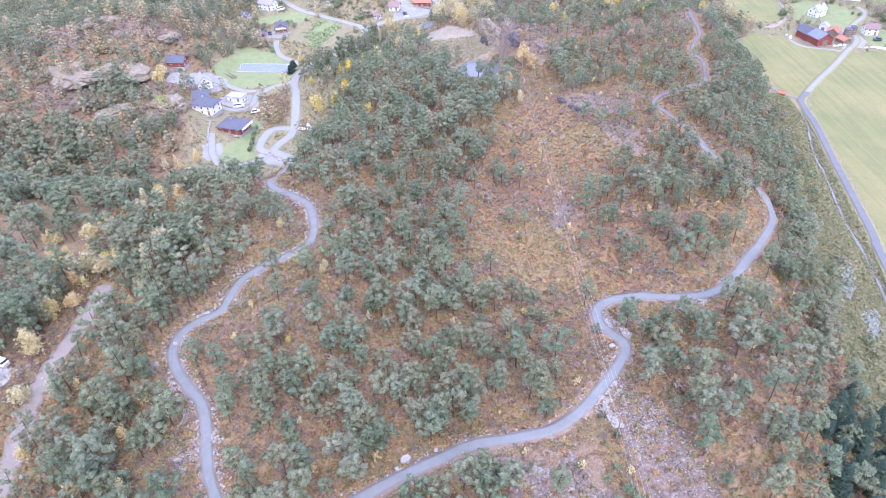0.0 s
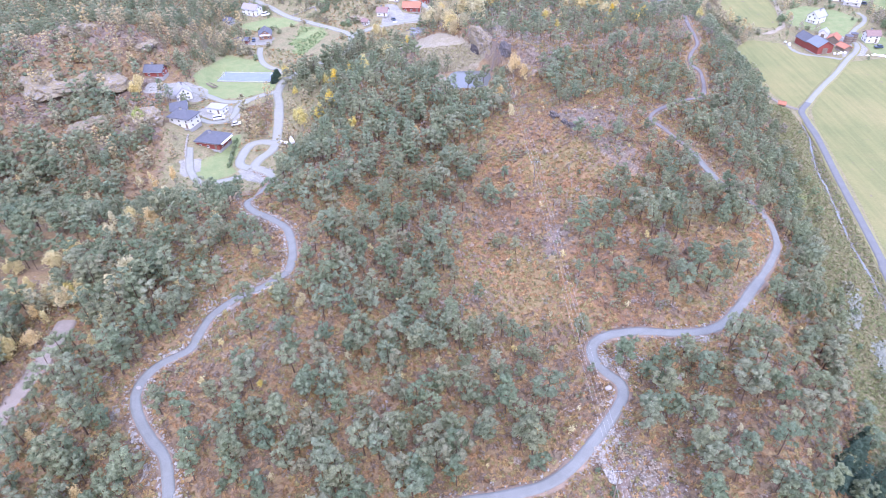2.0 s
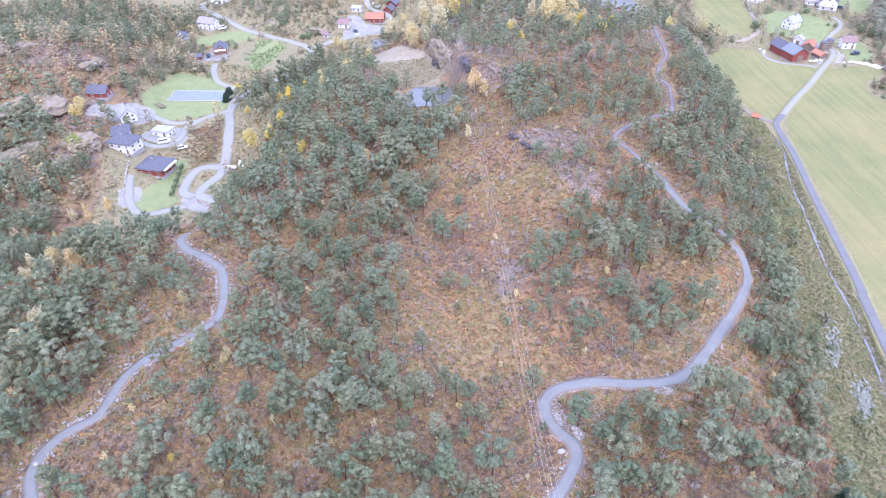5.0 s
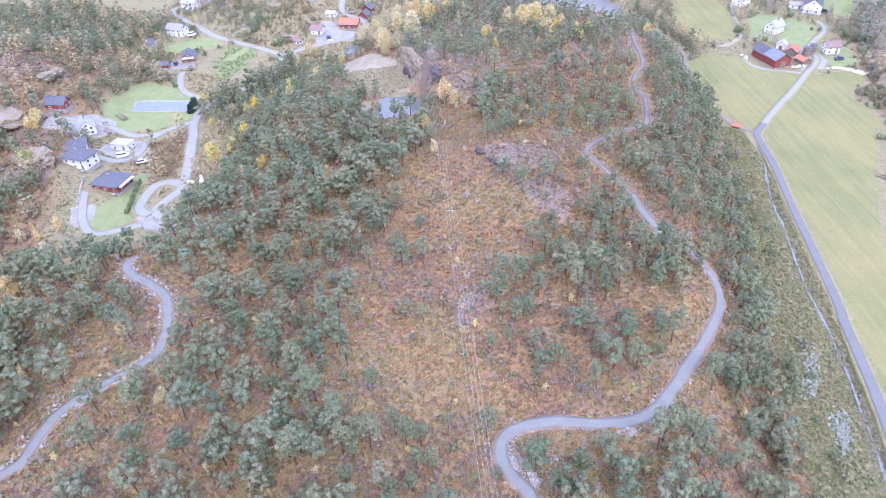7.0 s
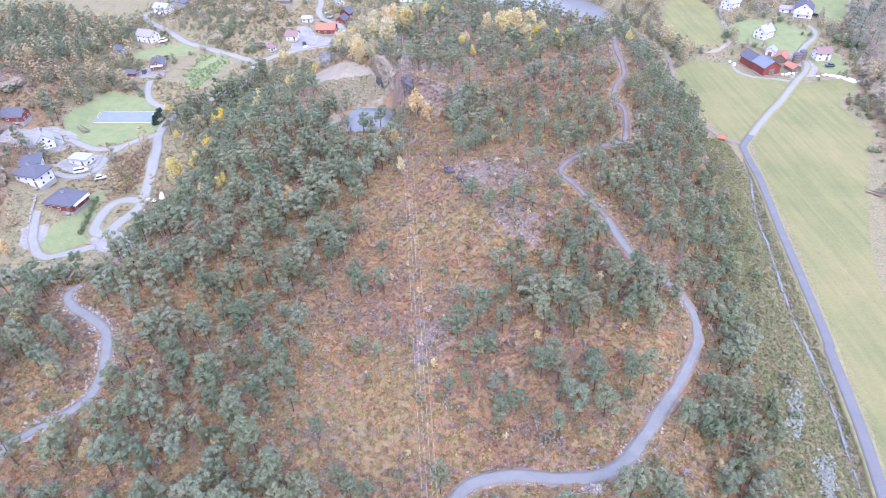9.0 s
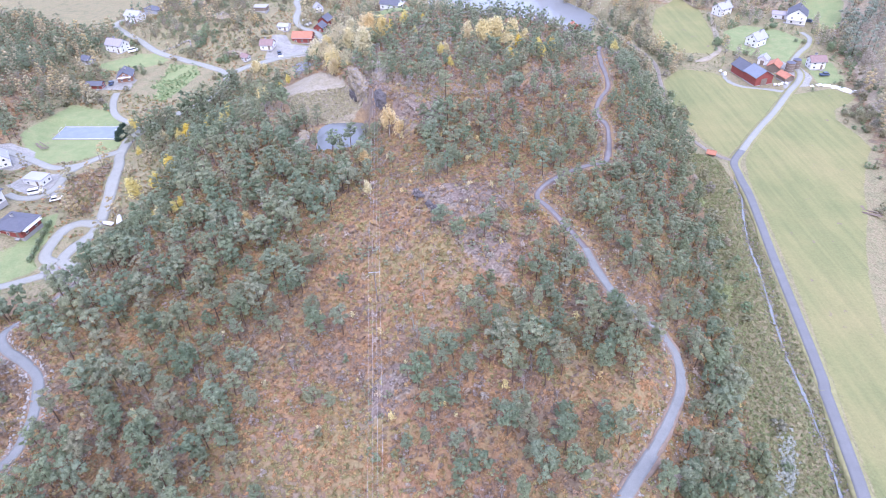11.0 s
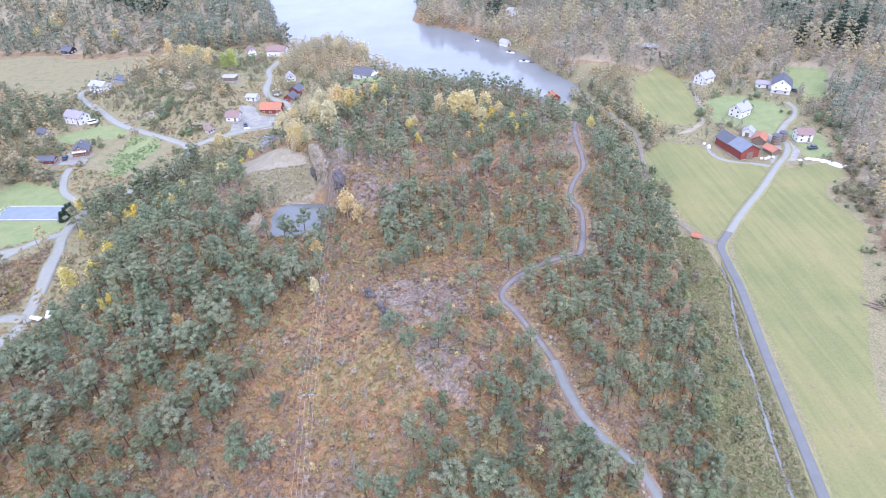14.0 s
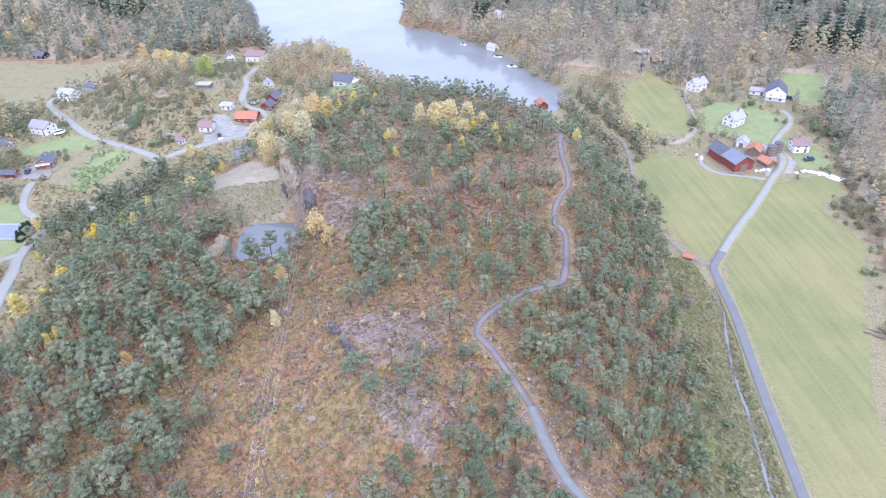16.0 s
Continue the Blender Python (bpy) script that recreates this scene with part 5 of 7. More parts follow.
tree_things("tan_birch", BROAD, GOLDEN, [0.75 + 0.13 * (k % 4) for k in range(len(GOLDEN))], (PALE_BARK, GOLD), "birch with tan and golden leaves among pines", "birch tree", "golden birches in the western wood", rng)
tree_things("yellow_birch", BROAD, CREST, [1.7, 1.1, 1.3, 1.0, 1.0, 1.2], (PALE_BARK, GOLD), "broad birch in golden yellow leaf on the crest", "birch tree", "yellow birches on the crest", rng)
SPRUCES = [spruce_shape(70 + s) for s in range(3)]
LIME = foliage("lime_green_leaves", [(0.56, 0.60, 0.20), (0.50, 0.57, 0.22)], 0.45, 4.0, 0.40, 0.7)
tree_things("lime_tree", BROAD, [(-49.0, 473.0), (-53, 470), (-127, 260)], [1.6, 1.3, 0.95], (PALE_BARK, LIME), "broad tree in bright lime-green leaf", "broadleaf tree", "lime-green trees", rng)
tree_things("golden_birch", BROAD, [(-87, 521), (-93, 524), (-105, 535), (-80, 516), (-72, 508), (-109, 566), (-152, 570), (-199, 588), (-209, 578), (-143, 302)], [1.5, 1.4, 1.6, 1.3, 1.2, 1.7, 1.6, 1.8, 1.5, 1.0], (PALE_BARK, GOLD), "tall birch in golden leaf above the meadow", "birch tree", "golden birches above the meadow", rng)
tree_things("dark_spruce", SPRUCES, [(-145, 602), (-138, 600), (-130, 601), (-152, 604), (-161, 607), (-134, 606), (-124, 604), (-156, 610), (117, 596), (113, 600), (121, 600)], [1.2, 1.1, 1.2, 1.0, 1.2, 1.3, 1.1, 1.2, 1.2, 1.1, 1.0], (BARK, SPRUCE), "dark pointed spruce on the wooded slope", "spruce tree", "spruces on the far slopes", rng)
tree_things("small_birch", BIRCHES, YELLOW_DOTS, [0.75 + 0.12 * (k % 4) for k in range(len(YELLOW_DOTS))], (PALE_BARK, YELLOW), "small bright yellow birch on the far hill", "birch tree", "small yellow birches", rng)
tree_things("spruce_tree", SPRUCES, [(77.4, 87.4), (83, 88), (89.1, 89.7), (97.3, 96.4), (95.2, 87.1), (82.1, 79.5), (86.5, 78.8), (76.7, 79.9), (91, 80.7), (89.2, 98), (75.9, 74.7), (93, 103), (84, 94), (80, 70), (88, 72), (96, 78), (101, 90)], [0.8, 0.9, 1.0, 0.9, 1.05, 0.9, 1.0, 0.75, 1.0, 0.85, 0.8, 0.7, 0.85, 0.9, 1.0, 1.0, 0.9], (BARK, SPRUCE), "dark green spruce with a pointed crown", "spruce tree", "spruces at the hill foot", rng)

tree_things("green_shrub", [leafy_shape(140 + s, 2.4, 1.5, 200, 0.32, 0.02, 3) for s in range(2)], [(28.9, 74.9), (32.5, 72.7), (31, 77.3), (34, 70.5), (30, 70), (11, 116), (38, 100), (20, 110)], [1.0, 1.2, 0.9, 1.1, 1.0, 0.7, 0.6, 0.7], (TWIGS, GREENS), "leafy green shrub on the stony slope", "shrub", "green shrubs below the track", rng)

# ---- undergrowth and mixed woods as stuff ----
HAZY = [crown_shape(80 + s, 3.6 + 0.5 * (s % 3), 1.5 + 0.2 * (s % 3), 6, 16, 0.45, 0.1, 0.5) for s in range(6)]
LOW_BUSH = [crown_shape(210 + s, 1.6 + 0.3 * (s % 3), 1.2 + 0.2 * (s % 3), 5, 12, 0.4, 0.0, 0.35) for s in range(5)]
SHRUBS = [leafy_shape(90 + s, 2.6, 1.5, 90, 0.36, 0.05, 1, False) for s in range(4)]
FAR_LEAFY = [crown_shape(100 + s, 9.0 + 0.8 * (s % 3), 2.3 + 0.25 * (s % 4), 15, 60, 0.5, 0.1, 0.35 + 0.05 * (s % 3)) for s in range(7)]
BUSHES = [crown_shape(170 + s, 3.2 + 0.4 * (s % 3), 1.9 + 0.2 * (s % 4), 12, 44, 0.42, 0.0, 0.3) for s in range(6)]
DISTANT_LEAFY = [crown_shape(150 + s, 12.0 + (s % 4), 2.9 + 0.25 * (s % 4), 13, 34, 0.75, 0.08, 0.35 + 0.06 * (s % 3)) for s in range(8)]
DISTANT_PINES = [pine_shape(160 + s, 11.5 + 0.8 * (s % 3), 2.6 + 0.2 * (s % 3), 12, 4, 0.75, 0.04, False, 1.0) for s in range(6)]


def allowed(p, gap=2.6):
    x, y = p[:, 0], p[:, 1]
    ok = (ROAD_GAP(x, y) > gap) & (depth_in(x, y, FJORD) < -5) & (POND_GAP(x, y) > 1.3) & (seg_dist(x, y, STREAM) > 1.5)
    for a in KEEP_OUT:
        ok &= ~inside(x, y, a)
    for hx, hy, r in HOUSE_SPOTS:
        ok &= np.hypot(x - hx, y - hy) > r
    return ok


def sown(x0, x1, y0, y1, cell, chance):
    p = scatter(x0, x1, y0, y1, cell, rng)
    p = p[allowed(p)]
    seen = np.where(inside(p[:, 0], p[:, 1], VIEW), 1.0, 0.12)
    return p[rng.uniform(0, 1, len(p)) < chance(p[:, 0], p[:, 1]) * seen]


on_hill = lambda x, y: inside(x, y, HILL)
p = sown(-160, 140, 60, 420, 4.4, lambda x, y: on_hill(x, y) * (0.16 + 0.12 * (y > 240) + 0.34 * (y > 290) + 0.4 * (patchy(x, y, 0.08, 5) > 0.6)))
wood_of("bare_shrubs", HAZY, p, rng.uniform(0.35, 0.85, len(p)) * np.where(p[:, 1] > 290, 1.45, 1.0), [TWIGS, TWIG_HAZE], "leafless grey-brown shrubs and young birches", "shrubs", rng)
p = sown(-112, 130, 60, 330, 3.3, lambda x, y: on_hill(x, y) * (0.10 + 0.55 * (patchy(x, y, 0.11, 2) > 0.56) + 0.35 * inside(x, y, LOW_SCRUB)))
k = rng.uniform(0, 1, len(p)) + 0.6 * (patchy(p[:, 0], p[:, 1], 0.16, 6) - 0.5)
for name, mat, pick, text in (("mauve_scrub", TWIG_HAZE, k < 0.42, "low mauve-grey leafless scrub on the moor"), ("olive_scrub", THICKET, (k >= 0.42) & (k < 0.72), "low olive and brown scrub on the moor"), ("pine_scrub", NEEDLES, k >= 0.72, "knee-high young pines and juniper on the moor")):
    wood_of(name, LOW_BUSH, p[pick], rng.uniform(0.5, 1.2, int(pick.sum())), [TWIGS, mat], text, "scrub", rng)
p = sown(-200, 140, 60, 420, 5.0, lambda x, y: on_hill(x, y) * (0.05 + 0.22 * patchy(x, y, 0.06, 6)))
wood_of("autumn_shrubs", SHRUBS, p, rng.uniform(0.4, 1.0, len(p)), [TWIGS, RUSSET], "low russet and yellow autumn shrubs", "shrubs", rng)
p = sown(-130, 130, 60, 420, 8.0, lambda x, y: on_hill(x, y) * 0.16)
wood_of("saplings", [pine_shape(30 + s, 8, 2.8, 7, 16, 0.9, 0.12, False) for s in range(3)], p, rng.uniform(0.2, 0.42, len(p)), [BARK, NEEDLES], "small bushy pine saplings scattered on the moor", "saplings", rng)
p = sown(-330, -66, 60, 490, 8.0, lambda x, y: 0.5 * (patchy(x, y, 0.05, 7) > 0.45) + 0.14)
by = p[:, 1] < 235
wood_of("mixed_trees", FAR_LEAFY, p[~by], rng.uniform(0.6, 1.1, int((~by).sum())), [PALE_BARK, BIRCH], "yellowing birches among the far western pines", "broadleaf trees", rng)
wood_of("mixed_trees", [leafy_shape(190 + s, 7.5, 2.0, 300, 0.42, 0.15, 1, False) for s in range(4)], p[by], rng.uniform(0.55, 1.0, int(by.sum())), [PALE_BARK, GOLD], "tan and golden birches among the western pines", "broadleaf trees", rng)
p = sown(-330, -112, 205, 490, 5.0, lambda x, y: np.where(inside(x, y, SCRUB), 0.8, 0.42 * patchy(x, y, 0.04, 8)))
wood_of("western_thicket", FAR_LEAFY, p, rng.uniform(0.3, 0.8, len(p)), [TWIGS, THICKET], "brown thicket on the rocky western rise", "shrubs", rng)

p = sown(-110, 130, 60, 420, 11.0, lambda x, y: on_hill(x, y) * 0.5)
wood_of("yellow_saplings", [leafy_shape(130 + s, 4.0, 1.3, 80, 0.45, 0.1, 1, False) for s in range(3)], p, rng.uniform(0.35, 0.95, len(p)), [PALE_BARK, GOLD], "small yellow birch saplings among the pines", "saplings", rng)

# wooded slopes round the fjord and the valley, mostly in haze-paled FAR_ tones
east = lambda x, y: depth_in(x, y, EAST)
west = lambda x, y: depth_in(x, y, WEST)
p = sown(60, 560, 60, 800, 5.4, lambda x, y: np.where((east(x, y) > 2) | ((east(x, y) > -30) & (y > 462) & (x < 150)), 0.9 + 0.1 * patchy(x, y, 0.03, 1), 0))
up = np.clip(east(p[:, 0], p[:, 1]) / 160, 0, 1)
k = 0.2 + 0.45 * rng.uniform(0, 1, len(p)) + 0.5 * (patchy(p[:, 0], p[:, 1], 0.05, 3) - 0.5) + 0.4 * (patchy(p[:, 0], p[:, 1], 0.13, 1) - 0.5) + 0.45 * up
far = p[:, 1] > 430
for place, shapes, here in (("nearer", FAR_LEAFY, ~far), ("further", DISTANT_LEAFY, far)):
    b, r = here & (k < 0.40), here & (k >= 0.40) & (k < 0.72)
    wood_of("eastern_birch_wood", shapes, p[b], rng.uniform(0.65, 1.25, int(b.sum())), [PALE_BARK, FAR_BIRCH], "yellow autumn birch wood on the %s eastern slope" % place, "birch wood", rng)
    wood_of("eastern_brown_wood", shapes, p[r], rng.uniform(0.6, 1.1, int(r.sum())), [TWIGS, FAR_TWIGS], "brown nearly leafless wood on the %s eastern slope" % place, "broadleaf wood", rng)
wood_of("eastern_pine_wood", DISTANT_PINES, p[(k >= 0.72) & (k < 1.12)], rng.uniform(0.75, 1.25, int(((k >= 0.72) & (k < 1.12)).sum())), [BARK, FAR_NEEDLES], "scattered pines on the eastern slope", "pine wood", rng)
wood_of("eastern_spruces", SPRUCES, p[k >= 1.12], rng.uniform(0.7, 1.2, int((k >= 1.12).sum())), [BARK, SPRUCE], "dark spruces on the eastern slope", "spruce wood", rng)
p = sown(-460, -30, 470, 800, 5.4, lambda x, y: np.where((west(x, y) > -1) | ((west(x, y) > -16) & (x > -110)), 0.92 + 0.08 * patchy(x, y, 0.03, 2), 0))
k = rng.uniform(0, 1, len(p)) + 0.3 * (patchy(p[:, 0], p[:, 1], 0.05, 4) - 0.5)
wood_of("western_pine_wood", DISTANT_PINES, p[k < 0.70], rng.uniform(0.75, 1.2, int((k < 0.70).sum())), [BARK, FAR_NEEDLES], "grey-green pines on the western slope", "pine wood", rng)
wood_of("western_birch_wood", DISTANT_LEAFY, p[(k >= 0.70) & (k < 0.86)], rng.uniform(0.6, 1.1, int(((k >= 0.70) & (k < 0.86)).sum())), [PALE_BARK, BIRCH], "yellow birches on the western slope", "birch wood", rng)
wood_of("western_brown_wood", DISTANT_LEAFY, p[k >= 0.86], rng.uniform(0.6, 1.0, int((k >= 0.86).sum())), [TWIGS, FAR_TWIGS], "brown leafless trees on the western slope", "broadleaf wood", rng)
# hedges, thickets and gardens on the valley floor
THICK = [(-115, 510), (-77, 480), (-47, 451), (-44, 432), (-60, 419), (-70, 411), (-101, 429), (-109, 464)]
THICK_LOW = [(-61, 410), (-41, 415), (-41, 407), (-50, 397), (-64, 398)]
BELT_EAST = [(158, 470), (184, 467), (172, 440), (163, 405), (164, 383), (177, 374), (153, 355), (143, 365), (145, 412)]
p = sown(-170, 0, 340, 560, 3.6, lambda x, y: np.where(inside(x, y, THICK) | inside(x, y, THICK_LOW), 0.9, (1 - on_hill(x, y)) * (0.16 + 0.4 * (patchy(x, y, 0.07, 9) > 0.5))))
k = rng.uniform(0, 1, len(p)) + 0.5 * (patchy(p[:, 0], p[:, 1], 0.1, 2) - 0.5)
wood_of("village_thicket", BUSHES, p[k < 0.72], rng.uniform(0.35, 1.15, int((k < 0.72).sum())), [TWIGS, THICKET], "brown and olive thickets between the houses", "shrubs", rng)
wood_of("village_bushes", BUSHES, p[k >= 0.72], rng.uniform(0.4, 1.0, int((k >= 0.72).sum())), [TWIGS, GREENS], "green bushes on the slope between the houses", "bushes", rng)
p = sown(-125, -35, 430, 520, 6.0, lambda x, y: inside(x, y, THICK) * np.where(y > 465, 0.9, 0.3))
wood_of("village_trees", FAR_LEAFY, p, rng.uniform(0.6, 1.15, len(p)), [PALE_BARK, BIRCH], "yellowing birches above the village lane", "broadleaf trees", rng)
p = sown(136, 190, 350, 475, 4.2, lambda x, y: inside(x, y, BELT_EAST) * 0.9)
k = rng.uniform(0, 1, len(p))
wood_of("belt_birches", FAR_LEAFY, p[k < 0.5], rng.uniform(0.45, 0.9, int((k < 0.5).sum())), [PALE_BARK, BIRCH], "tan and yellow trees beside the pasture", "broadleaf trees", rng)
wood_of("belt_bushes", BUSHES, p[k >= 0.5], rng.uniform(0.6, 1.4, int((k >= 0.5).sum())), [TWIGS, THICKET], "olive and brown bushes beside the pasture", "bushes", rng)
p = sown(96, 265, 60, 470, 4.2, lambda x, y: (1 - on_hill(x, y)) * (east(x, y) < 12) * (0.015 + 0.4 * (seg_dist(x, y, HILL[1:12]) < 8) + 0.65 * (np.abs(east(x, y)) < 10) * (y < 440) * (y > 200) + 0.22 * (seg_dist(x, y, BRANCH_EAST) < 8)))
k = rng.uniform(0, 1, len(p))
wood_of("valley_bushes", BUSHES, p[k < 0.55], rng.uniform(0.35, 0.9, int((k < 0.55).sum())), [TWIGS, GREENS], "green bushes along the foot of the slopes", "bushes", rng)
wood_of("valley_thicket", BUSHES, p[k >= 0.55], rng.uniform(0.35, 1.1, int((k >= 0.55).sum())), [TWIGS, THICKET], "olive and tan bushes along the foot of the slopes", "bushes", rng)
p = sown(134, 166, 292, 448, 3.6, lambda x, y: 0.8 * (seg_dist(x, y, BRANCH_EAST) < 10))
k = rng.uniform(0, 1, len(p))
wood_of("lane_trees", FAR_LEAFY, p[k < 0.45], rng.uniform(0.5, 0.85, int((k < 0.45).sum())), [PALE_BARK, FAR_BIRCH], "olive and tan trees hanging over the side road", "broadleaf trees", rng)
wood_of("lane_bushes", BUSHES, p[(k >= 0.45) & (k < 0.75)], rng.uniform(0.8, 1.5, int(((k >= 0.45) & (k < 0.75)).sum())), [TWIGS, THICKET], "brown bushes beside the side road", "bushes", rng)
wood_of("lane_pines", PINES_FAR, p[k >= 0.75], rng.uniform(0.6, 0.95, int((k >= 0.75).sum())), [BARK, NEEDLES], "pines at the foot of the hill beside the side road", "pine wood", rng)
FARM_BANK = [(188, 372), (198, 470), (226, 482), (268, 470), (282, 432), (262, 392), (244, 360), (236, 372)]
p = sown(185, 285, 355, 485, 4.0, lambda x, y: 0.6 * inside(x, y, FARM_BANK) * (patchy(x, y, 0.11, 3) > 0.32))
k = rng.uniform(0, 1, len(p))
for name, shapes, mat, pick, text, kind in (("farm_trees", FAR_LEAFY, FAR_BIRCH, k < 0.3, "tan and olive trees between the farmhouses", "broadleaf trees"), ("farm_thicket", FAR_LEAFY, FAR_TWIGS, (k >= 0.3) & (k < 0.6), "grey-brown leafless trees between the farmhouses", "broadleaf trees"), ("farm_bushes", BUSHES, GREENS, k >= 0.6, "green bushes between the farmhouses", "bushes")):
    wood_of(name, shapes, p[pick], rng.uniform(0.45, 0.85, int(pick.sum())), [TWIGS, mat], text, kind, rng)
tree_things("field_bush", [leafy_shape(220 + s, 4.0, 2.2, 420, 0.45, 0.0, 3) for s in range(3)], [(217, 312), (221, 309), (219, 305), (224, 306), (222, 300), (217.5, 297), (226, 312), (223, 316), (219, 290), (210, 270)], [0.8, 1.2, 0.9, 1.3, 1.1, 0.9, 1.2, 0.8, 1.0, 0.7], (TWIGS, THICKET), "olive-brown bush at the edge of the meadow", "bush", "bushes at the meadow edge", rng)
tree_things("garden_bush", [leafy_shape(180 + s, 4.5, 2.4, 420, 0.5, 0.0, 3) for s in range(3)], [(148.1, 339.9), (151.8, 321.3), (151, 334.8), (149, 328), (193.7, 392), (199, 396), (195, 396.5), (226.6, 410.5), (231, 412), (237, 389.5), (234, 392), (245.4, 379.6), (248, 374), (221, 397), (-101, 393), (-96, 389), (-108, 392), (-112, 424), (-57, 398), (-60, 396.5)], [1.0, 0.9, 1.1, 0.8, 1.0, 1.1, 0.8, 0.8, 0.9, 0.6, 0.5, 1.2, 1.0, 0.7, 0.7, 0.8, 0.6, 0.9, 0.9, 0.8], (TWIGS, GREENS), "round leafy green garden bush in the grass", "bush", "green bushes in the valley", rng)
brook_rng = np.random.default_rng(77)
BROOK_BUSH = foliage("yellow_green_leaves", [(0.40, 0.45, 0.22), (0.46, 0.48, 0.24), (0.34, 0.42, 0.21)], 0.4, 4.0, 0.40)
tree_things("brook_bush", [leafy_shape(240 + s, 3.6, 2.0, 420, 0.42, 0.0, 3) for s in range(3)], [(133.5, 252), (132.5, 247.5), (131, 250), (122.5, 207), (125, 206.5), (123.5, 203.5), (121, 205)], [0.9, 1.0, 0.7, 1.0, 1.1, 1.2, 0.9], (TWIGS, BROOK_BUSH), "yellow-green bush at the edge of the pines", "bush", "bushes above the brook", brook_rng)
tree_things("bare_shrub", [leafy_shape(250 + s, 4.4, 2.0, 420, 0.40, 0.0, 3) for s in range(2)], [(122, 213.5), (120.5, 216), (135.5, 263)], [1.1, 0.9, 0.8], (TWIGS, FAR_TWIGS), "tan leafless shrub at the edge of the pines", "shrub", "bare shrubs above the brook", brook_rng)
tree_things("olive_birch", BROAD, [(-8, 391), (-4, 400), (1, 408), (-2, 384), (8, 403), (-12, 399), (6, 378), (13, 372), (-3, 375), (10, 350), (4, 346), (15, 392), (0, 394)], [1.4, 1.6, 1.7, 1.4, 1.6, 1.3, 1.8, 1.6, 1.4, 1.3, 1.1, 1.6, 1.5], (PALE_BARK, FAR_BIRCH), "spreading birch with pale olive-yellow leaves", "birch tree", "pale birches by the pond", rng)
tree_things("golden_birch", BROAD, [(-39.5, 386.5), (-35, 385), (-85, 497), (-78, 490), (-66, 482), (-97, 506)], [1.0, 0.8, 1.1, 1.0, 1.0, 1.0], (PALE_BARK, GOLD), "broad birch with golden autumn leaves", "birch tree", "golden birches in the village", rng)
tree_things("tall_spruce", SPRUCES, [(279.6, 467.6), (295.7, 449), (295.8, 460), (304.7, 454.6), (288, 462), (301, 466), (310, 462), (286, 474), (298, 474)], [1.3, 1.5, 1.4, 1.6, 1.3, 1.5, 1.5, 1.3, 1.4], (BARK, SPRUCE), "tall dark spruce above the farm", "spruce tree", "spruces above the farm", rng)
p = sown(-26, 62, 425, 566, 4.2, lambda x, y: 0.35 + 0.6 * patchy(x, y, 0.09, 4))
wood_of("shore_trees", FAR_LEAFY, p, rng.uniform(0.5, 1.0, len(p)), [PALE_BARK, FAR_BIRCH], "yellow and brown trees on the headland", "broadleaf trees", rng)


def tussocks(name, p, size, high, mat, label, category, count=5):
    """Ground cover: little upright tufts, toned in drifts."""
    n = len(p)
    c = np.repeat(p, count, 0) + rng.normal(0, 0.35, (n * count, 2)) * size
    z = ground_z(c[:, 0], c[:, 1])
    s = rng.uniform(0.6, 1.4, len(c)) * size
    v, f = tuft_faces(np.column_stack([c, z + high * rng.uniform(0.3, 1.0, len(c))]), s, rng, 0.8)
    ob = solid(name, v, f, mat)
    t = np.clip(patchy(c[:, 0], c[:, 1], 0.09, 2) * 0.6 + patchy(c[:, 0], c[:, 1], 0.55, 5) * 0.45 - 0.05 + np.repeat(rng.normal(0, 0.16, n), count) + rng.normal(0, 0.05, len(c)), 0, 0.97)
    ob.data.attributes.new("tint", "FLOAT", "POINT").data.foreach_set("value", np.repeat(t, 3).astype(np.float32))
    tagged(ob, label, category, kind="stuff")


p = scatter(-112, 128, 60, 300, 1.15, rng)
p = p[on_hill(p[:, 0], p[:, 1]) & allowed(p, 1.9)]
for r in ROCKS:
    p = p[~inside(p[:, 0], p[:, 1], r) | (rng.uniform(0, 1, len(p)) < 0.4)]
tussocks("heath", p, 0.95, 0.4, HEATH, "rust-brown heather, bracken and moor grass", "heath")
p = scatter(-215, -70, 200, 400, 2.0, rng)
p = p[~inside(p[:, 0], p[:, 1], VALLEY_WEST) & ((p[:, 0] < -112) | (p[:, 1] > 300)) & allowed(p, 2.4)]
tussocks("western_heath", p, 1.3, 0.5, HEATH, "brown heather on the rocky western rise", "heath", 4)
p = scatter(-10, 128, 296, 430, 2.0, rng)
p = p[on_hill(p[:, 0], p[:, 1]) & allowed(p, 1.9)]
tussocks("far_heath", p, 0.9, 0.4, HEATH, "rust-brown heather on the far hill", "heath")
p = scatter(86, 150, 60, 300, 0.85, rng)
p = p[inside(p[:, 0], p[:, 1], ROUGH_EAST) & (ROAD_GAP(p[:, 0], p[:, 1]) > 2.2) & (seg_dist(p[:, 0], p[:, 1], STREAM) > 0.45)]
tussocks("rushes", p, 0.7, 0.4, REEDS, "rough tufts of rushes and grass beside the brook", "rough grass")
q = rng.normal(0, 1, (420, 2)) * (1.0, 3.2)
q[:, 0] += 0.42 * q[:, 1]
p = q + np.where(np.arange(420)[:, None] < 180, (118.2, 151.5), (118.0, 135.5))
tussocks("pale_reeds", p, 0.7, 0.5, plain("dry_pale_reeds", (0.40, 0.42, 0.36), 0.8, 0, 0.35, 1.5), "pale withered reeds in wet ground", "reeds", 4)
p = sown(-60, 100, 110, 330, 5.0, lambda x, y: on_hill(x, y) * (0.03 + 0.22 * (patchy(x, y, 0.1, 8) > 0.62)))
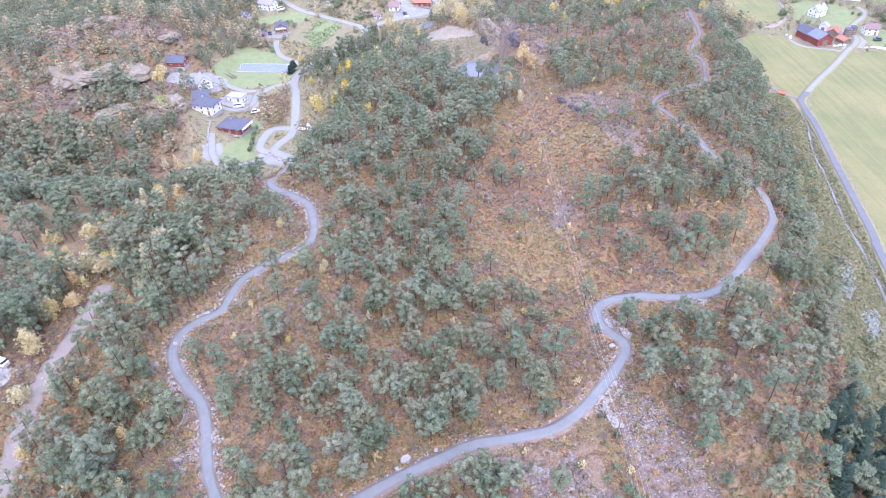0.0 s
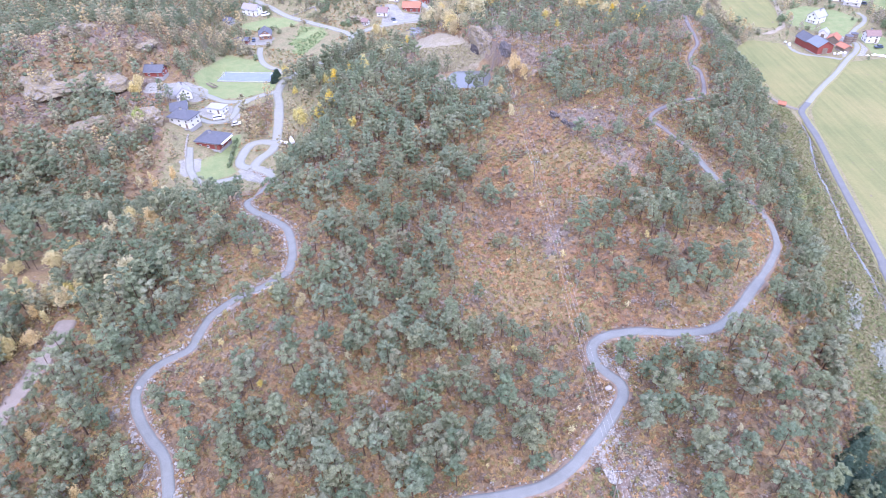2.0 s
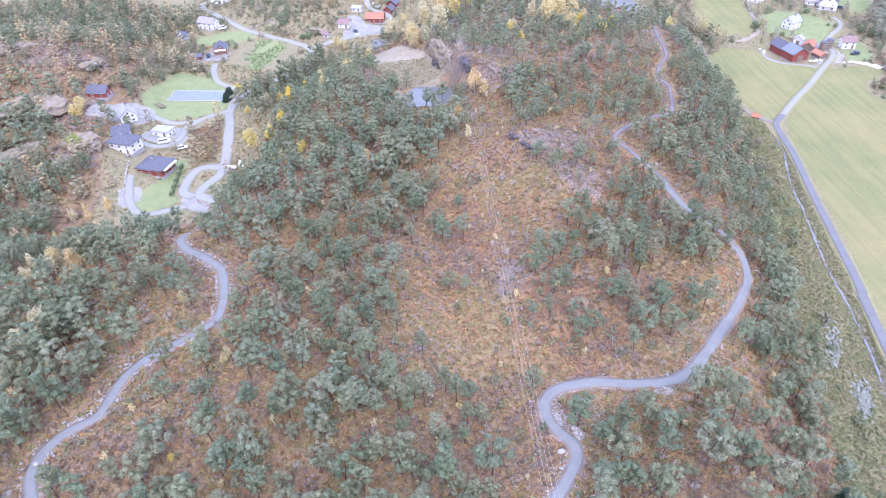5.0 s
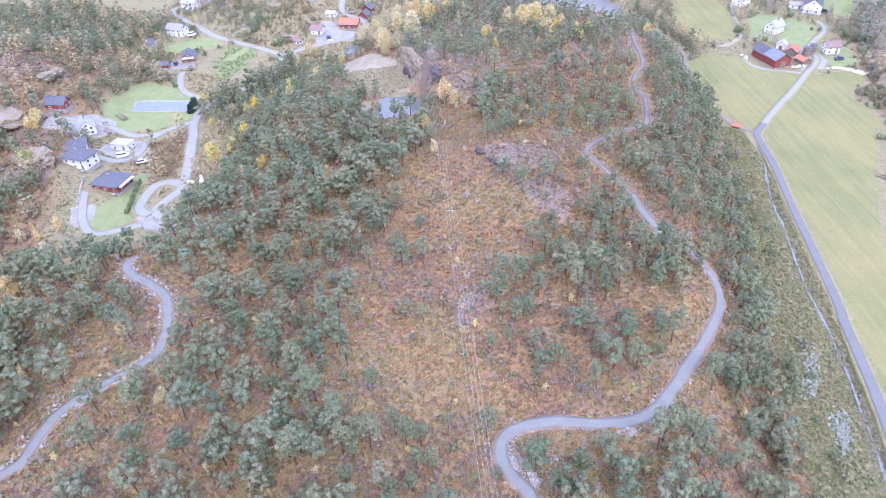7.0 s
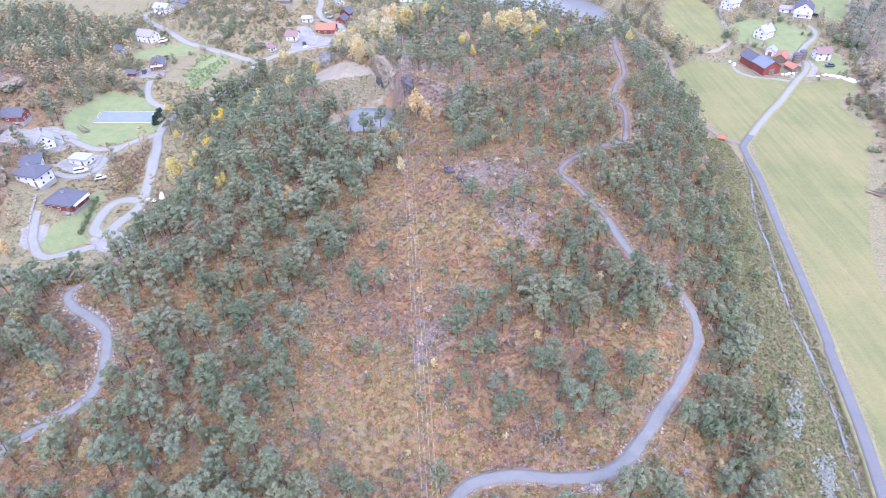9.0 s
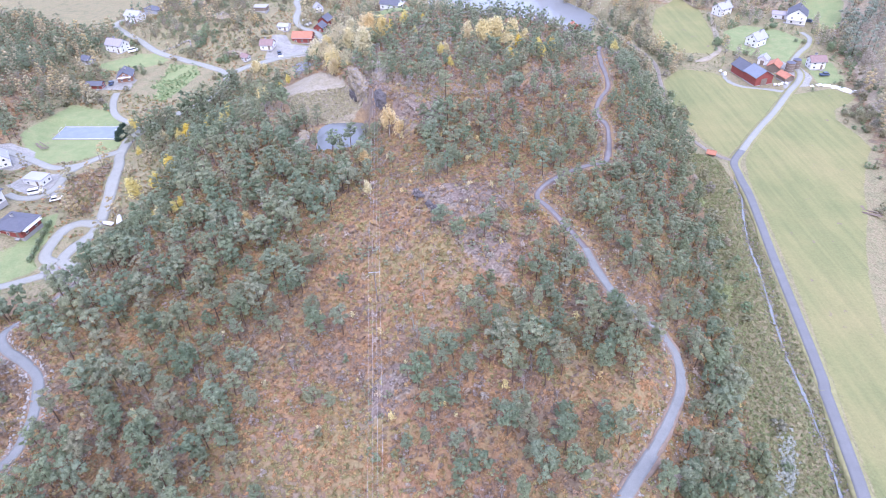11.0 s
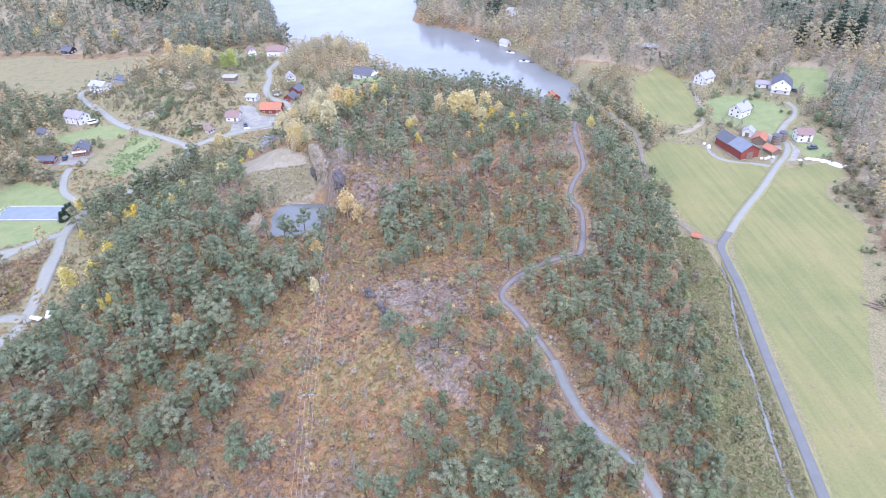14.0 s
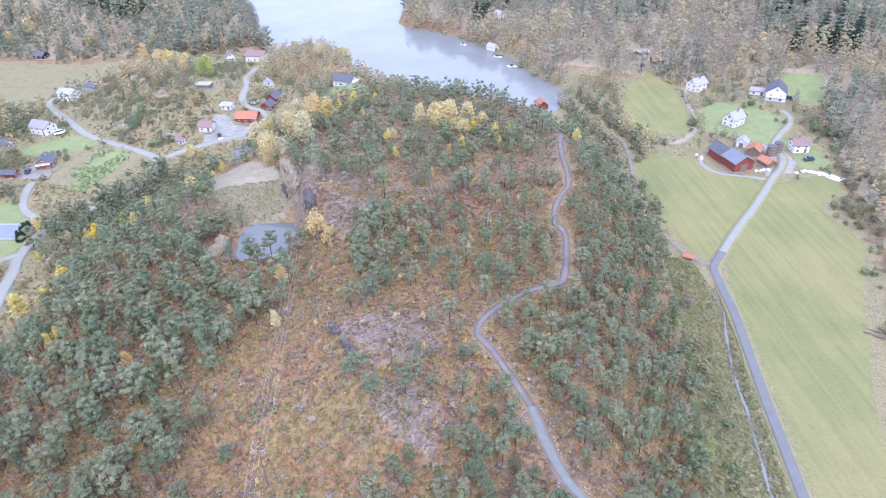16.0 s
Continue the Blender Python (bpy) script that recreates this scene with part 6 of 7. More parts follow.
wood_of("grey_saplings", [bare_shape(200 + s, 5.5, 1.0, 45) for s in range(4)], p, rng.uniform(0.5, 1.0, len(p)), [PALE_BARK, TWIGS], "pale grey leafless young birches", "saplings", rng)
p = scatter(-14, 22, 303, 332, 0.9, rng)
p = p[inside(p[:, 0], p[:, 1], GRIT[0])]
tussocks("pond_reeds", p, 0.8, 0.5, foliage("dry_reeds", [(0.44, 0.39, 0.24), (0.40, 0.37, 0.22), (0.47, 0.41, 0.28), (0.36, 0.35, 0.19)], 0.25, 5.0, 0.42), "dry yellowish reeds at the head of the pond", "reeds", 3)
p = scatter(-98, -74, 264, 308, 0.9, rng)
p = p[inside(p[:, 0], p[:, 1], MOUND) & allowed(p, 2.2)]
tussocks("mound_heath", p, 0.9, 0.4, HEATH, "brown heather on the mound beside the lane", "heath")
p = p[rng.uniform(0, 1, len(p)) < 0.12]
wood_of("mound_shrubs", SHRUBS, p, rng.uniform(0.3, 0.7, len(p)), [TWIGS, RUSSET], "russet shrubs on the mound beside the lane", "shrubs", rng)
HEDGE = [leafy_shape(120, 1.6, 0.9, 220, 0.36, 0.02, 1, False)]
for k in range(15):
    tree_things("hedge_bush", HEDGE, [(-89.5 + 0.15 * k, 262.5 - 1.5 * k)], [0.8 + 0.3 * (k % 3)], (TWIGS, GREENS), "small round green garden bush in a row", "bush", "row of garden bushes", rng)
tree_things("garden_conifer", [spruce_shape(77, 5.0, 1.2, 9)], [(-85.2, 323.0), (-85.8, 321.0), (-85.0, 325.2), (-84.6, 327.2)], [1.0, 0.9, 1.1, 1.0], (BARK, SPRUCE), "dark green clipped conifer beside the ball court", "conifer", "conifers by the court", rng)
p = scatter(-160, 2, 222, 545, 1.9, rng)
p = p[inside(p[:, 0], p[:, 1], VALLEY_WEST) & allowed(p, 2.4)]
tussocks("valley_grass", p, 0.9, 0.35, REEDS, "rough grass and weeds between the houses", "rough grass", 2)
patch = scatter(-92, -62, 352, 402, 1.4, rng)
patch = patch[(depth_in(patch[:, 0], patch[:, 1], LAWNS[-1]) > rng.normal(0, 1.6, len(patch))) & (patchy(patch[:, 0], patch[:, 1], 0.3, 2) > 0.3)]
tussocks("vegetable_patch", patch, 0.8, 0.6, BRIGHT_GREENS, "lush green overgrown vegetable patch", "garden plants")
p = p[patchy(p[:, 0], p[:, 1], 0.06, 3) > 0.42]
tussocks("valley_heath", p, 1.1, 0.5, HEATH, "brown bracken between the houses", "heath", 2)
p = scatter(140, 265, 340, 470, 2.2, rng)
p = p[(east(p[:, 0], p[:, 1]) < 10) & ~on_hill(p[:, 0], p[:, 1]) & allowed(p, 2.4)]
tussocks("farm_grass", p, 0.9, 0.35, REEDS, "rough grass around the farm", "rough grass", 2)

# ---- power line ----
def power_pole(x, y, height, rot, label):
    z = float(ground_z(np.float64(x), np.float64(y)))
    p = tagged(new("power_pole"), label, "power pole", "poles of the power line")
    p.matrix_basis = pose(x, y, z, 0, 0, rot)
    part("pole", rod((0, 0, -1.2), (0, 0, height), 0.17, 0.11, 10), WOOD, p)
    part("crossarm", box(3.0, 0.16, 0.16, 0, 0.14, height - 0.35, 0.02), STEEL, p, "pale steel crossarm")
    for s in (-1, 1):
        part("brace", rod((0, 0.12, height - 1.3), (s * 0.95, 0.12, height - 0.35), 0.03), STEEL, p)
    for s in (-1.35, -0.45, 0.45, 1.35):
        i = part("insulator", rod((s, 0.14, height - 0.2), (s, 0.14, height + 0.16), 0.07, 0.05, 8), GLASS, p)
        part("pin", rod((s, 0.14, height - 0.36), (s, 0.14, height - 0.18), 0.025), STEEL, i)
    return p


LINE = [(33.0, -60.0), (32.0, 83.0), (28.2, 191.8), (23.5, 345.0), (18.0, 500.0)]
tops = []
for k, (x, y) in enumerate(LINE):
    nxt, prv = LINE[min(k + 1, len(LINE) - 1)], LINE[max(k - 1, 0)]
    rot = math.degrees(math.atan2(-(nxt[0] - prv[0]), nxt[1] - prv[1]))
    z = float(ground_z(np.float64(x), np.float64(y)))
    if k < 4:
        power_pole(x, y, 10.0, rot, "slim brown wooden power pole with a crossarm")
    tops.append((x, y, z + 10.15, radians(rot)))
WIRE = plain("aluminium_wire", (0.62, 0.62, 0.64), 0.45, 0.3, 0.1, 2)
for s in (-1.35, -0.45, 0.45, 1.35):
    bm = bmesh.new()
    for (ax, ay, az, ar), (bx, by, bz, br) in zip(tops[:-2], tops[1:-1]):
        prev = None
        for k in range(25):
            t = k / 24
            r = ar + (br - ar) * t
            c = Vector((ax + (bx - ax) * t + s * math.cos(r), ay + (by - ay) * t + s * math.sin(r), az + (bz - az) * t - 9.0 * t * (1 - t)))
            ring = [bm.verts.new(c + Vector((0.015 * math.cos(a), 0, 0.015 * math.sin(a)))) for a in (0.5, 2.6, 4.7)]
            if prev:
                for j in range(3):
                    bm.faces.new((prev[j], prev[(j + 1) % 3], ring[(j + 1) % 3], ring[j]))
            prev = ring
    tagged(part("power_wire", bm, WIRE), "thin bright overhead wire between the poles", "wire", "wires of the power line")


# ---- stones ----
def stone_mesh(seed, flat=0.75, mat=STONE):
    r = np.random.default_rng(seed)
    bm = bmesh.new()
    bmesh.ops.create_icosphere(bm, subdivisions=2, radius=0.5)
    d = r.normal(0, 1, (5, 3))
    d /= np.linalg.norm(d, axis=1)[:, None]
    for v in bm.verts:
        n = v.co.normalized()
        for k in d:
            over = n.dot(Vector(k)) - 0.62
            if over > 0:
                v.co -= Vector(k) * over * 0.5
        v.co += n * r.normal(0, 0.02)
        v.co.z *= flat
    me = bpy.data.meshes.new("boulder")
    bm.to_mesh(me)
    bm.free()
    me.materials.append(mat)
    return me


PALE_STONE = plain("pale_blasted_rock", (0.46, 0.43, 0.40), 0.9, 0, 0.3, 1.5)
STONES = [stone_mesh(s, 0.6 + 0.05 * s, PALE_STONE) for s in range(5)]
rs = np.random.default_rng(5)


def boulder(x, y, size, label="pale angular boulder beside the gravel track"):
    me = STONES[int(rs.integers(5))]
    o = tagged(new("boulder", me), label, "boulder", "boulders along the track")
    z = float(ground_z(np.float64(x), np.float64(y)))
    o.matrix_basis = pose(x, y, z + 0.2 * size, rs.uniform(-15, 15), rs.uniform(-15, 15), rs.uniform(0, 360)) @ Matrix.Diagonal((size * rs.uniform(0.8, 1.3), size * rs.uniform(0.8, 1.2), size, 1))
    return o


boulder(36.6, 110.4, 1.9, "big pale boulder inside a bend of the track")
boulder(-11.8, 78.5, 2.0, "big pale boulder above the gravel track")
boulder(-69.9, 110.6, 1.2)


def strewn(line, width, count, seed, lo=0.25, hi=0.8, skew=0.0):
    """Places along a line, off its middle."""
    r = np.random.default_rng(seed)
    p = smooth_line(line)
    d = np.gradient(p, axis=0)
    d /= np.linalg.norm(d, axis=1)[:, None]
    i = r.integers(0, len(p), count)
    o = np.where(r.uniform(0, 1, count) < 0.5 + skew, 1, -1) * (width + np.abs(r.normal(0, 0.9, count)))
    s = r.uniform(-1.6, 1.6, count)
    return np.column_stack([p[i, 0] + d[i, 1] * o + d[i, 0] * s, p[i, 1] - d[i, 0] * o + d[i, 1] * s]), lo + (hi - lo) * r.uniform(0, 1, count) ** 2


for line, w, seed in ((TRACK_EAST, 1.9, 1), (TRACK_WEST, 1.8, 2)):
    where, size = strewn(line, w, 90, seed, 0.5, 1.15)
    for (x, y), s in zip(where, size):
        if 60 < y < 240:
            boulder(x, y, s)


def rubble(name, where, sizes, mat, label, category="stones", flat=1.0):
    """Many small stones in one mesh."""
    r = np.random.default_rng(3)
    base = np.array([(1, 0, 0), (0, 1, 0), (-1, 0, 0), (0, -1, 0), (0.2, 0.1, 0.8), (0, 0, -0.6)]) * 0.5
    faces = np.array([(0, 1, 4), (1, 2, 4), (2, 3, 4), (3, 0, 4), (1, 0, 5), (2, 1, 5), (3, 2, 5), (0, 3, 5)])
    n = len(where)
    a = r.uniform(0, 6.28, n)
    v = base[None] * sizes[:, None, None] * r.uniform(0.6, 1.4, (n, 6, 1)) * (1, 1, flat)
    x, y = v[..., 0] * np.cos(a)[:, None] - v[..., 1] * np.sin(a)[:, None], v[..., 0] * np.sin(a)[:, None] + v[..., 1] * np.cos(a)[:, None]
    z = ground_z(where[:, 0], where[:, 1])
    v = np.stack([x + where[:, :1], y + where[:, 1:], v[..., 2] + z[:, None] + 0.12 * sizes[:, None] + 0.06], -1)
    f = faces[None] + (np.arange(n) * 6)[:, None, None]
    return tagged(solid(name, v.reshape(-1, 3), f.reshape(-1, 3), mat), label, category, kind="stuff")


def rock_material(name, stone, moss, amount=0.5):
    """Weathered rock: pale and dark bands, cracks, and moss or heath in the hollows."""
    m, n, l, b = material(name, 0.92, 0, 0.2)
    mid, fine = noise_at(n, l, 0.5, 6, "Object", 0.7), noise_at(n, l, 2.4, 5, "Object", 0.7)
    c = ramp(n, l, fine, (0.32, tuple(v * 0.45 for v in stone)), (0.5, stone), (0.68, tuple(v * 1.45 for v in stone)))
    c = mixed(n, l, ramp(n, l, mid, (0.62 - 0.3 * amount, (0, 0, 0)), (0.68 - 0.3 * amount, (0.85, 0.85, 0.85))), c, ramp(n, l, fine, (0.35, tuple(v * 0.7 for v in moss)), (0.65, tuple(v * 1.2 for v in moss))))
    l.new(c, b.inputs["Base Color"])
    bumped(n, l, b, fine, 1.0, 0.5)
    return m


def ledge(x, y, sx, sy, sz, rot, mat, label, seed, fine_steps=4, flat=1.0):
    """A weathered rock ledge, half buried, broken into steps and clefts."""
    bm = bmesh.new()
    bmesh.ops.create_icosphere(bm, subdivisions=fine_steps, radius=1)
    off = Vector((seed * 7.1, seed * 3.3, 0))
    for v in bm.verts:
        n = v.co.normalized()
        q = Vector([math.copysign(abs(c) ** 0.65, c) * d / 2 for c, d in zip(n, (sx, sy, sz))])
        big = noise.noise(q * (1.6 / min(sx, sy)) + off)
        mid = abs(noise.noise(q * (4.5 / min(sx, sy)) + off))
        fine = noise.noise(q * 0.9 + off)
        cleft = abs(noise.noise(Vector((q.x * 0.35, q.y * 0.8, q.z * 0.8)) + off * 2))
        v.co = q + n * (min(sx, sy) * (0.22 * big - 0.28 * mid) + 0.45 * fine - 0.8 * max(0.0, 0.16 - cleft) * min(3.0, sz))
        v.co.z *= flat
    o = part("rock_ledge", bm, mat)
    o.matrix_basis = pose(x, y, float(ground_z(np.float64(x), np.float64(y))), 0, 0, rot)
    return tagged(o, label, "rock")


MOSSY = rock_material("lichen_rock", (0.34, 0.31, 0.30), (0.34, 0.28, 0.175), 0.7)
# narrow DARK_STONE ledges on the moor: shade of the low cliffs as dark rock
ledge(39.2, 229.3, 2.4, 4.5, 3.0, 20, DARK_STONE, "short rock ledge on the moor, coloured dark as its shaded face", 1)
ledge(43.6, 221.6, 2.0, 8, 2.6, 30, DARK_STONE, "long rock ledge on the moor, coloured dark as its shaded face", 2)
ledge(17.0, 318.0, 5, 24, 12, 20, MOSSY, "weathered rock face above the pond", 3, 5)
ledge(24.0, 324.0, 9, 24, 10, 15, MOSSY, "grey rock face above the pond", 4, 5, 0.8)
# shaded west side of the rock face, added as a strip of dark rock
ledge(14.5, 319.0, 2.2, 9, 5, 22, DARK_STONE, "foot of the rock face, coloured dark as its shaded side", 9)
ledge(26.5, 295.0, 4, 10, 6, 12, DARK_STONE, "dark rock at the end of the pond", 5)
ledge(-2.5, 285.0, 6, 12, 4, -10, MOSSY, "grey rock at the pond's edge", 6)
ledge(-126.0, 262.0, 12, 14, 9, 40, MOSSY, "bare rocky knoll behind the white house", 7, 5, 0.8)
ledge(-186.0, 342.0, 22, 12, 10, 25, MOSSY, "broad bare rock above the western wood", 8, 5, 0.7)
BARE_ROCK = rock_material("pale_bare_rock", (0.42, 0.39, 0.355), (0.30, 0.22, 0.14), 0.3)
for k, (x, y, sx, sy, rot) in enumerate([(38.6, 118.2, 2.6, 5.5, 20), (41.5, 114, 2.2, 5, 30), (31.6, 92.6, 3.6, 4.5, 60), (34.6, 96.8, 2.2, 5, -40), (33, 89, 3, 5, 10), (56.7, 121.5, 1.6, 4, 70), (62, 122.6, 2, 3.2, 60), (-50.6, 142.8, 1.6, 5, -45), (-54, 138, 1.8, 3.4, -40), (-66, 121.4, 1.5, 3.5, -50), (-72.8, 104, 1.4, 4, 20), (-66, 98, 1.6, 4, 30), (-60.3, 88.6, 1.6, 4.2, 15), (-52.6, 84, 1.4, 3.2, 10), (-57.6, 76, 2.0, 6, 20), (-48, 144.5, 1.6, 3.5, -40)]):
    ledge(x, y, sx * 1.3, sy * 1.3, 1.6, rot, BARE_ROCK, "pale bare rock scraped clean beside the track", 20 + k, 3, 0.3)
for k, (x, y, sx, sy, sz, rot) in enumerate([(-174, 303, 46, 34, 15, 20), (-152, 266, 18, 12, 8, 30), (-136, 247, 16, 9, 6, 10), (-150, 336, 14, 10, 6, 70)]):
    ledge(x, y, sx, sy, sz, rot, MOSSY, "weathered mauve-brown rock on the western rise", 100 + k, 5, 0.5)

slabs, slab_size = [], []
for outline in ROCKS:
    q = np.array(outline)
    g = rs.uniform(q.min(0) - 1, q.max(0) + 1, (int(0.22 * np.prod(q.max(0) - q.min(0))), 2))
    g = g[inside(g[:, 0], g[:, 1], outline) & (ROAD_GAP(g[:, 0], g[:, 1]) > 2.5)]
    slabs.append(g)
    slab_size.append(rs.uniform(0.3, 1.3, len(g)) ** 1.2)
rubble("rock_slabs", np.concatenate(slabs), np.concatenate(slab_size), rock_material("moor_rock", (0.285, 0.245, 0.215), (0.30, 0.215, 0.135), 0.55), "low weathered slabs of mauve-grey rock on the moor", "rock slabs", 0.3)

DUG_EARTH = rock_material("red_brown_dug_earth", (0.35, 0.25, 0.185), (0.31, 0.22, 0.14), 0.5)
for k, (x, y, sx, sy, rot) in enumerate([(16, 78, 9, 7, 20), (24, 82.5, 8, 5, 10), (26, 76, 6, 9, 0), (17, 73, 7, 6, 40), (58, 92, 3, 6, -40), (-28, 92, 8, 5, 10), (28, 96.5, 2.4, 8, -40), (33.5, 118, 1.8, 8, 0)]):
    ledge(x, y, sx, sy, 2.2, rot, DUG_EARTH, "bare red-brown earth bank below the track", 80 + k, 3, 0.22)
for k, (x, y, sx, sy, rot) in enumerate([(20.5, 74.5, 3.0, 6, 10), (15, 75.5, 3.5, 4, 60)]):
    ledge(x, y, sx, sy, 2.4, rot, BARE_ROCK, "pale rock laid bare in the earth bank", 90 + k, 3, 0.35)

w1, s1 = strewn(TRACK_EAST, 1.5, 2400, 21, 0.2, 0.7)
w2, s2 = strewn(TRACK_WEST, 1.5, 2600, 22, 0.2, 0.85)
rubble("roadside_stones", np.concatenate([w1, w2]), np.concatenate([s1, s2]), PALE_STONE, "pale blasted stones strewn along the gravel tracks")
w3, s3 = strewn(STREAM, 0.1, 2400, 23, 0.2, 0.75)
rubble("stream_stones", w3, s3, STONE, "grey stones along the brook")
w4, s4 = strewn([(48, 640), (53, 620), (72, 609), (93, 586), (110, 556), (123, 532), (129, 503), (139, 481), (143, 466), (138, 446)], 0.6, 900, 24, 0.6, 1.9)
rubble("shore_rocks", w4, s4, plain("shore_stone", (0.27, 0.25, 0.24), 0.9, 0, 0.5, 0.7), "grey rocks along the fjord shore")
heaps = []
for cx, cy, r0, n in ((31, 93, 4.5, 300), (44, 119, 5.0, 320), (40, 121, 4, 200), (61, 124, 3.0, 160), (78, 198.5, 3.2, 260), (-61, 138, 3, 120), (-52, 144, 3, 120), (-44, 148, 3, 100), (-62, 96, 3, 100), (-57, 80, 3, 130), (40, 84, 8, 280), (46, 74, 9, 280), (18, 76, 7, 160), (36.5, 95, 4, 120)):
    q = rs.normal(0, 0.5, (n, 2)) * r0
    heaps.append(np.column_stack([cx + q[:, 0], cy + q[:, 1]]))
heaps = np.concatenate(heaps)
heaps = heaps[ROAD_GAP(heaps[:, 0], heaps[:, 1]) > 1.7]
rubble("blasted_rock", heaps, rs.uniform(0.15, 0.6, len(heaps)), PALE_STONE, "heaps of pale blasted rock beside the track")

q = np.random.default_rng(41).normal(0, 0.5, (190, 2)) * (5.0, 7.5) + (-17, 387)
rubble("stone_pile", q, np.random.default_rng(42).uniform(0.5, 1.6, len(q)), plain("blue_grey_stone", (0.33, 0.345, 0.385), 0.9, 0, 0.4, 0.8), "heap of blue-grey quarried stones below the lane")
for k, (x, y, sx, sy, sz, rot) in enumerate([(-66, 438, 9, 14, 5, 40), (-84, 462, 8, 16, 6, 30), (-52, 404, 7, 12, 4, 60), (-90, 436, 5, 9, 3, 20), (-70, 472, 9, 12, 6, 50)]):
    ledge(x, y, sx, sy, sz, rot, MOSSY, "weathered rock outcrop on the bushy village slope", 60 + k, 3)

# stream water in its ditch
sp = smooth_line(STREAM)
sd = np.gradient(sp, axis=0)
sd /= np.linalg.norm(sd, axis=1)[:, None]
sw = 0.22 + 0.14 * np.sin(np.arange(len(sp)) * 0.31) + 0.10 * np.sin(np.arange(len(sp)) * 0.83)
sz = ground_z(sp[:, 0], sp[:, 1]) + 0.25
sv = np.stack([np.column_stack([sp[:, 0] + sd[:, 1] * sw, sp[:, 1] - sd[:, 0] * sw, sz]), np.column_stack([sp[:, 0] - sd[:, 1] * sw, sp[:, 1] + sd[:, 0] * sw, sz])], 1).reshape(-1, 3)
si = np.arange(len(sp) - 1) * 2
tagged(solid("water_stream", sv, np.stack([si, si + 2, si + 3, si + 1], -1), SEA), "narrow brook in a ditch beside the road", "water", kind="structure")


# ---- vehicles ----
def car(x, y, rot, paint, label, van=False):
    z = float(ground_z(np.float64(x), np.float64(y))) + 0.16
    c = tagged(new("van" if van else "car"), label, "van" if van else "car")
    c.matrix_basis = pose(x, y, z, 0, 0, rot)
    ln, w, h = (5.2, 1.95, 1.2) if van else (4.4, 1.8, 0.75)
    part("body", box(w, ln, h, 0, 0, 0.3, 0.16), paint, c)
    part("cabin", box(w * 0.9, ln * (0.72 if van else 0.52), 0.75, 0, -ln * 0.08, 0.3 + h - 0.1, 0.16), GLASS, c, "dark glazed cabin")
    part("roof", box(w * 0.84, ln * (0.68 if van else 0.42), 0.08, 0, -ln * 0.08, 0.3 + h + 0.62, 0.03), paint, c)
    for sx in (-1, 1):
        for sy in (-1, 1):
            t = part("wheel", rod((sx * (w / 2 - 0.22), sy * ln * 0.31, 0.32), (sx * (w / 2 + 0.01), sy * ln * 0.31, 0.32), 0.32, None, 14), RUBBER, c)
            part("rim", rod((sx * (w / 2), sy * ln * 0.31, 0.32), (sx * (w / 2 + 0.03), sy * ln * 0.31, 0.32), 0.19, None, 12), STEEL, t)
        part("headlight", box(0.35, 0.08, 0.18, sx * w * 0.33, ln / 2 + 0.0, 0.3 + h * 0.55), GLASS, c)
    return c


car(-101.5, 279.8, -72, WHITE, "white van parked on the gravel lane", True)
car(-93.2, 276.4, -68, WHITE, "white car parked by the lane")
car(-109.5, 415.5, -60, WHITE, "white camper parked beside the house", True)
car(-112.0, 106.5, 70, WHITE, "white van parked on the lower yard", True)
car(-31.0, 404.5, 20, BLUE_PAINT, "dark car on the gravel yard")
car(-108.5, 378.0, 10, BLUE_PAINT, "dark car in front of the brick house")
car(229.0, 352.5, 88, BLUE_PAINT, "dark car beside the white house")
car(252.5, 417.0, 60, BLUE_PAINT, "dark car beside the grey house")

# ---- play court ----
court = tagged(new("ball_court"), "grey-blue ball court on the lawn", "ball court")
court.matrix_basis = pose(-100.5, 328.4, float(ground_z(np.float64(-100.5), np.float64(328.4))), 0, 0, -6)
part("surface", box(27, 11, 0.5, 0, 0, -0.25, 0.03), BLUE_COURT, court)
for s in (-1, 1):
    part("kerb", box(27.5, 0.25, 0.62, 0, s * 5.62, -0.25), CONCRETE, court)
    part("kerb", box(0.25, 10.99, 0.62, s * 13.62, 0, -0.25), CONCRETE, court)
    part("touch_line", box(26.0, 0.16, 0.012, 0, s * 5.2, 0.25), WHITE, court)
    g = part("goal", rod((s * 12.6, -1.5, 2.1), (s * 12.6, 1.5, 2.1), 0.05), WHITE, court)
    for yy in (-1.5, 1.5):
        part("goal_post", rod((s * 12.6, yy, 0.2), (s * 12.6, yy, 2.1), 0.05), WHITE, g)
    for k in range(10):
        part("fence_post", rod((-13.5 + 3 * k, s * 5.65, 0.3), (-13.5 + 3 * k, s * 5.65, 1.4), 0.04), STEEL, court)


# ---- silos, boats, jetties, odds and ends on the farm ----
def silo(x, y, r, h):
    z = float(ground_z(np.float64(x), np.float64(y)))
    s = tagged(new("silo"), "round weathered wooden silo by the barn", "silo", "silos by the barn")
    s.matrix_basis = pose(x, y, z)
    part("drum", rod((0, 0, -0.5), (0, 0, h), r, r, 20), WOOD, s)
    part("lid", rod((0, 0, h), (0, 0, h + 0.6), r * 1.06, 0.25, 20), SLATE, s)
    for k in range(3):
        part("hoop", rod((0, 0, 0.8 + k * 1.3), (0, 0, 0.88 + k * 1.3), r + 0.04, None, 20), STEEL, s)


silo(214.5, 357.5, 2.0, 4.2)
silo(218.6, 360.0, 1.8, 4.4)


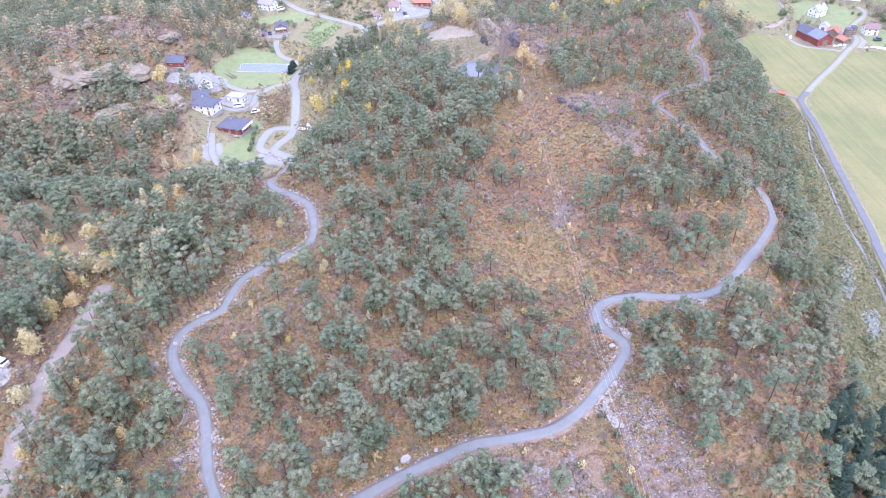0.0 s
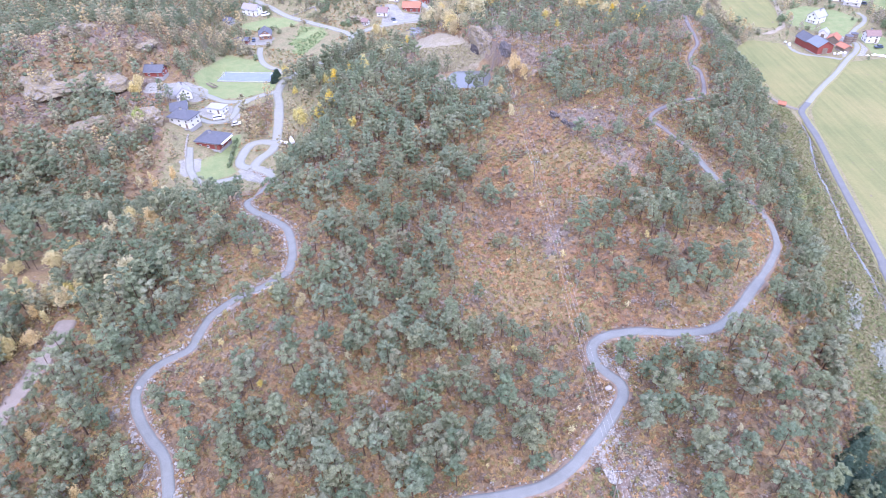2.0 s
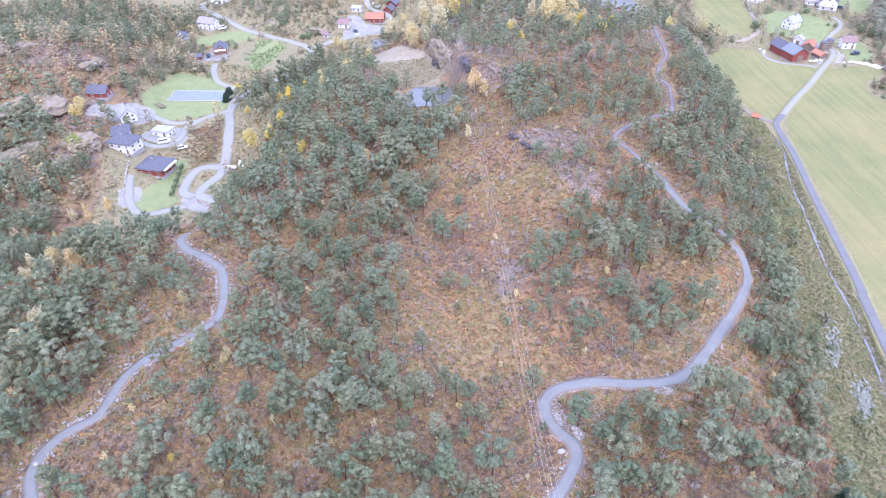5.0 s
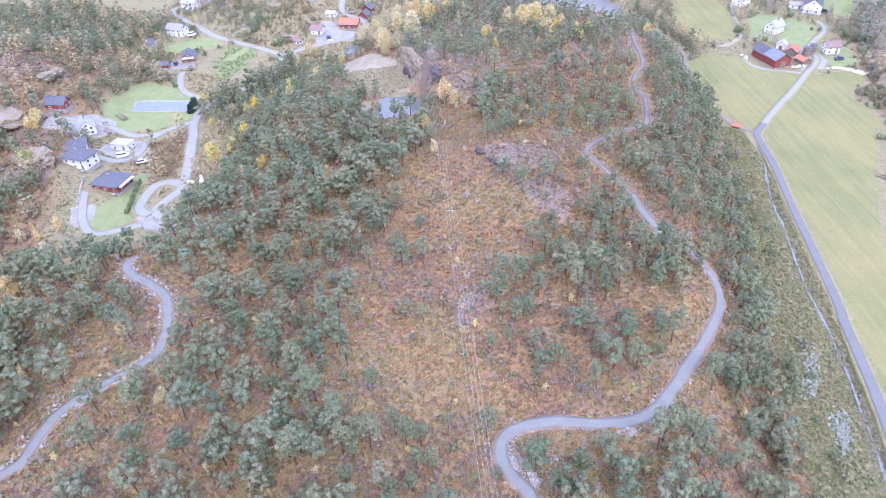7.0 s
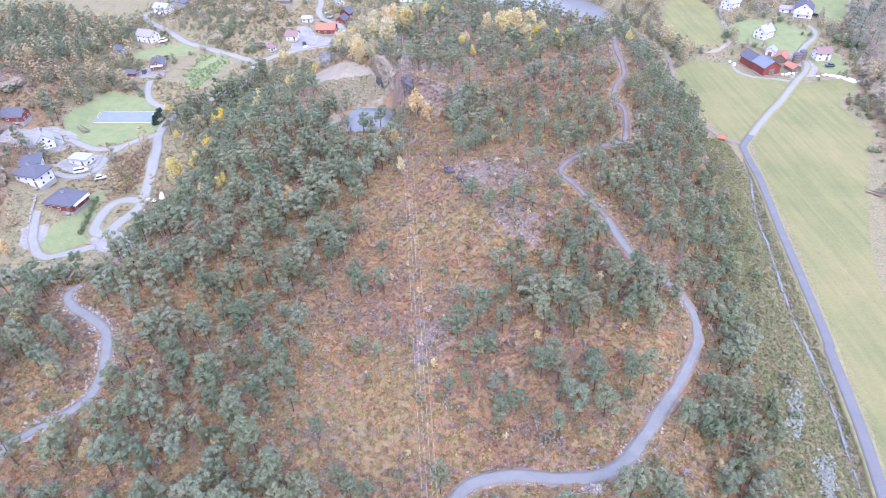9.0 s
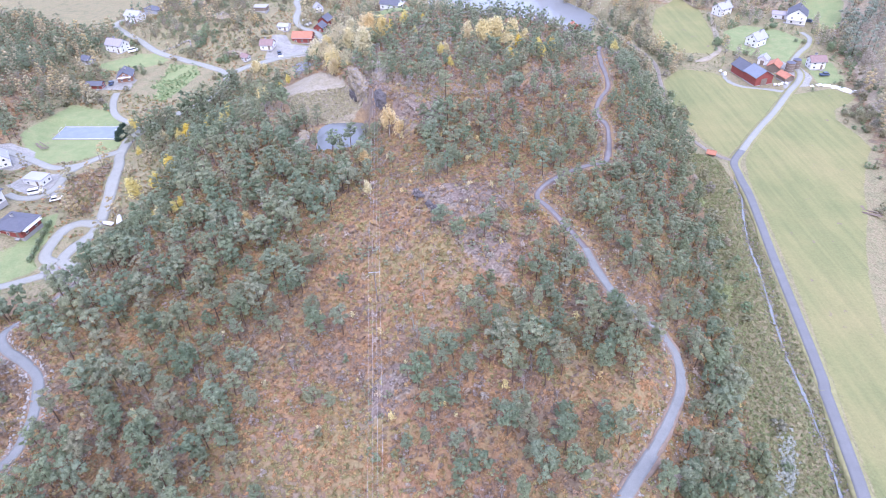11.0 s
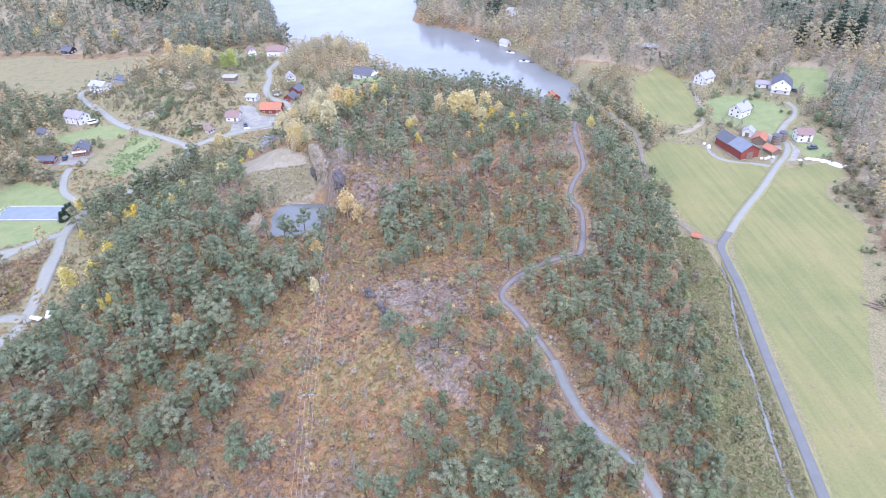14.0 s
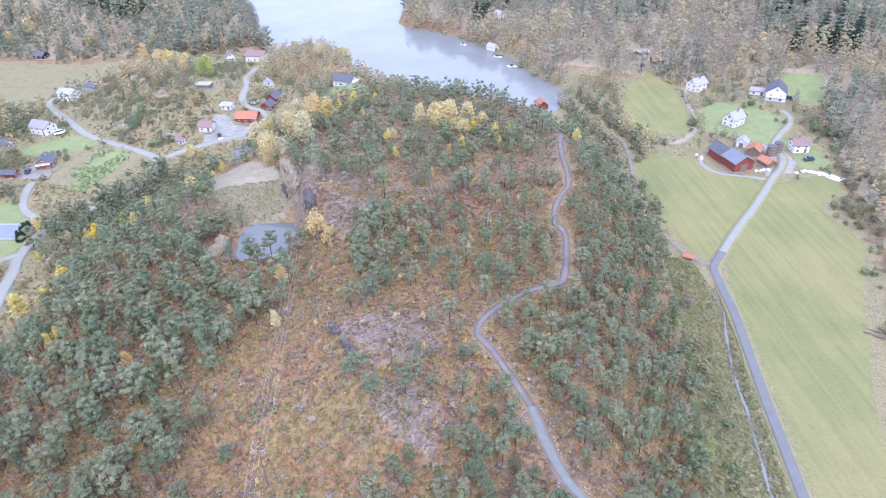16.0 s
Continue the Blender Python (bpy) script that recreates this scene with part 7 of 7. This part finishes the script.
def boat(x, y, rot, ln, label):
    b = tagged(new("boat"), label, "boat", "boats at the shore")
    b.matrix_basis = pose(x, y, 0.0, 0, 0, rot)
    bm = bmesh.new()
    rows = []
    for k in range(7):
        t = k / 6
        w = ln * 0.17 * (1 - max(0, (t - 0.45) / 0.55) ** 2.2) + 0.02
        rows.append([bm.verts.new((s * w * f, ln * (t - 0.5), zz)) for s, f, zz in ((-1, 1, 0.75 + 0.3 * t), (-1, 0.6, -0.2), (1, 0.6, -0.2), (1, 1, 0.75 + 0.3 * t))])
    for a, c in zip(rows[:-1], rows[1:]):
        for j in range(3):
            bm.faces.new((a[j], a[j + 1], c[j + 1], c[j]))
        bm.faces.new((a[0], c[0], c[3], a[3]))
    bm.faces.new(rows[0])
    part("hull", bm, WHITE, b)
    part("cabin", box(ln * 0.2, ln * 0.28, 0.9, 0, ln * 0.05, 0.8, 0.1), GLASS, b)


boat(126.5, 516.0, 70, 7, "white motor boat moored at a jetty")
boat(120.0, 537.0, 60, 6, "white motor boat along the far shore")
boat(100.0, 569.0, 40, 5, "small white boat moored off the shore")


def jetty(x, y, rot, ln, w, label):
    j = tagged(new("jetty"), label, "jetty", "jetties along the shore")
    j.matrix_basis = pose(x, y, 0.6, 0, 0, rot)
    n = int(ln / 0.4)
    for k in range(n):
        part("plank", box(w, 0.34, 0.06, 0, -ln / 2 + (k + 0.5) * 0.4, 0.1), WOOD, j)
    for sx in (-1, 1):
        part("beam", box(0.16, ln, 0.2, sx * w * 0.38, 0, -0.1), WOOD, j)
        for k in (-0.45, 0, 0.45):
            part("pile", rod((sx * w * 0.38, k * ln, -4.0), (sx * w * 0.38, k * ln, 0.35), 0.1), WOOD, j)


jetty(124.0, 442.5, 90, 9, 2.2, "short wooden jetty beside the boathouse")
jetty(129.5, 515.0, 75, 7, 2.4, "wooden jetty on the far shore")
jetty(121.0, 541.0, 70, 7, 2.0, "narrow wooden jetty on the far shore")

TARP = plain("white_plastic", (0.82, 0.82, 0.84), 0.45, 0, 0.08, 2)


def bale(x, y, r, rot=0):
    """A round bale wrapped in white plastic, lying on its side."""
    z = float(ground_z(np.float64(x), np.float64(y)))
    b = tagged(new("silage_bale"), "round silage bale wrapped in white plastic", "bale", "bales by the farm road")
    b.matrix_basis = pose(x, y, z, 0, 0, rot)
    bm = rod((-0.6, 0, r * 0.95), (0.6, 0, r * 0.95), r, None, 16)
    bmesh.ops.bevel(bm, geom=[e for e in bm.edges if len(e.link_faces) == 2 and e.calc_face_angle(0) > 1], offset=0.12, segments=2, affect="EDGES")
    part("wrapping", bm, TARP, b)


def plastic_sheet(x, y, sx, sy, rot, seed):
    """A crumpled white sheet thrown over a low heap."""
    bm = bmesh.new()
    bmesh.ops.create_grid(bm, x_segments=14, y_segments=14, size=0.5)
    off = Vector((seed * 3.7, seed * 1.9, 0))
    z0 = float(ground_z(np.float64(x), np.float64(y)))
    for v in bm.verts:
        a, b = v.co.x, v.co.y
        edge = max(0.0, 1 - (2 * max(abs(a), abs(b))) ** 4)
        w = 1 + 0.35 * noise.noise(Vector((a * 2, b * 2, 5)) + off)
        q = Vector((a * sx * w, b * sy * w, 0))
        z = 0.25 + edge * (0.55 + 0.35 * noise.noise(q * 0.8 + off)) + 0.12 * noise.noise(q * 2.5 + off)
        v.co = q + Vector((0, 0, z))
    bmesh.ops.solidify(bm, geom=bm.faces[:], thickness=0.05)
    o = part("plastic_sheet", bm, TARP)
    o.matrix_basis = pose(x, y, z0, 0, 0, rot)
    return tagged(o, "crumpled white plastic sheet over a low heap", "plastic sheet", "white sheets at the field edge")


for k, (x, y, sx, sy, rot) in enumerate([(221.5, 342.2, 2.5, 2, 10), (224.2, 340.8, 3.2, 2.2, -30), (227.3, 338.4, 4.5, 3.0, -40), (229.2, 334.0, 5.5, 3.6, -55), (225.5, 337.6, 2.2, 1.6, 20), (231.5, 331.0, 2.6, 1.8, -30), (217, 340.5, 1.6, 1.2, 0), (-21, 440, 2.4, 2.0, 10), (-19.5, 444.5, 1.8, 1.6, 40), (-23, 446, 2.2, 1.5, 70), (-30, 402, 2.6, 1.6, 20)]):
    plastic_sheet(x, y, sx, sy, rot, k)
for k, (x, y) in enumerate(((201.5, 343.5), (203.2, 343.0), (204.8, 343.6), (206.5, 343.2), (184.0, 357.0), (185.0, 359.5), (183.5, 361.5))):
    bale(x, y, 0.6, 35 * k)


def log_pile(x, y, rot, count, ln):
    z = float(ground_z(np.float64(x), np.float64(y)))
    p = tagged(new("log_pile"), "loose pile of felled logs at the field edge", "log pile")
    p.matrix_basis = pose(x, y, z, 0, 0, rot)
    r = np.random.default_rng(8)
    for k in range(count):
        o, a = r.uniform(-1.6, 1.6), r.uniform(-0.25, 0.25)
        zz = 0.15 + 0.25 * (k // 4)
        part("log", rod((-ln / 2 * math.cos(a), o - ln / 2 * math.sin(a), zz), (ln / 2 * math.cos(a), o + ln / 2 * math.sin(a), zz), 0.16, 0.12, 8), WOOD, p)


log_pile(189.0, 243.0, -28, 9, 6.0)
log_pile(-115.0, 316.0, -40, 8, 8.0)


def dry_wall(line, h, label):
    """A low stone wall of single blocks."""
    w = tagged(new("stone_wall"), label, "stone wall")
    r = np.random.default_rng(12)
    p = smooth_line(line, 1.1)
    me = stone_mesh(40, 0.9, PALE_STONE)
    for x, y in p:
        for k in range(int(h / 0.45)):
            o = new("stone", me)
            o.parent = w
            o.matrix_basis = pose(x + r.normal(0, 0.08), y + r.normal(0, 0.08), float(ground_z(np.float64(x), np.float64(y))) + 0.2 + 0.45 * k, 0, 0, r.uniform(0, 360)) @ Matrix.Diagonal((1.2, 0.9, 0.62, 1))


dry_wall([(-93, 412), (-86, 415), (-80, 418), (-78, 413)], 1.3, "pale stone retaining wall beside the village road")
dry_wall([(-108, 258), (-107, 250), (-106, 246)], 1.3, "pale garden wall below the houses")

# covered boats and tarpaulins by the house road
for k, (x, y, s, rot) in enumerate(((-66.5, 263.5, 1.0, 20), (-69.5, 261.0, 0.8, 70))):
    b = tagged(new("covered_boat"), "small boat under a white tarpaulin beside the lane", "covered boat")
    b.matrix_basis = pose(x, y, float(ground_z(np.float64(x), np.float64(y))), 0, 0, rot)
    bm = box(2.2 * s, 5.2 * s, 1.3 * s, 0, 0, 0.1, 0.35)
    for v in bm.verts:
        v.co.x *= 1 - 0.5 * max(0, v.co.y / (2.6 * s)) ** 2 - 0.25 * max(0, v.co.z - 0.8)
    part("tarpaulin", bm, TARP, b)
    part("cradle", box(1.2 * s, 3.0 * s, 0.3, 0, 0, -0.1), WOOD, b)

# street and yard poles by the lane
for x, y in ((-84.5, 299.0), (-79.5, 276.0), (-66.0, 252.0)):
    p = tagged(new("lane_pole"), "slim wooden service pole beside the lane", "pole", "poles along the lane")
    p.matrix_basis = pose(x, y, float(ground_z(np.float64(x), np.float64(y))))
    part("post", rod((0, 0, -1), (0, 0, 7.5), 0.12, 0.09, 8), WOOD, p)
    part("bracket", box(0.7, 0.1, 0.1, 0, 0, 7.1), STEEL, p)

pad = tagged(part("concrete_pad", box(5.5, 9.0, 0.5, 0, 0, -0.2, 0.03), CONCRETE), "pale concrete slab beside the wooded lane", "concrete slab")
pad.matrix_basis = pose(-110.0, 101.0, float(ground_z(np.float64(-110.0), np.float64(101.0))) + 0.1, 0, 0, -20)
